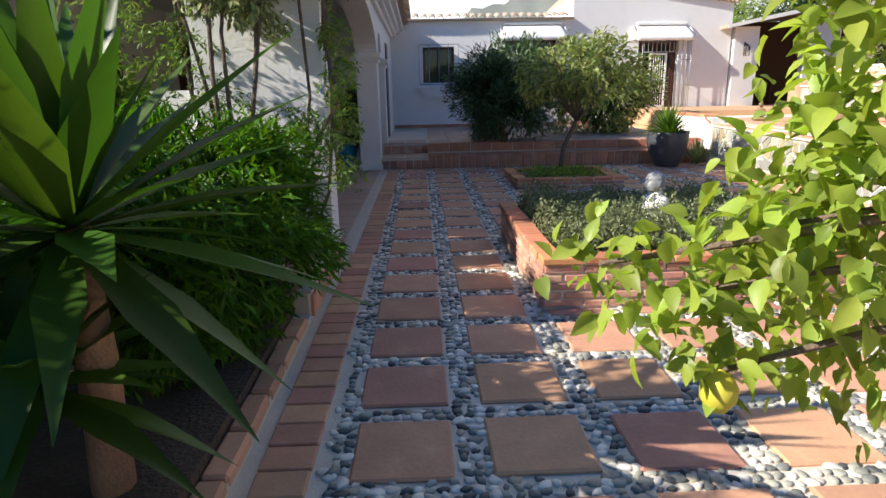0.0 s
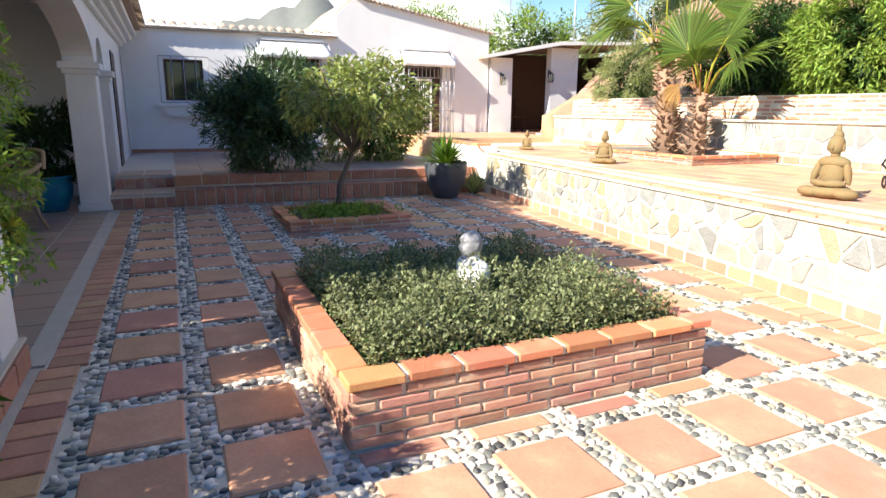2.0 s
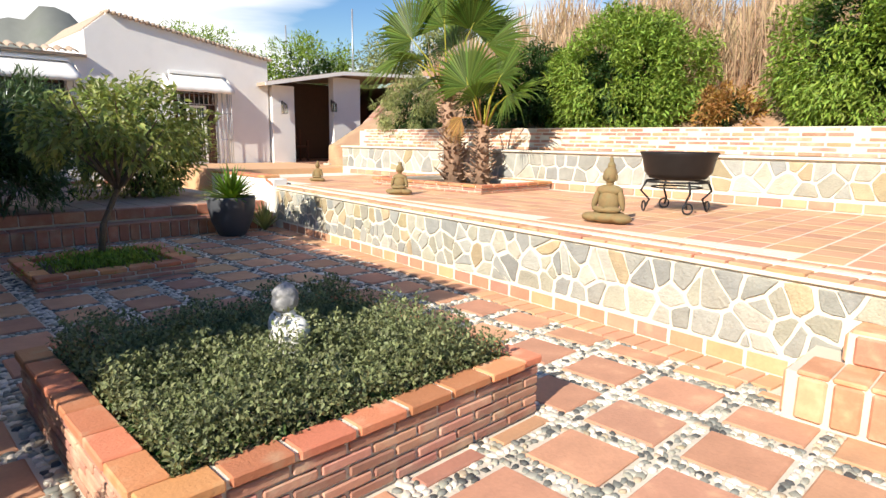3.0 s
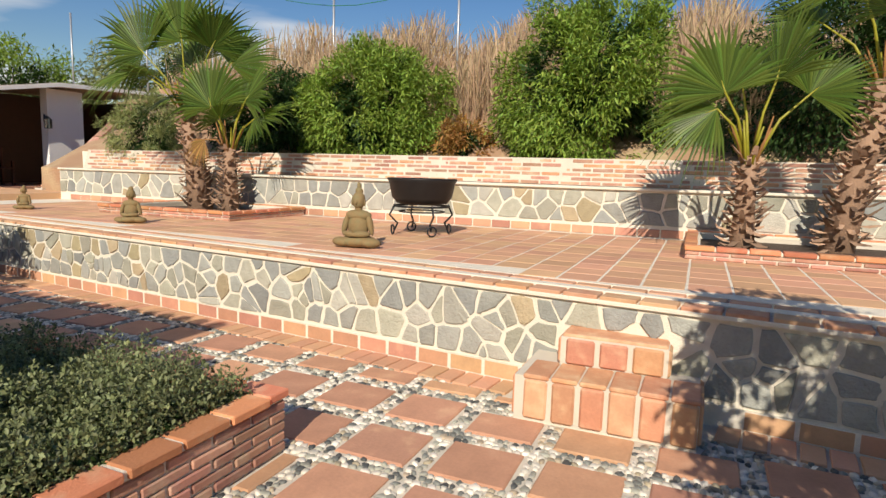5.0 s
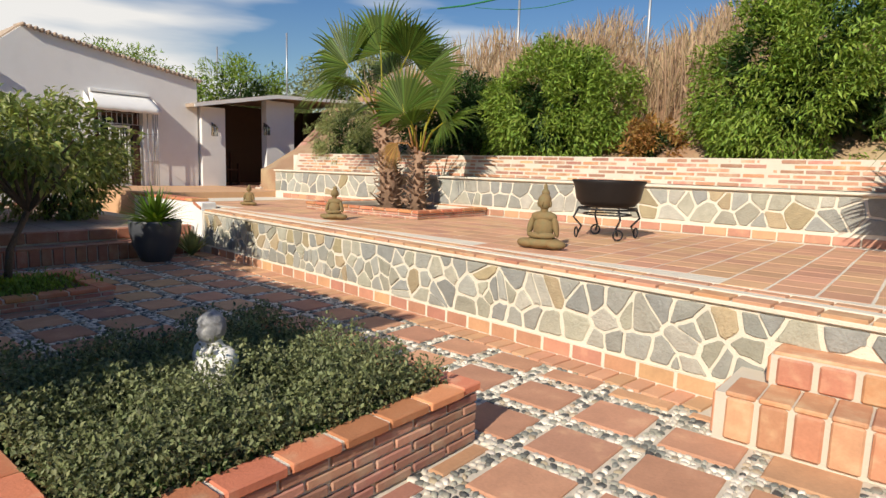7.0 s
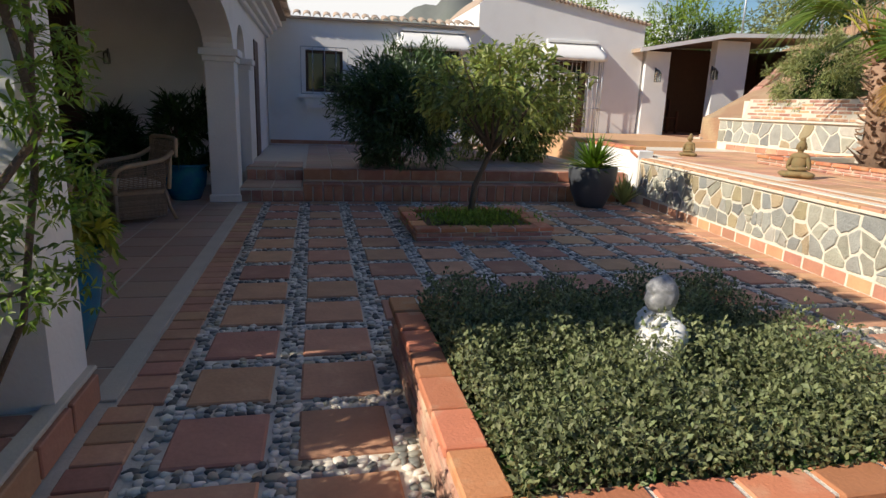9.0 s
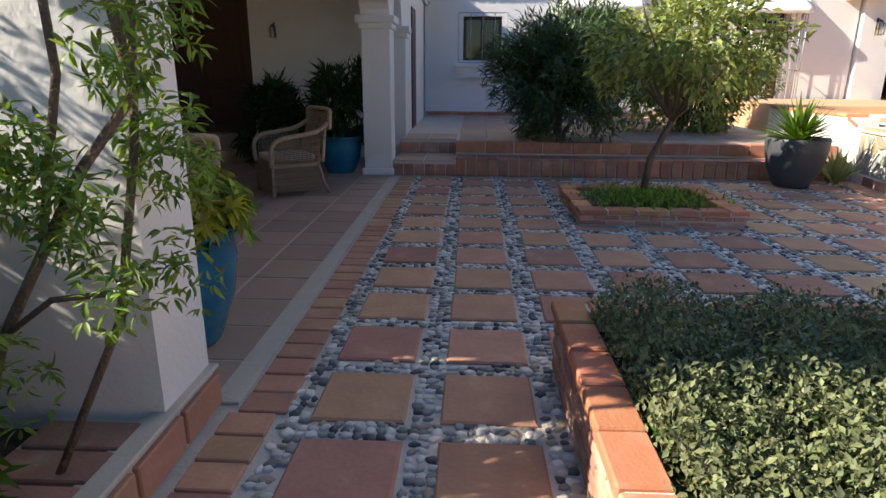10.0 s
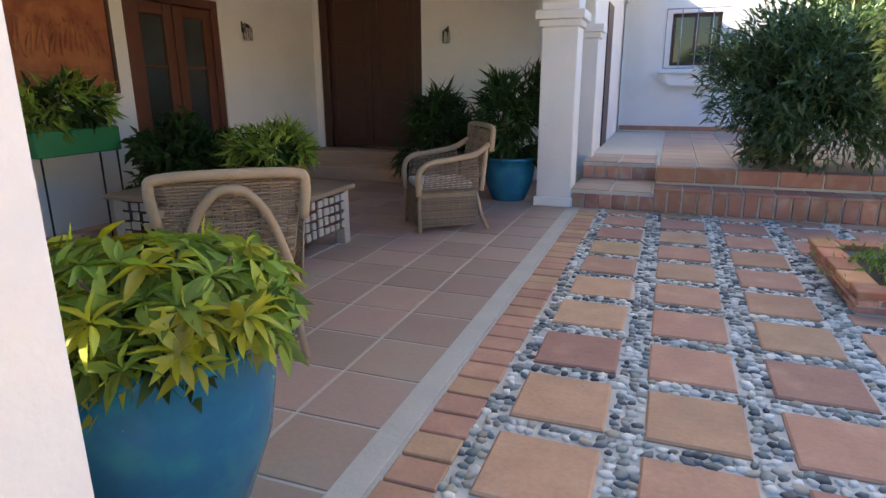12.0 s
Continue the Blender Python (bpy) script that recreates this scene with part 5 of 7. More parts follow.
def fan_frond(r, hub, way, face, radius, reach=104, fused=0.55, segs=34):
    """Verts and faces of one pleated fan: hub, direction of its middle rib, the way its face looks, its radius."""
    way = Vector(way).normalized()
    face = Vector(face)
    face = (face - way * face.dot(way)).normalized()
    side = face.cross(way)
    v, f = [], []
    half = radians(reach)
    step = 2 * half / segs
    for i in range(segs):
        a = -half + (i + 0.5) * step
        d = way * math.cos(a) + side * math.sin(a)
        s = side * math.cos(a) - way * math.sin(a)
        L = radius * (1 - 0.20 * (abs(a) / half) ** 2) * r.uniform(0.93, 1.05)
        limp = r.uniform(0.03, 0.13) + (0.10 if r.random() < 0.2 else 0)
        k = len(v)
        for q in (0.03, 0.3, fused, 0.78, 0.92, 1.0):
            w = L * min(q, fused) * math.tan(step / 2) * 1.04
            if q > fused:
                w *= max(0.04, 1 - ((q - fused) / (1 - fused)) ** 0.8)
            hang = max(0.0, q - fused + 0.1) ** 2 * limp * 6 * L
            c = Vector(hub) + d * L * q - face * (0.16 * L * (a / half) ** 2 * q) + Vector((0, 0, -hang))
            rise = face * w * 0.55
            v += [c + s * w, c + rise, c - s * w]
        for m in range(5):
            b = k + m * 3
            f += [(b, b + 1, b + 4, b + 3), (b + 1, b + 2, b + 5, b + 4)]
    return v, f


def fan_palm(at, height, trunk_r, fronds, label, seed, lean=(0.0, 0.0)):
    """fronds: (hub from the crown's top, way, face, radius, material)."""
    r = random.Random(seed)
    p = thing("fan_palm", at, label, "palm tree")
    top = Vector((lean[0], lean[1], height))
    put("trunk", tubes_mesh("trunk", [([(0, 0, -0.05), tuple(top * 0.5 + Vector((0.02, 0, 0))), tuple(top)], [trunk_r * 1.0, trunk_r * 0.75, trunk_r * 0.6])], "palm_bark", 12), p)
    # old leaf bases
    v, f = [], []
    n = int(height * 110)
    for i in range(n):
        k = (i + r.random()) / n
        a = i * 2.4 + r.uniform(-0.3, 0.3)
        c = top * k
        rad = trunk_r * (1.0 - 0.4 * k)
        d = Vector((math.cos(a), math.sin(a), 0))
        s = Vector((-math.sin(a), math.cos(a), 0))
        L = r.uniform(0.10, 0.17) + 0.09 * (1 - k) ** 2
        b0 = c + d * rad * 0.85
        t0 = b0 + d * L * r.uniform(0.55, 0.9) + Vector((0, 0, L * r.uniform(-0.3, 0.75)))
        m = (b0 + t0) / 2 + Vector((0, 0, -0.02))
        w = r.uniform(0.022, 0.045)
        q = len(v)
        v += [b0 + s * w, b0 - s * w, m + s * w * 0.8, m - s * w * 0.8, t0 + s * w * 0.5, t0 - s * w * 0.5, m + Vector((0, 0, 0.03)), t0 + Vector((0, 0, 0.012))]
        f += [(q, q + 1, q + 3, q + 2), (q + 2, q + 3, q + 5, q + 4), (q, q + 2, q + 6), (q + 1, q + 6, q + 3), (q, q + 6, q + 1), (q + 2, q + 4, q + 7, q + 6), (q + 3, q + 6, q + 7, q + 5)]
    put("skirt", mesh_of("skirt", v, f, "palm_bark"), p, label="shaggy brown dry leaf bases")
    for hub, way, face, radius, mat in fronds:
        h = top + Vector(hub)
        vv, ff = fan_frond(r, h, way, face, radius, reach=60 if mat == "leaf_dry" else r.uniform(78, 96))
        fr = put("frond", mesh_of("frond", vv, ff, mat), p)
        mid = top.lerp(h, 0.5) + Vector((0, 0, 0.06))
        put("stalk", tubes_mesh("stalk", [([top + Vector((hub[0] * 0.08, hub[1] * 0.08, -0.08)), mid, h, h + Vector(way).normalized() * radius * 0.15], [0.022, 0.014, 0.010, 0.004])], "leaf_yellow" if mat == "leaf_palm" else mat, 6), fr)
    # old stalks without blades
    for i in range(9):
        a = i * 2.4 + seed
        o = Vector((math.cos(a), math.sin(a), 0))
        put("stalk", tubes_mesh("stalk", [([top + o * 0.04 + Vector((0, 0, -0.15)), top + o * 0.12 + Vector((0, 0, 0.10)), top + o * r.uniform(0.16, 0.26) + Vector((0, 0, r.uniform(0.25, 0.42)))], [0.020, 0.014, 0.008])], "leaf_dry" if i % 3 else "leaf_yellow", 5), p)
    return p


def sword_leaves(name, count, length, width, mat, seed, lift=(10, 85), droop=0.35, origin=(0, 0, 0)):
    r = random.Random(seed)
    v, f = [], []
    for i in range(count):
        az, el = i * 2.399 + r.uniform(-0.2, 0.2), radians(lift[0] + (lift[1] - lift[0]) * ((i + r.random()) / count))
        d = Vector((math.cos(az) * math.cos(el), math.sin(az) * math.cos(el), math.sin(el)))
        s = Vector((-math.sin(az), math.cos(az), 0))
        u = s.cross(d) * -1
        L, W = length * r.uniform(0.75, 1.1), width * r.uniform(0.8, 1.1)
        q = len(v)
        for k in range(7):
            t = k / 6
            w = W * (0.45 + 1.1 * t) if t < 0.5 else W * max(0.02, (1 - t) * 2)
            c = Vector(origin) + d * L * t + Vector((0, 0, -droop * L * t * t * math.cos(el)))
            v += [c + s * w * 0.5 + u * w * 0.15, c, c - s * w * 0.5 + u * w * 0.15]
        for k in range(6):
            b = q + k * 3
            f += [(b, b + 1, b + 4, b + 3), (b + 1, b + 2, b + 5, b + 4)]
    return mesh_of(name, v, f, mat, True)


# planting in the main bed
pts = []
n = 40000
x = rng.uniform(BED[0] + 0.12, BED[1] - 0.12, n)
y = rng.uniform(BED[2] + 0.10, BED[3] - 0.12, n)
hgt = np.array([0.05 + 0.09 * (0.5 + noise.noise(Vector((a * 2.6, b * 2.6, 1.0)))) + 0.09 * (0.5 + noise.noise(Vector((a * 9, b * 9, 4.0)))) for a, b in zip(x, y)])
z = 0.24 + hgt * rng.uniform(0.1, 1.5, n) + 0.03
cover = put("ground_cover", leaves("ground_cover", np.stack([x, y, z], 1), 0.024, "leaf_ground", width=0.62, outward=np.tile([0, 0, 0.9], (n, 1)), spread=0.7, droop=0.0), None, label="low grey-green herb planting filling the brick bed", category="ground cover", kind="stuff")
# low leaves in a darker colour that stands for shade beneath the herbs
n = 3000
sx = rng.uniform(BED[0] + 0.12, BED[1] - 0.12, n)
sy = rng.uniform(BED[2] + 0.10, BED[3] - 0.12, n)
put("ground_cover", leaves("ground_cover", np.stack([sx, sy, 0.24 + rng.uniform(0, 0.08, n)], 1), 0.07, "leaf_dark", width=0.4, spread=0.9), None, label="lower leaves of the herb planting, coloured dark for the shade below", category="ground cover", kind="stuff")
n = 2600
sx, sy = rng.normal(2.40, 0.28, n), rng.normal(4.5, 0.22, n)
put("ground_cover", leaves("ground_cover", np.stack([sx, sy, 0.08 + rng.uniform(0, 0.10, n)], 1), 0.06, "leaf_mid", width=0.3, outward=np.tile([0, 0, 1.0], (n, 1)), spread=0.5, droop=0), None, label="small green plants round the foot of the orange tree", category="ground cover", kind="stuff")

small_tree("orange_tree", (2.42, 4.70, 0.08), 2.28, 0.80, (0.95, 0.95, 0.43), 3500, 0.105, "leaf_orange_tree", "small round orange tree with pale green leaves in a brick surround", lean=(0.24, 0.05))
bush("oleander", (1.95, 7.55, PLATFORM), (1.0, 0.9, 0.93), 11000, 0.14, "leaf_oleander", "dense dark green oleander bush with narrow leaves on the platform", width=0.2, clumps=70, spread=0.7, droop=-0.3)
bush("flowering_bush", (4.15, 9.0, PLATFORM), (1.25, 0.9, 0.9), 8500, 0.12, "leaf_orange_tree", "loose light green bush with pale flowers by the house", width=0.3, clumps=60)
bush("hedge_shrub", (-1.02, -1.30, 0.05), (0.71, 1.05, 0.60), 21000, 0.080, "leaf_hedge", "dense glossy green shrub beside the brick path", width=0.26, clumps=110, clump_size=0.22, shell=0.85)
# out of view; added to keep the sun off the lower yucca leaves
bush("shade_shrub", (-1.85, -2.95, 0.05), (0.62, 0.95, 0.80), 9000, 0.10, "leaf_dark", "dense dark unseen shrub added to shade the yucca", width=0.32, clumps=60)
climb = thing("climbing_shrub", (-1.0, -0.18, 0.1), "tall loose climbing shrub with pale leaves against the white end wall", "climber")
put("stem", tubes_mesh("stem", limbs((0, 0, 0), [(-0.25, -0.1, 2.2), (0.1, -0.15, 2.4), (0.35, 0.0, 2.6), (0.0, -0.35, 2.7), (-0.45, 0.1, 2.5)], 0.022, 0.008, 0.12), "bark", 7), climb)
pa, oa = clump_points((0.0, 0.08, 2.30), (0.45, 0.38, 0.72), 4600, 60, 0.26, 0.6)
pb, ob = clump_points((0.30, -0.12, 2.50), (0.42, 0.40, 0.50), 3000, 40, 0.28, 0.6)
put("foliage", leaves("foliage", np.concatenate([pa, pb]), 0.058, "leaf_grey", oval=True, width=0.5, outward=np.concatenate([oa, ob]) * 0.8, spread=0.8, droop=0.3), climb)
# leafy cover of the wall, also placed to keep direct sun off the kerb
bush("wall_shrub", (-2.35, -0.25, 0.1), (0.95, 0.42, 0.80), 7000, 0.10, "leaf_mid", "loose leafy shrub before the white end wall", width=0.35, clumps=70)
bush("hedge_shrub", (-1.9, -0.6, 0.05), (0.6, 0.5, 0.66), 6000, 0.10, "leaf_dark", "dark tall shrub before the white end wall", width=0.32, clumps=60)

# two crowns added out of view, sized so their shadows cover the path
bush("shade_tree", (-2.7, -2.75, 0.05), (0.8, 0.75, 1.2), 5000, 0.13, "leaf_dark", "tall unseen leafy shrub added to shade the path", "tree", width=0.3, clumps=60)
bush("shade_tree", (-2.7, -4.6, 0.05), (1.1, 1.25, 1.35), 9000, 0.14, "leaf_dark", "tall unseen leafy tree added to shade the near end of the path", "tree", width=0.3, clumps=50)
# yucca
yucca = thing("yucca", (-0.74, -2.72, 0.1), "tall yucca with long stiff sword leaves in the planting bed", "yucca")
put("trunk", tubes_mesh("trunk", [([(0, 0, -0.1), (0.02, 0, 0.45), (0, 0.02, 0.9)], [0.07, 0.06, 0.05])], "palm_bark", 10), yucca)
put("leaf_rosette", sword_leaves("leaf_rosette", 54, 0.86, 0.13, "leaf_yucca", 4, lift=(-35, 85), droop=0.10, origin=(0, 0, 0.85)), yucca)
put("lower_rosette", sword_leaves("lower_rosette", 30, 0.62, 0.11, "leaf_yucca", 6, lift=(-20, 75), droop=0.25, origin=(-0.1, -0.15, 0.42)), yucca)

# bushes and hillside
def hill_bush(x, y, z, rx, ry, rz, n, mat, label, size=0.13, **k):
    return bush("hill_bush", (x, y, z), (rx, ry, rz), int(n * 1.5), size * 0.78, mat, label, clumps=90, clump_size=0.22, shell=0.85, **k)


hill_bush(10.4, 2.75, 1.3, 1.15, 1.35, 1.25, 17000, "leaf_mid", "rounded bright green bush above the garden wall")
hill_bush(10.5, -1.1, 1.3, 1.2, 1.6, 1.5, 21000, "leaf_mid", "large bright green bush above the garden wall")
hill_bush(10.35, 1.0, 1.3, 0.6, 0.55, 0.55, 2600, "leaf_dry", "low orange-brown dry bush on the bank")
hill_bush(10.4, 5.0, 1.3, 0.9, 1.3, 1.0, 10000, "leaf_dark", "dark green bush behind the palms")
hill_bush(9.75, 7.7, 1.2, 0.6, 0.9, 0.85, 6500, "leaf_grey", "feathery grey-green shrub above the garden wall", width=0.18)
hill_bush(10.6, -4.8, 1.35, 1.2, 1.8, 1.5, 12000, "leaf_dark", "dark green bush behind the tall palms")
hill_bush(14.0, 19.0, 1.2, 2.6, 2.6, 2.2, 9000, "leaf_mid", "broad green tree beyond the outbuilding", size=0.22)
hill_bush(17.5, 15.5, 1.8, 2.6, 2.6, 2.3, 9000, "leaf_grey", "grey-green tree beyond the outbuilding", size=0.22)
hill_bush(10.5, 22.0, 0.6, 3.0, 2.6, 2.6, 9000, "leaf_mid", "broad green tree behind the house wing", size=0.22)


def hill_z(x):
    return 1.3 + 3.4 * min(1.0, max(0.0, (x - 9.4) / 8.0)) ** 0.8


def reeds():
    n = 20000
    x = rng.uniform(10.9, 17.0, n)
    y = rng.uniform(-9, 8.5, n)
    h = rng.uniform(0.7, 1.5, n) * (0.8 + 0.4 * np.sin(y * 1.7))
    z = np.array([hill_z(a) for a in x]) - 0.15
    a = rng.uniform(0, math.pi, n)
    lx, ly = rng.normal(0, 0.2, n), rng.normal(0, 0.2, n)
    w = 0.006
    c, s = np.cos(a) * w, np.sin(a) * w
    v = np.stack([np.stack([x - c, y - s, z], 1), np.stack([x + c, y + s, z], 1), np.stack([x + lx * 0.5 + c, y + ly * 0.5 + s, z + h * 0.6], 1), np.stack([x + lx + c * 2, y + ly + s * 2, z + h * 0.9], 1), np.stack([x + lx * 1.3, y + ly * 1.3, z + h], 1), np.stack([x + lx - c * 2, y + ly - s * 2, z + h * 0.9], 1), np.stack([x + lx * 0.5 - c, y + ly * 0.5 - s, z + h * 0.6], 1)], 1).reshape(-1, 3)
    k = np.arange(n)[:, None] * 7
    f = np.concatenate([k + np.array([t]) for t in ([0, 1, 2], [0, 2, 6], [6, 2, 3], [6, 3, 5], [5, 3, 4])])
    put("reeds", fast_mesh("reeds", v, f, "reed"), None, label="tall dry straw-coloured grass covering the bank", category="dry grass", kind="stuff")


reeds()

G, D = "leaf_palm", "leaf_dry"
palm_a = fan_palm((8.15, 4.70, 0.78), 1.60, 0.20, [
    ((-0.25, 0.62, 0.85), (-0.1, 0.75, 0.66), (-0.9, -0.25, -0.25), 1.2, G), ((-0.05, 0.02, 1.05), (0, 0.12, 1), (-0.95, -0.3, 0.1), 1.15, G),
    ((-0.25, 0.85, 0.62), (-0.2, 0.95, -0.25), (-0.45, -0.1, 0.85), 1.0, G), ((0.5, 0.35, 0.8), (0.4, 0.3, 0.85), (-0.8, 0.1, 0.5), 1.05, G),
    ((0.45, -0.5, 0.75), (0.4, -0.6, 0.7), (-0.7, -0.3, 0.5), 1.0, G), ((0.55, 0.7, 0.3), (0.5, 0.8, 0.1), (-0.4, 0.1, 0.9), 0.95, G),
    ((0.1, -0.45, 0.95), (0.1, -0.5, 0.85), (0.3, 0.85, 0.4), 0.95, G), ((-0.45, 0.2, 0.45), (-0.8, 0.3, 0.2), (-0.2, 0.2, 0.95), 0.7, G),
    ((0.15, -0.28, 0.55), (0.2, -0.9, 0.35), (-0.5, 0.1, 0.8), 0.55, D)], "fan palm with a thick shaggy trunk and broad green fans", 3, lean=(0.0, 0.25))
palm_b = fan_palm((8.20, 4.12, 0.78), 0.98, 0.14, [
    ((-0.15, 0.22, 0.62), (0, 0.28, 1), (-0.95, -0.2, 0.1), 1.05, G), ((0.0, -0.32, 0.72), (0, -0.7, 0.75), (-0.75, 0.35, 0.4), 0.92, G),
    ((0.05, -0.45, 0.45), (0, -0.95, 0.25), (-0.55, 0.0, 0.8), 0.85, G), ((0.35, 0.05, 0.7), (0.3, 0, 1), (-0.9, 0.2, 0.3), 0.85, G),
    ((-0.3, -0.1, 0.42), (-0.7, -0.4, 0.45), (-0.4, 0.2, 0.85), 0.6, G), ((-0.22, 0.30, 0.12), (-0.2, 0.55, -0.75), (-0.9, 0, 0.2), 0.48, D)],
    "shorter fan palm with orange dry leaves low on the trunk", 5)
palm_c = fan_palm((7.5, -3.27, 0.78), 0.95, 0.13, [
    ((-0.25, 0.28, 0.60), (0, 0.35, 0.95), (-0.95, -0.1, 0.1), 0.84, G), ((-0.2, 0.34, 0.45), (-0.1, 0.85, -0.35), (-0.7, 0, 0.6), 0.80, G),
    ((0.0, -0.18, 0.75), (0, -0.15, 1), (-0.45, 0.85, 0.0), 0.92, G), ((0.2, -0.5, 0.62), (0.1, -0.7, 0.7), (-0.8, 0.2, 0.4), 0.72, G),
    ((0.3, 0.1, 0.7), (0.4, 0.1, 0.9), (-0.8, 0.4, 0.4), 0.7, G)], "young fan palm with one wide green fan", 8)
palm_d = fan_palm((8.05, -4.2, 0.78), 1.75, 0.17, [
    ((-0.15, 0.35, 0.95), (0, 0.45, 0.9), (-0.95, -0.1, -0.1), 0.95, G), ((0, -0.45, 0.95), (0, -0.4, 0.9), (-0.9, 0.2, 0.1), 0.9, G),
    ((0.35, 0.0, 1.1), (0.2, 0, 1), (-0.9, 0.1, 0.2), 0.9, G), ((-0.2, -0.65, 0.55), (-0.2, -0.9, 0.25), (-0.6, 0.1, 0.7), 0.8, G),
    ((0.2, 0.6, 0.65), (0.2, 0.85, 0.45), (-0.6, -0.2, 0.7), 0.75, G), ((-0.4, 0.1, 0.6), (-0.8, 0.1, 0.4), (-0.3, 0.2, 0.9), 0.65, G)],
    "taller fan palm with a rough brown trunk", 11, lean=(0.1, -0.3))


def palm_bed(x0, x1, y0, y1, label):
    return brick_bed_at(x0, x1, y0, y1, 2, 0.13, label)


def brick_bed_at(x0, x1, y0, y1, courses, top, label):
    b = brick_bed(x0, x1, y0, y1, courses, top, label, cap_w=0.12)
    b.location.z = TERRACE
    return b


palm_bed(7.0, 8.72, 3.05, 5.6, "low brick surround round the pair of fan palms")
palm_bed(6.75, 8.72, -5.6, -2.75, "low brick surround round the tall fan palms")

# ---- pots, statues and furniture ----
grey_pot = thing("planter", (4.62, 6.05, 0), "smooth dark grey planter on the courtyard tiles", "planter")
put("pot", lathe_mesh("pot", [(0.19, 0), (0.21, 0.03), (0.30, 0.22), (0.345, 0.42), (0.36, 0.58), (0.355, 0.60), (0.33, 0.60), (0.32, 0.54)], "grey_pot", 40), grey_pot)
put("soil", lathe_mesh("soil", [(0.318, 0.50), (0.318, 0.54)], "soil", 24, False), grey_pot)
cycad = thing("cycad", (4.62, 6.05, 0.54), "spiky green cycad in the grey planter", "plant")
put("leaf_rosette", sword_leaves("leaf_rosette", 130, 0.62, 0.06, "leaf_bright", 14, lift=(12, 76), droop=0.25), cycad)


def blue_pot(x, y, r, h, label):
    p = thing("glazed_pot", (x, y, 0.0), label, "plant pot", "blue pots")
    put("pot", lathe_mesh("pot", [(r * 0.62, 0), (r * 0.66, 0.02), (r * 0.90, h * 0.4), (r * 0.98, h * 0.72), (r * 0.94, h * 0.9), (r * 1.04, h * 0.93), (r * 1.06, h * 0.97), (r * 1.02, h), (r * 0.92, h * 0.98), (r * 0.9, h * 0.9)], "blue_glaze", 48), p)
    put("soil", lathe_mesh("soil", [(r * 0.9, h * 0.86), (r * 0.9, h * 0.9)], "soil", 24, False), p)
    return p


blue_pot(-0.86, 1.20, 0.34, 0.62, "large turquoise glazed pot beside the white pier")
blue_pot(-1.17, 6.72, 0.30, 0.50, "turquoise glazed pot at the foot of the porch column")


def whorls(count, radii, mid, each, seed):
    """Points and directions of leaves that radiate in rings from the tips of the twigs."""
    g = np.random.default_rng(seed)
    d = g.normal(size=(count, 3))
    d[:, 2] = np.abs(d[:, 2]) * 0.9 - 0.25
    d /= np.linalg.norm(d, axis=1, keepdims=True)
    at = d * np.array(radii) * g.uniform(0.72, 1.05, (count, 1)) + np.array(mid)
    axis = d + np.array((0, 0, 0.5)) + g.normal(0, 0.2, (count, 3))
    return rings(at, axis, each)


v0, o0 = whorls(110, (0.37, 0.37, 0.24), (0, 0, 0.10), 8, 41)
var = thing("variegated_plant", (-0.86, 1.20, 0.56), "bushy umbrella plant with yellow-green leaves in the blue pot", "plant")
put("green_leaves", leaves("green_leaves", v0, 0.100, "leaf_mid", oval=True, width=0.34, outward=o0 * 3, spread=0.2, droop=0.35), var)
# inner leaves: the plant's dark green, also standing in for shade within
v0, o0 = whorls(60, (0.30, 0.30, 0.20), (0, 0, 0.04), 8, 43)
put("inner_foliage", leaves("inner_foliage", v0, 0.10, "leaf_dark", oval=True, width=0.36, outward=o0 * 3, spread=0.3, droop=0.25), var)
v0, o0 = whorls(75, (0.39, 0.39, 0.26), (0, 0, 0.11), 8, 42)
put("yellow_leaves", leaves("yellow_leaves", v0, 0.095, "leaf_yellow", oval=True, width=0.34, outward=o0 * 3, spread=0.2, droop=0.4), var)
put("branchwork", tubes_mesh("branchwork", limbs((0, 0, -0.05), [(0.3 * math.cos(a), 0.3 * math.sin(a), 0.3) for a in range(6)], 0.012, 0.005), "bark", 6), var)
bush("potted_palm", (-1.17, 6.72, 0.45), (0.36, 0.36, 0.52), 1300, 0.20, "leaf_dark", "leafy green plant in the small blue pot", "plant", width=0.16, clumps=26, low=0.1, droop=-0.4)
bush("porch_plant", (-2.2, 7.2, 0.0), (0.42, 0.42, 0.68), 1500, 0.22, "leaf_dark", "tall dark leafy plant by the porch wall", "plant", width=0.16, clumps=26, low=0.1)


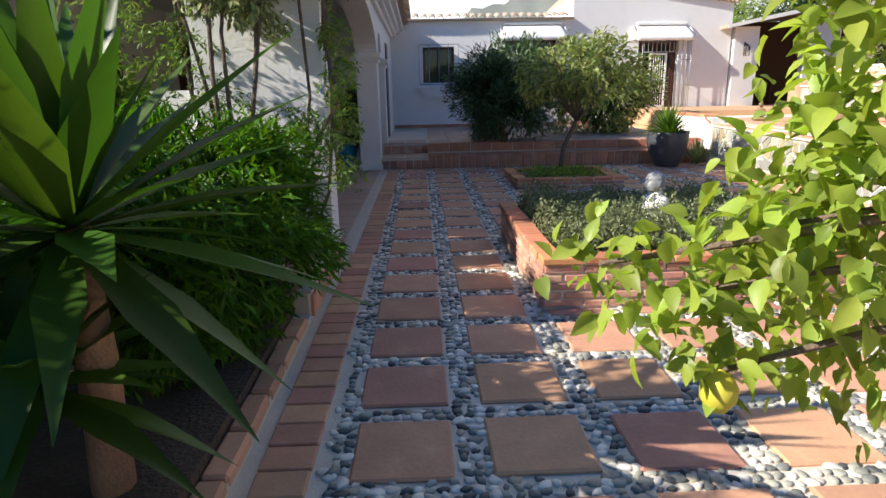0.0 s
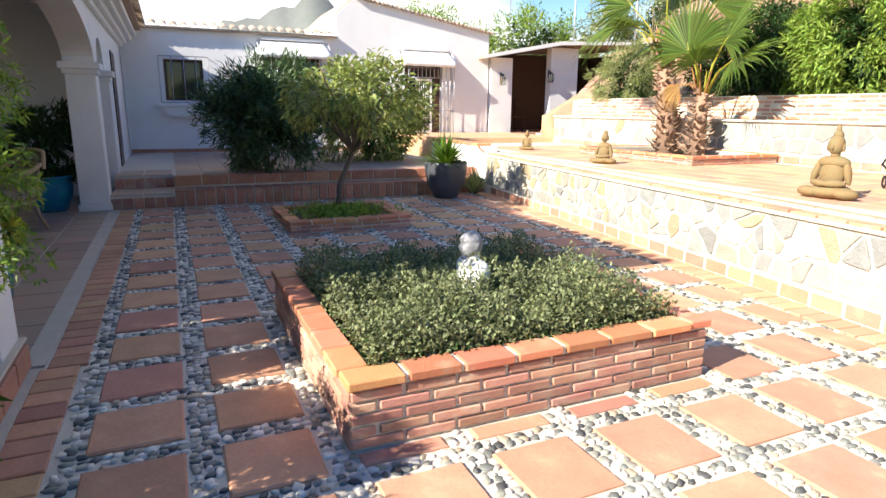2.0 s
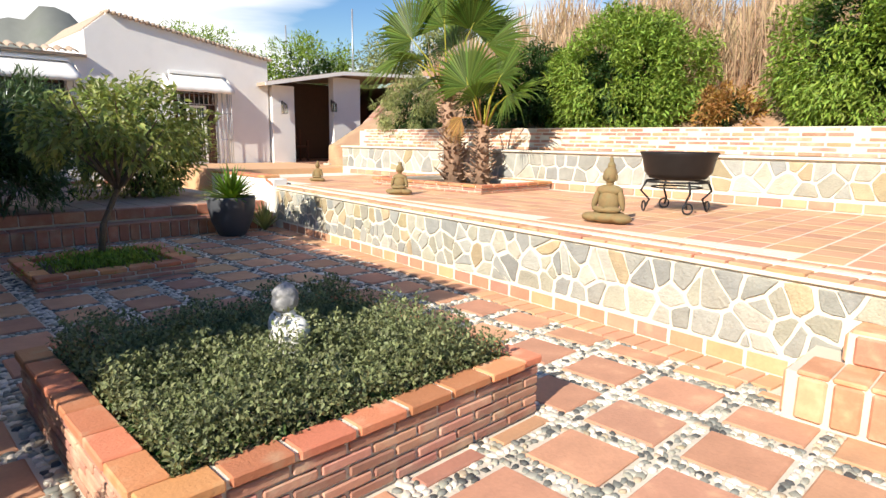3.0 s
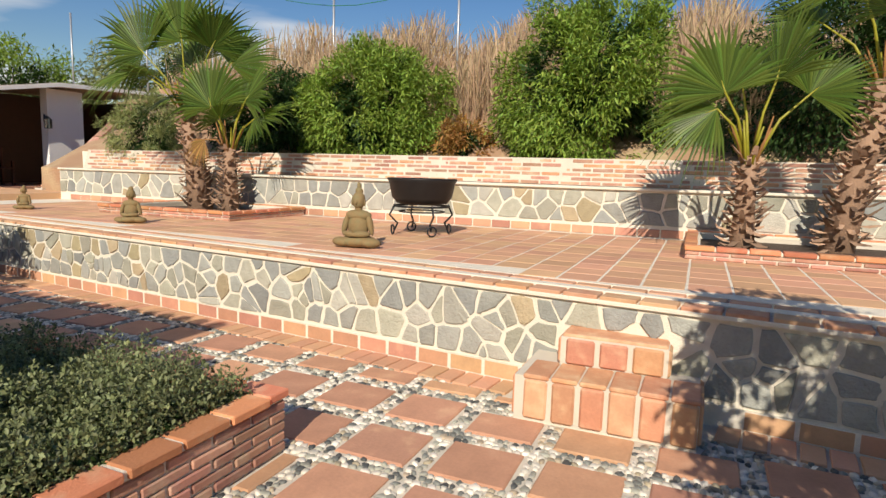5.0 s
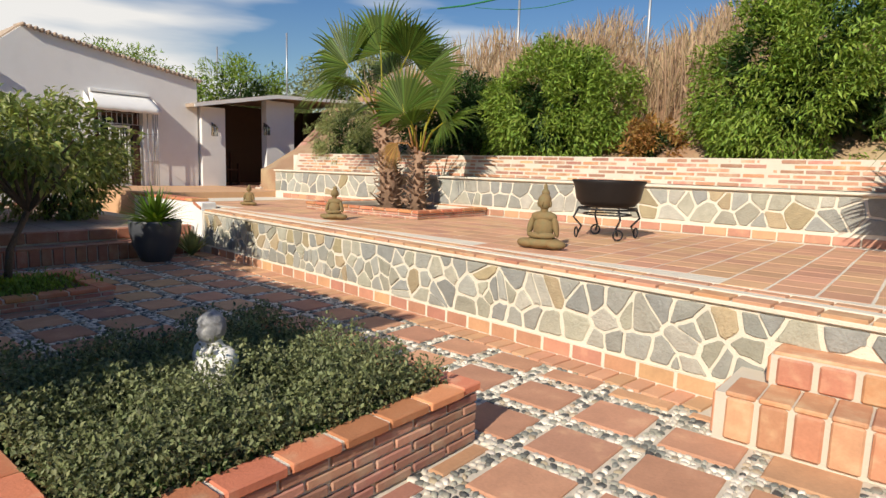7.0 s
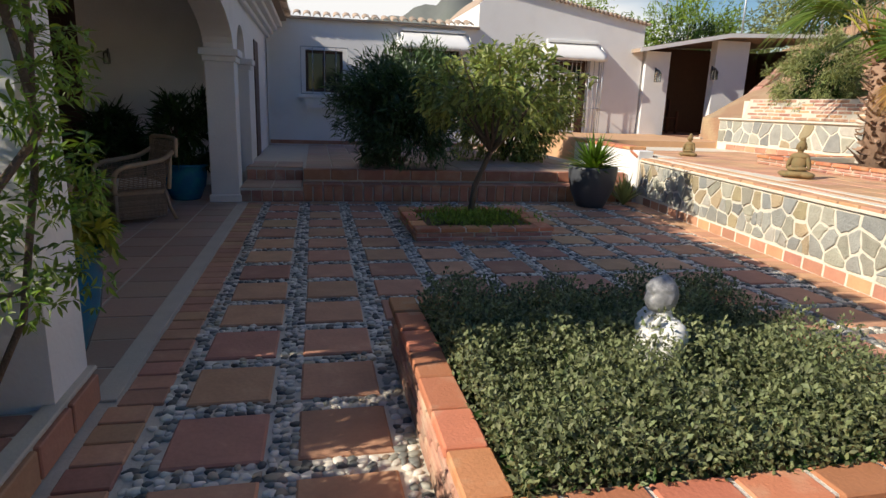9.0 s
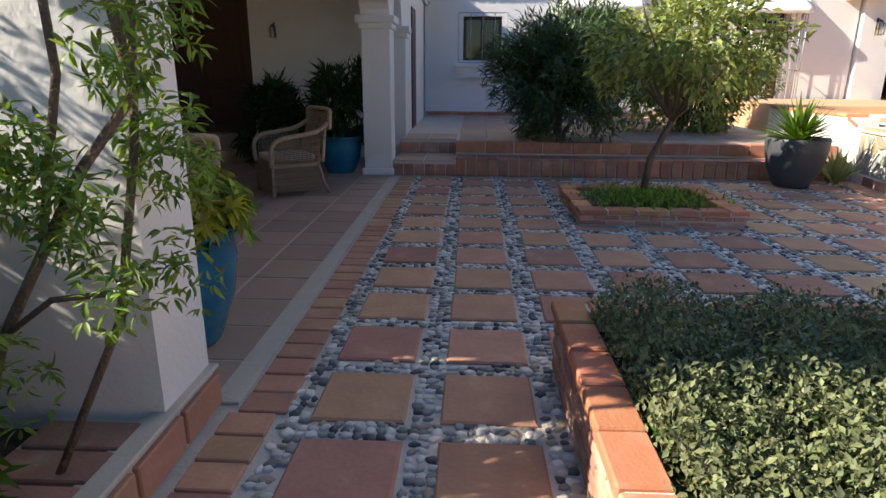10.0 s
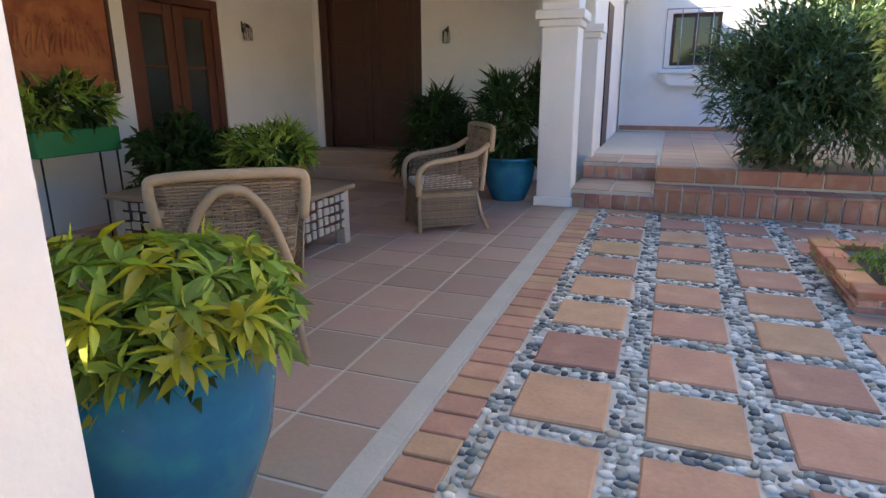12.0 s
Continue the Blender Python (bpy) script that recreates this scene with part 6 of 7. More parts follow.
def buddha(at, h, mat, label, turn=0, pointed=True):
    b = thing("statue", pose(*at, 0, 0, turn), label, "statue")
    s = h
    blobs = [((0, 0, 0.10 * s), (0.30 * s, 0.24 * s, 0.10 * s), (0, 0, 0)), ((0.24 * s, -0.10 * s, 0.09 * s), (0.16 * s, 0.11 * s, 0.075 * s), (0, 0, 25)), ((-0.24 * s, -0.10 * s, 0.09 * s), (0.16 * s, 0.11 * s, 0.075 * s), (0, 0, -25)), ((0, 0, 0.34 * s), (0.165 * s, 0.12 * s, 0.24 * s), (0, 0, 0)), ((0, 0, 0.50 * s), (0.215 * s, 0.11 * s, 0.09 * s), (0, 0, 0)), ((0.20 * s, -0.02 * s, 0.36 * s), (0.05 * s, 0.06 * s, 0.17 * s), (0, -12, 0)), ((-0.20 * s, -0.02 * s, 0.36 * s), (0.05 * s, 0.06 * s, 0.17 * s), (0, 12, 0)), ((0.1 * s, -0.15 * s, 0.22 * s), (0.14 * s, 0.05 * s, 0.05 * s), (0, 0, 30)), ((-0.1 * s, -0.15 * s, 0.22 * s), (0.14 * s, 0.05 * s, 0.05 * s), (0, 0, -30)), ((0, 0, 0.60 * s), (0.06 * s, 0.06 * s, 0.08 * s), (0, 0, 0)), ((0, -0.005 * s, 0.73 * s), (0.105 * s, 0.11 * s, 0.13 * s), (0, 0, 0)), ((0, -0.115 * s, 0.71 * s), (0.02 * s, 0.02 * s, 0.035 * s), (0, 0, 0)), ((0.10 * s, 0, 0.70 * s), (0.018 * s, 0.03 * s, 0.055 * s), (0, 0, 0)), ((-0.10 * s, 0, 0.70 * s), (0.018 * s, 0.03 * s, 0.055 * s), (0, 0, 0)), ((0, 0.01 * s, 0.86 * s), (0.06 * s, 0.06 * s, 0.07 * s), (0, 0, 0))]
    if pointed:
        blobs.append(((0, 0.01 * s, 0.93 * s), (0.03 * s, 0.03 * s, 0.08 * s), (0, 0, 0)))
    put("figure", blobs_mesh("figure", blobs, mat, 16, 0.006), b)
    return b


buddha((5.66, 0.2, 0.72), 0.63, "statue_ochre", "weathered ochre seated stone statue on the terrace edge", -80)
buddha((6.05, 3.75, 0.72), 0.50, "statue_ochre", "small ochre seated stone figure on the terrace edge", -60, False)
buddha((6.6, 6.7, 0.72), 0.40, "statue_ochre", "small weathered ochre stone figure at the far end of the terrace", -60, False)



def bust_head(name):
    """A head as one rounded mesh pushed out into brow, nose, lips, ears and knotted hair; the face looks along -y."""
    bm = bmesh.new()
    bmesh.ops.create_uvsphere(bm, u_segments=56, v_segments=40, radius=1)

    def bump(u, at, wide, high):
        a = Vector(at).normalized()
        return high * math.exp(-((u - a).length / wide) ** 2)
    for v in bm.verts:
        u = v.co.normalized()
        k = 1.0
        front = u.y < 0
        k += bump(u, (0, -1, -0.12), 0.17, 0.22) + bump(u, (0, -1, 0.10), 0.13, 0.14)
        for sx in (-1, 1):
            k += bump(u, (0.36 * sx, -0.9, 0.10), 0.19, -0.26) + bump(u, (0.36 * sx, -0.92, 0.30), 0.14, 0.07)
            k += bump(u, (0.38 * sx, -0.92, 0.07), 0.08, 0.05) + bump(u, (0.45 * sx, -0.85, -0.25), 0.25, 0.04)
            k += bump(u, (1.0 * sx, 0.10, 0.0), 0.13, 0.16) + bump(u, (1.0 * sx, 0.08, -0.24), 0.12, 0.16)
        k += bump(u, (0, -0.95, -0.42), 0.13, 0.15) + bump(u, (0, -0.95, -0.38), 0.05, -0.05) + bump(u, (0, -0.82, -0.72), 0.22, 0.12)
        if u.z > 0.42 - 0.10 * abs(u.x) or (u.y > 0.15 and u.z > -0.55):
            k += 0.07 + 0.035 * min(1.0, (1 - abs(u.z)) * 4) * math.sin(u.z * 30) * math.sin(math.atan2(u.y, u.x) * 13)
        k += bump(u, (0, 0.25, 1.0), 0.28, 0.10)
        v.co = Vector((u.x * 0.060, u.y * 0.072, u.z * 0.080)) * k
        v.co += Vector((0, -0.010, 0.290))
    return finish(bm, name, "statue_grey_shaded", smooth=True)


bust = thing("bust", pose(2.08, 0.02, 0.345, 0, 0, -84), "white plaster bust with a grey head, darkened as if shaded, among the herbs", "statue")
body = [((0, 0.01, 0.06), (0.115, 0.085, 0.15), (0, 0, 0)), ((0, 0.02, 0.155), (0.118, 0.070, 0.045), (0, 0, 0)), ((0.10, 0.01, 0.12), (0.042, 0.055, 0.08), (0, 10, 0)), ((-0.10, 0.01, 0.12), (0.042, 0.055, 0.08), (0, -10, 0)), ((0, -0.045, 0.10), (0.085, 0.045, 0.08), (0, 0, 0)), ((0.03, -0.06, 0.13), (0.016, 0.02, 0.10), (0, 28, 0)), ((-0.02, -0.07, 0.09), (0.014, 0.018, 0.10), (0, 32, 0)), ((0, 0.01, 0.205), (0.040, 0.042, 0.06), (0, 0, 0))]
torso_mesh = blobs_mesh("figure", body, "statue_white", 20, 0.004)
head_mesh = bust_head("head")
joined = bmesh.new()
joined.from_mesh(torso_mesh)
low_faces = len(joined.faces)
joined.from_mesh(head_mesh)
joined.faces.ensure_lookup_table()
for poly in joined.faces[low_faces:]:
    poly.material_index = 1
joined.to_mesh(torso_mesh)
joined.free()
bpy.data.meshes.remove(head_mesh)
torso_mesh.materials.append(M["statue_grey_shaded"])
put("figure", torso_mesh, bust)

# brazier pan on a wheeled stand
pan = thing("fire_bowl", (7.15, 0.22, TERRACE), "wide black iron fire bowl on a wheeled stand", "fire bowl")
put("bowl", lathe_mesh("bowl", [(0.15, 0.36), (0.30, 0.38), (0.36, 0.45), (0.395, 0.62), (0.42, 0.66), (0.415, 0.675), (0.39, 0.66), (0.355, 0.46), (0.28, 0.41)], "black_iron_pan", 40), pan)
put("stand", tubes_mesh("stand", [([(0.33 * math.cos(a), 0.33 * math.sin(a), 0.345) for a in np.linspace(0, 2 * math.pi, 25)], 0.014), ([(0.27 * math.cos(a), 0.27 * math.sin(a), 0.28) for a in np.linspace(0, 2 * math.pi, 25)], 0.010)], "iron", 6), pan)
for k in range(4):
    a = math.pi / 4 + k * math.pi / 2
    c, s = math.cos(a), math.sin(a)
    put("leg", tubes_mesh("leg", [([(0.34 * c, 0.34 * s, 0.36), (0.40 * c, 0.40 * s, 0.24), (0.30 * c, 0.30 * s, 0.14), (0.34 * c, 0.34 * s, 0.06)], 0.013)], "iron", 6), pan)
    put("wheel", tubes_mesh("wheel", [([(0.36 * c - 0.055 * s * math.cos(t), 0.36 * s + 0.055 * c * math.cos(t), 0.068 + 0.055 * math.sin(t)) for t in np.linspace(0, 2 * math.pi, 17)], 0.010)], "iron", 6), pan)


def eased(points, each=5):
    """A rounded line through the points."""
    p = [Vector(q) for q in points]
    p = [p[0] * 2 - p[1]] + p + [p[-1] * 2 - p[-2]]
    out = []
    for i in range(1, len(p) - 2):
        for k in range(each):
            t = k / each
            out.append(0.5 * (2 * p[i] + (p[i + 1] - p[i - 1]) * t + (2 * p[i - 1] - 5 * p[i] + 4 * p[i + 1] - p[i + 2]) * t * t + (3 * p[i] - p[i - 1] - 3 * p[i + 1] + p[i + 2]) * t ** 3))
    return out + [p[-2]]


def wicker_chair(at, turn):
    c = thing("wicker_armchair", pose(*at, 0, 0, turn), "brown woven wicker armchair with a cream cushion", "armchair", "wicker armchairs")
    put("seat", box_mesh("seat", -0.27, 0.27, -0.28, 0.26, 0.30, 0.38, "wicker", 0.02), c)
    put("cushion", box_mesh("cushion", -0.25, 0.25, -0.27, 0.23, 0.38, 0.45, "cushion", 0.03), c)

    def weave(name, corners, nu, nv, rad=0.006):
        a, b, cc, d = [Vector(p) for p in corners]
        t = []
        for i in range(nv + 1):
            k = i / nv
            p, q = a.lerp(d, k), b.lerp(cc, k)
            nrm = (b - a).cross(d - a).normalized()
            t.append(([p.lerp(q, u / nu) + nrm * (0.004 if (u + i) % 2 else -0.004) for u in range(nu + 1)], rad))
        for u in range(nu + 1):
            k = u / nu
            t.append(([a.lerp(b, k), d.lerp(cc, k)], rad * 0.7))
        put(name, tubes_mesh(name, t, "wicker", 4), c, kind="stuff")
    weave("backrest", [(-0.24, 0.25, 0.38), (0.24, 0.25, 0.38), (0.31, 0.38, 0.90), (-0.31, 0.38, 0.90)], 14, 34)
    weave("front_apron", [(-0.26, -0.29, 0.06), (0.26, -0.29, 0.06), (0.27, -0.28, 0.31), (-0.27, -0.28, 0.31)], 12, 16)
    weave("side_apron", [(-0.28, 0.25, 0.06), (-0.28, -0.27, 0.06), (-0.28, -0.28, 0.31), (-0.28, 0.25, 0.31)], 12, 16)
    weave("side_apron", [(0.28, -0.27, 0.06), (0.28, 0.25, 0.06), (0.28, 0.25, 0.31), (0.28, -0.28, 0.31)], 12, 16)
    weave("back_apron", [(0.26, 0.26, 0.06), (-0.26, 0.26, 0.06), (-0.26, 0.26, 0.38), (0.26, 0.26, 0.38)], 12, 18)
    for s in (-1, 1):
        put("arm", tubes_mesh("arm", [(eased([(0.30 * s, 0.36, 0.78), (0.325 * s, 0.22, 0.70), (0.33 * s, 0.0, 0.66), (0.33 * s, -0.20, 0.63), (0.31 * s, -0.29, 0.54), (0.28 * s, -0.29, 0.34)]), 0.026)], "cane", 8), c)
        weave("arm_panel", [(0.29 * s, 0.26, 0.36), (0.29 * s, -0.26, 0.36), (0.325 * s, -0.22, 0.62), (0.325 * s, 0.24, 0.70)], 10, 14)
        put("leg", tubes_mesh("leg", [([(0.27 * s, -0.28, 0.32), (0.27 * s, -0.28, 0.0)], 0.02)], "wicker", 8), c)
        put("leg", tubes_mesh("leg", [([(0.25 * s, 0.25, 0.38), (0.26 * s, 0.30, 0.15), (0.28 * s, 0.36, 0.0)], 0.02)], "wicker", 8), c)
    put("top_rail", tubes_mesh("top_rail", [(eased([(-0.31, 0.38, 0.72), (-0.325, 0.385, 0.88), (-0.28, 0.39, 0.925), (0, 0.40, 0.935), (0.28, 0.39, 0.925), (0.325, 0.385, 0.88), (0.31, 0.38, 0.72)]), 0.024)], "cane", 8), c)
    put("back_hoop", tubes_mesh("back_hoop", [(eased([(-0.27, 0.30, 0.36), (-0.17, 0.375, 0.70), (-0.08, 0.40, 0.84), (0.0, 0.405, 0.87), (0.08, 0.40, 0.84), (0.17, 0.375, 0.70), (0.27, 0.30, 0.36)]), 0.022)], "cane", 8), c)
    return c


chair = wicker_chair((-1.44, 5.2, 0.0), -54)
chair2 = copy_thing(chair, pose(-1.50, 2.35, 0.0, 0, 0, -141))

table = thing("coffee_table", pose(-2.72, 3.85, 0, 0, 0, 90), "low carved wooden table with a pale weathered pattern", "table")
put("tabletop", box_mesh("tabletop", -0.55, 0.55, -0.80, 0.80, 0.46, 0.50, "table_top", 0.008), table)
put("apron", boxes_mesh("apron", [(-0.50, 0.50, -0.75, 0.75, 0.14, 0.458)], "dark_wood"), table)
r = random.Random(5)
for j in range(4):
    z0 = 0.155 + j * 0.076
    for i in range(14):
        w, h = r.uniform(0.052, 0.082), r.uniform(0.045, 0.066)
        y0 = -0.69 + i * 0.099
        put("carved_block", box_mesh("carved_block", 0.50, 0.52, y0, y0 + w, z0, z0 + h, "carved", 0.006), table)
        put("carved_block", box_mesh("carved_block", -0.52, -0.50, y0, y0 + w, z0, z0 + h, "carved", 0.006), table)
    for i in range(10):
        w, h = r.uniform(0.048, 0.074), r.uniform(0.045, 0.066)
        x0 = -0.44 + i * 0.088
        put("carved_block", box_mesh("carved_block", x0, x0 + w, -0.77, -0.75, z0, z0 + h, "carved", 0.006), table)
for a in (-0.46, 0.46):
    for b in (-0.71, 0.71):
        put("leg", box_mesh("leg", a - 0.045, a + 0.045, b - 0.045, b + 0.045, 0.0, 0.46, "carved", 0.006), table)
potc = thing("clay_pot", (-2.45, 4.0, 0.5), "terracotta pot standing on the carved table", "plant pot")
put("pot", lathe_mesh("pot", [(0.17, 0), (0.225, 0.15), (0.24, 0.155), (0.24, 0.19), (0.215, 0.19), (0.20, 0.14)], "clay_pot", 28), potc)
bush("fern", (-2.45, 4.0, 0.66), (0.30, 0.30, 0.17), 1100, 0.13, "leaf_mid", "bright green fern in the clay pot", "plant", width=0.22, clumps=20, low=0.2, droop=-0.2)
board = thing("wall_board", (BX + 0.001, 3.9, 1.27), "large dark red-brown carved wooden panel on the porch wall", "wall panel")
put("board", box_mesh("board", 0, 0.03, -0.62, 0.62, 0.0, 1.0, "painting", 0.006), board)
put("frame", boxes_mesh("frame", [(0, 0.045, -0.66, -0.62, -0.04, 1.04), (0, 0.045, 0.62, 0.66, -0.04, 1.04), (0, 0.045, -0.62, 0.62, -0.04, 0), (0, 0.045, -0.62, 0.62, 1.0, 1.04)], "dark_wood", 0.005), board)
r = random.Random(8)
for i in range(22):
    y0, z0 = -0.56 + i * 0.052, 0.24 + r.uniform(0, 0.10)
    put("carving", blobs_mesh("carving", [((0.032, y0, z0 + 0.12), (0.014, r.uniform(0.016, 0.028), r.uniform(0.08, 0.15)), (r.uniform(-25, 25), 0, 0)), ((0.034, y0 + r.uniform(-0.02, 0.02), z0 + 0.27), (0.014, 0.02, 0.026), (0, 0, 0))], "painting", 8), board)
put("moulding", boxes_mesh("moulding", [(0.03, 0.045, -0.58, 0.58, 0.14, 0.17)], "painting", 0.005), board)


def wall_lamp(at, turn, size=1.0, label="dark iron wall lantern with glass sides"):
    l = thing("wall_lantern", pose(*at, 0, 0, turn) @ Matrix.Diagonal((size, size, size, 1)), label, "wall lamp", "wall lanterns")
    put("bracket", tubes_mesh("bracket", [([(0, 0, 0.02), (0, -0.08, 0.06), (0, -0.13, 0.02)], 0.010), ([(0, 0, -0.10), (0, 0, 0.10)], 0.022)], "iron", 6), l)
    put("roof", lathe_mesh("roof", [(0.085, -0.02), (0.05, 0.02), (0.012, 0.05)], "iron", 4, False), l).location = (0, -0.13, 0)
    put("cage", boxes_mesh("cage", [(a - 0.006, a + 0.006, b - 0.13 - 0.006, b - 0.13 + 0.006, -0.24, -0.02) for a in (-0.055, 0.055) for b in (-0.055, 0.055)] + [(-0.06, 0.06, -0.19, -0.07, -0.25, -0.24)], "iron"), l)
    put("glass", box_mesh("glass", -0.05, 0.05, -0.18, -0.08, -0.238, -0.022, "clear_glass"), l)
    return l


wall_lamp((9.12, shed_y, 2.40), 0)
wall_lamp((10.72, shed_y, 2.52), 0)
wall_lamp((BX, 6.55, 2.0), 90, 0.65)
wall_lamp((-2.45, BY, 2.0), 0, 0.65)

agave = thing("agave", (5.25, 6.2, 0.0), "grey-green spiky agave at the foot of the stone wall", "plant")
put("leaf_rosette", sword_leaves("leaf_rosette", 40, 0.5, 0.07, "leaf_grey", 24, lift=(35, 85), droop=0.15), agave)
box = thing("planter_box", (-3.95, 3.45, 0.0), "green plastic planter box on a thin iron stand", "planter")
put("box", box_mesh("box", -0.12, 0.12, -0.38, 0.38, 0.78, 0.98, "green_plastic", 0.01), box)
for a in (-0.1, 0.1):
    for b in (-0.34, 0.34):
        put("leg", tubes_mesh("leg", [([(a, b, 0), (a, b, 0.8)], 0.008)], "iron", 6), box)
bush("box_plant", (-3.95, 3.45, 0.95), (0.25, 0.45, 0.2), 900, 0.12, "leaf_mid", "leafy green plants growing in the green planter box", "plant", width=0.3, clumps=24)
bush("porch_shrub", (-3.6, 4.35, 0.0), (0.42, 0.5, 0.55), 2200, 0.13, "leaf_dark", "dark glossy potted shrub standing by the porch wall", "plant", width=0.4, clumps=30)

# vine on the pier
vine = thing("climbing_vine", (-0.60, 0.0, 0.12), "climbing vine with pointed leaves and woody stems on the white pier", "climber")
stems = [([(-0.25, -0.12, 0), (-0.05, -0.10, 0.5), (0.18, 0.0, 0.95), (0.30, 0.10, 1.15), (0.22, 0.12, 1.6), (0.26, 0.13, 2.4)], 0.015), ([(-0.3, -0.10, 0), (-0.35, -0.05, 0.6), (-0.28, 0.05, 1.3), (-0.2, 0.1, 2.1), (-0.22, 0.12, 2.9)], 0.013), ([(0.05, -0.02, 0.75), (0.10, 0.08, 1.2), (0.06, 0.12, 1.9), (0.12, 0.12, 2.6)], 0.012), ([(-0.05, -0.1, 0.5), (0.12, -0.12, 0.62), (0.34, -0.15, 0.66)], 0.009), ([(0.0, -0.1, 0.0), (0.20, 0.04, 0.5), (0.235, 0.18, 1.0), (0.225, 0.30, 1.5), (0.225, 0.25, 2.5)], 0.013)]
put("stem", tubes_mesh("stem", stems, "bark", 8), vine)
cl = [((-0.5, -0.2, 1.05), 0.30, 420), ((0.0, -0.12, 0.98), 0.20, 330), ((-0.05, -0.2, 0.45), 0.20, 170), ((0.32, -0.18, 0.66), 0.10, 50), ((0.29, 0.10, 1.6), 0.13, 150), ((0.30, 0.12, 2.15), 0.19, 260), ((-0.45, -0.05, 2.3), 0.35, 300), ((-0.1, 0.0, 2.6), 0.3, 260), ((0.32, 0.22, 0.98), 0.19, 230), ((0.30, 0.30, 1.38), 0.16, 150), ((0.34, 0.12, 0.62), 0.14, 80), ((0.30, 0.22, 2.0), 0.2, 200), ((0.30, 0.05, 1.25), 0.15, 130), ((0.22, -0.1, 0.85), 0.16, 160), ((-0.7, -0.2, 1.5), 0.3, 260), ((0.12, 0.72, 1.75), 0.16, 150), ((0.14, 0.70, 2.25), 0.20, 220), ((-0.25, -0.25, 0.2), 0.2, 120), ((-1.1, -0.15, 1.9), 0.5, 500), ((-1.5, -0.2, 1.2), 0.5, 500)]
pp, oo = [], []
for c, rad, n in cl:
    d = rng.normal(size=(n, 3))
    d /= np.linalg.norm(d, axis=1, keepdims=True)
    q = d * (rng.uniform(0, 1, n) ** 0.5)[:, None] * rad
    q[:, 1] = q[:, 1] * 0.6
    pp.append(q + np.array(c))
    oo.append(d)
pp, oo = np.concatenate(pp)[::3], np.concatenate(oo)[::3]
pp, oo = rings(pp, oo + np.array((0, -0.3, 0.5)) + rng.normal(0, 0.4, pp.shape), 6)
put("foliage", leaves("foliage", pp, 0.044, "leaf_vine", width=0.32, outward=oo * 3, spread=0.4, droop=0.4, oval=True), vine)

# lemon tree whose branch reaches in beside the path
lem = thing("lemon_tree", (1.65, -4.05, -0.01), "lemon tree with large pale green leaves hanging over the path", "tree")


def near(bearing, dist, z):
    return (0.295 + dist * math.sin(radians(bearing)) - 1.65, -4.47 + dist * math.cos(radians(bearing)) + 4.05, z)


ends = [near(17, 0.9, 1.08), near(26, 0.9, 1.05), near(28, 0.92, 0.92), near(33, 0.95, 1.15), near(35, 1.0, 1.4), near(36, 1.0, 1.62)]
put("trunk", tubes_mesh("trunk", [([(0, 0, 0), (0.03, 0, 0.7), (0, 0.03, 1.4)], [0.06, 0.05, 0.04])], "bark", 8), lem)
put("branchwork", tubes_mesh("branchwork", limbs((0, 0.03, 1.35), ends + [(0.5, 0.1, 2.2), (-0.3, -0.4, 2.2), (0.3, -0.5, 2.1), (-0.2, 0.4, 2.3)], 0.016, 0.004), "bark", 6), lem)
pp, oo = [], []
for c, rad, n in [(near(17, 0.9, 1.09), 0.07, 12), (near(22, 0.9, 1.06), 0.06, 10), (near(26, 0.9, 1.05), 0.10, 22), (near(28, 0.92, 0.94), 0.07, 12), (near(33, 0.95, 1.13), 0.13, 60), (near(36, 1.0, 1.2), 0.16, 110), (near(39, 1.0, 1.45), 0.19, 140), (near(39, 1.05, 1.65), 0.19, 120), (near(38, 1.1, 1.0), 0.2, 90)]:
    d = rng.normal(size=(n, 3))
    d /= np.linalg.norm(d, axis=1, keepdims=True)
    pp.append(d * (rng.uniform(0, 1, n) ** 0.5)[:, None] * rad + np.array(c))
    oo.append(d)
crown, out = clump_points((0.05, -0.05, 2.15), (0.95, 0.78, 0.62), 4200, 45, 0.3, 0.6)
# southern clump out of view, added to deepen the leaf shadow by the steps
more, out2 = clump_points((0.1, -1.0, 2.0), (0.95, 0.9, 0.75), 6000, 55, 0.3, 0.5)
put("crown", leaves("crown", np.concatenate([crown, more]), 0.095, "leaf_bright", width=0.55, outward=np.concatenate([out, out2]) * 0.7, spread=0.8, droop=0.3), lem)
pp = [np.repeat(q, 3, axis=0) + rng.normal(0, 0.025, (len(q) * 3, 3)) for q in pp]
oo = [np.repeat(q, 3, axis=0) for q in oo]
put("foliage", leaves("foliage", np.concatenate(pp), 0.042, "leaf_lemon", oval=True, width=0.62, outward=np.concatenate(oo) * 0.7, spread=0.8, droop=0.3), lem)
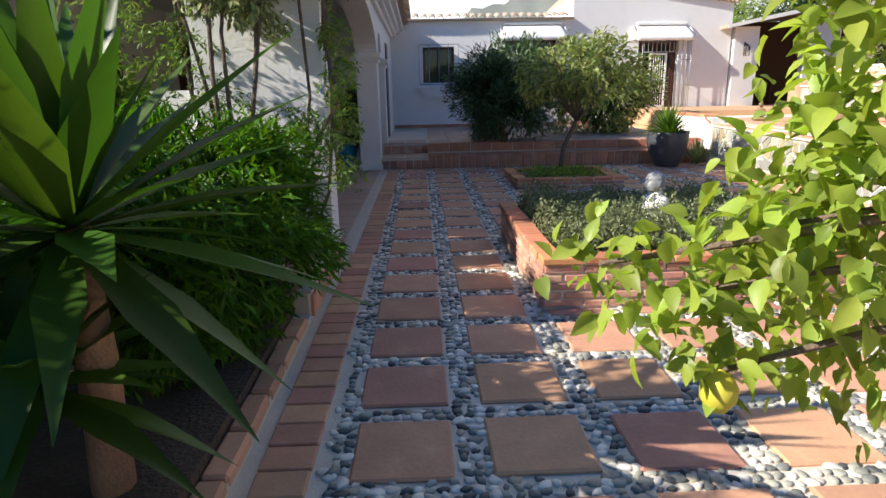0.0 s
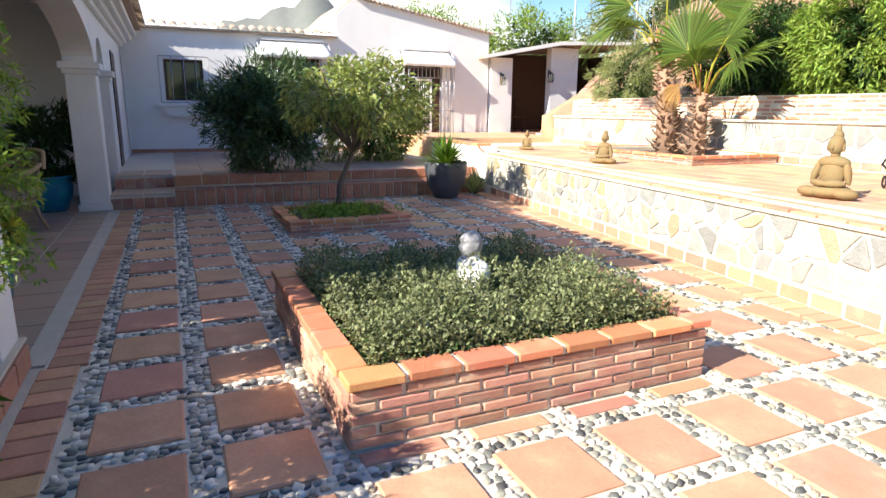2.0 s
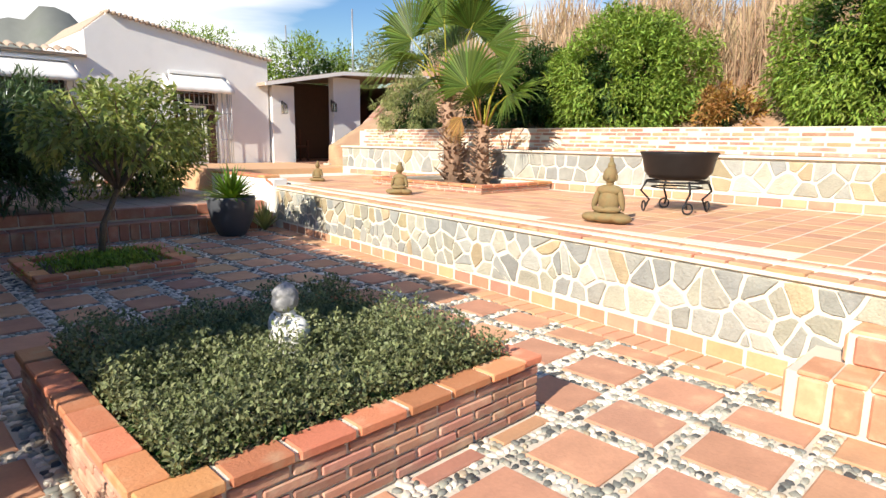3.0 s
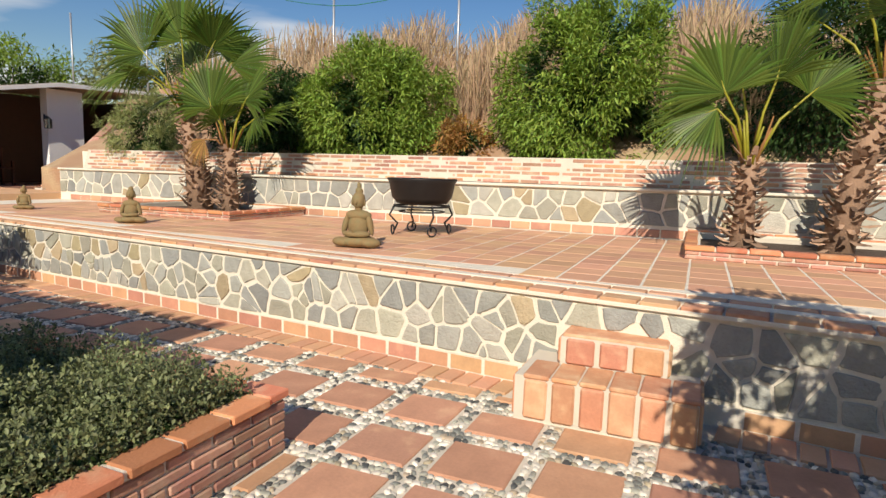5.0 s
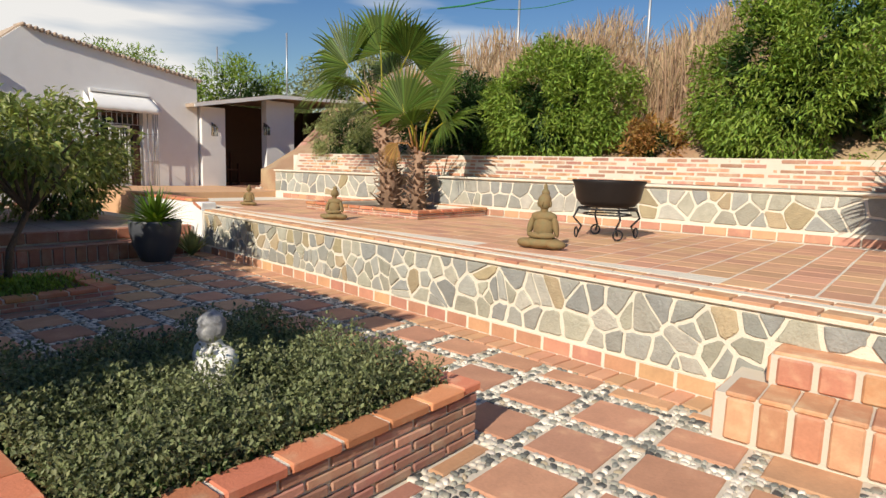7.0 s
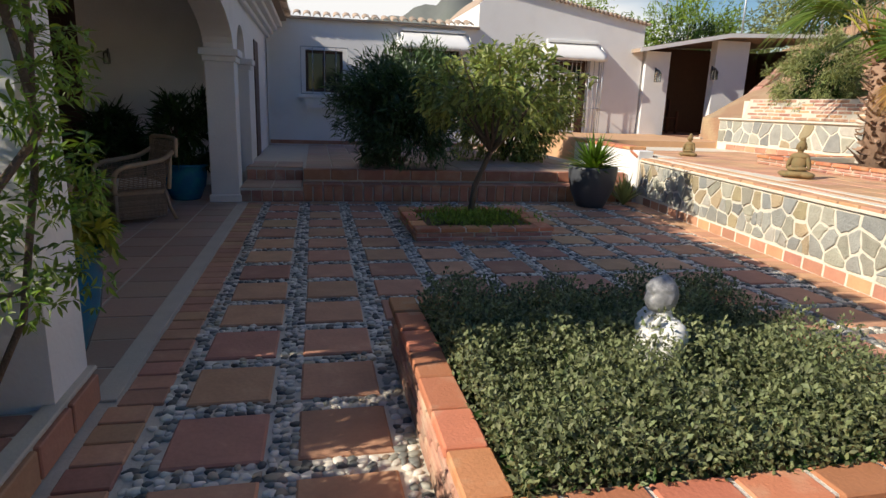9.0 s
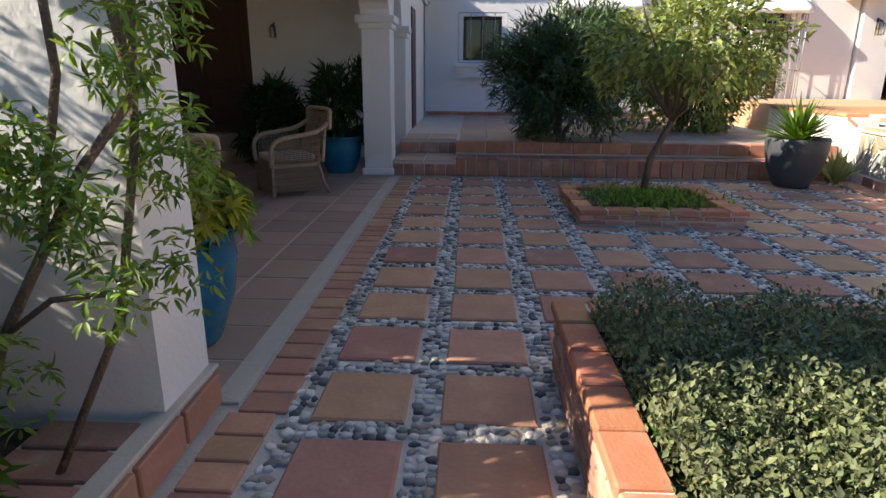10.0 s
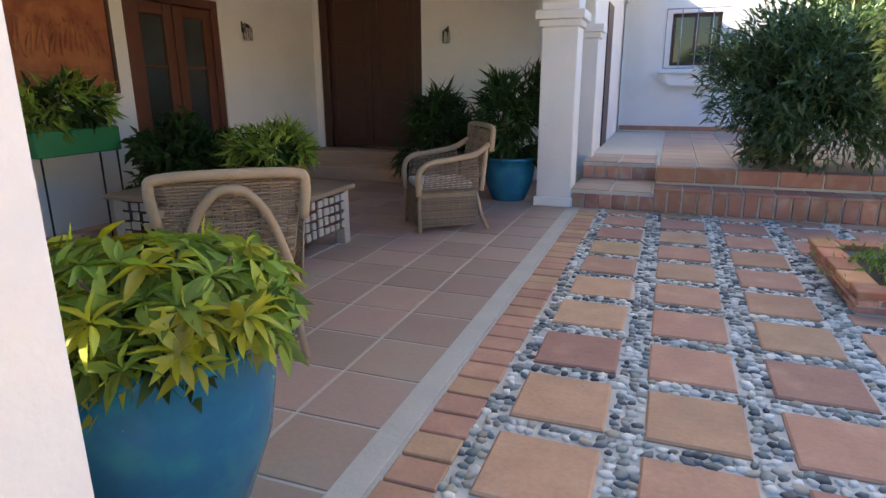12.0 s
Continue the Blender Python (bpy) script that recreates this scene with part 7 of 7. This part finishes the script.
for b, dd, z in ((28.5, 0.9, 0.90),):
    fruit = near(b, dd, z)
    put("lemon", lathe_mesh("lemon", [(0.002, -0.035), (0.014, -0.03), (0.026, -0.012), (0.027, 0.008), (0.017, 0.026), (0.003, 0.034)], "lemon", 14), lem).location = fruit

# slack cables over the bank
cable = thing("cable", (9.5, 3.0, 4.35), "thin dark green cable slung over the bank", "cable")
put("line", tubes_mesh("line", [([(0.1 * i, 1.9 - 0.55 * i, 0.10 - 0.035 * math.sin(i * 1.2) + 0.03 * i) for i in range(7)], 0.016), ([(0.5, 1.4 - 0.5 * i, 0.16 - 0.20 * math.sin(math.pi * i / 6)) for i in range(7)], 0.006)], "green_plastic", 6), cable)

# fence posts on the hill and distant ridge
for i, (x, y) in enumerate([(13.5, 9.5), (14.0, 12.5), (14.2, 16.0), (14.0, 6.0), (14.0, 2.6), (14.2, -0.6), (13.8, 20.0)]):
    fp = thing("fence_post", (x, y, hill_z(x) - 0.6), "thin grey metal fence post on the bank", "fence post", "fence posts")
    put("post", tubes_mesh("post", [([(0, 0, 0), (0, 0, 3.2)], 0.03)], "grey_metal", 8), fp)


def ridge():
    v, f = [], []
    n = 70
    for i in range(n):
        a = radians(60 + i * 1.0)
        h = 44 + 22 * (0.5 + noise.noise(Vector((i * 0.13, 3.0, 0)))) + 7 * noise.noise(Vector((i * 0.5, 1.0, 0)))
        h *= 0.25 + 0.75 * math.exp(-((i - 18) / 9.0) ** 2)
        d = 320
        for q, (k, z) in enumerate(((0.8, -5), (0.9, h * 0.5), (1.0, h), (1.15, -5))):
            v.append((d * k * math.cos(a), d * k * math.sin(a), z + 2 * noise.noise(Vector((i * 0.7, q, 2)))))
    for i in range(n - 1):
        for q in range(3):
            b = i * 4 + q
            f.append((b, b + 4, b + 5, b + 1))
    put("backdrop", mesh_of("backdrop", v, f, "mountain", True), kind="structure", label="distant rocky ridge behind the house", category="mountains")


ridge()

# ---- small pieces of walls and pavements ----
wall_pieces()
terrace_tiles()
porch_tiles()
step_bricks()
courtyard_tiles()
pebbles()
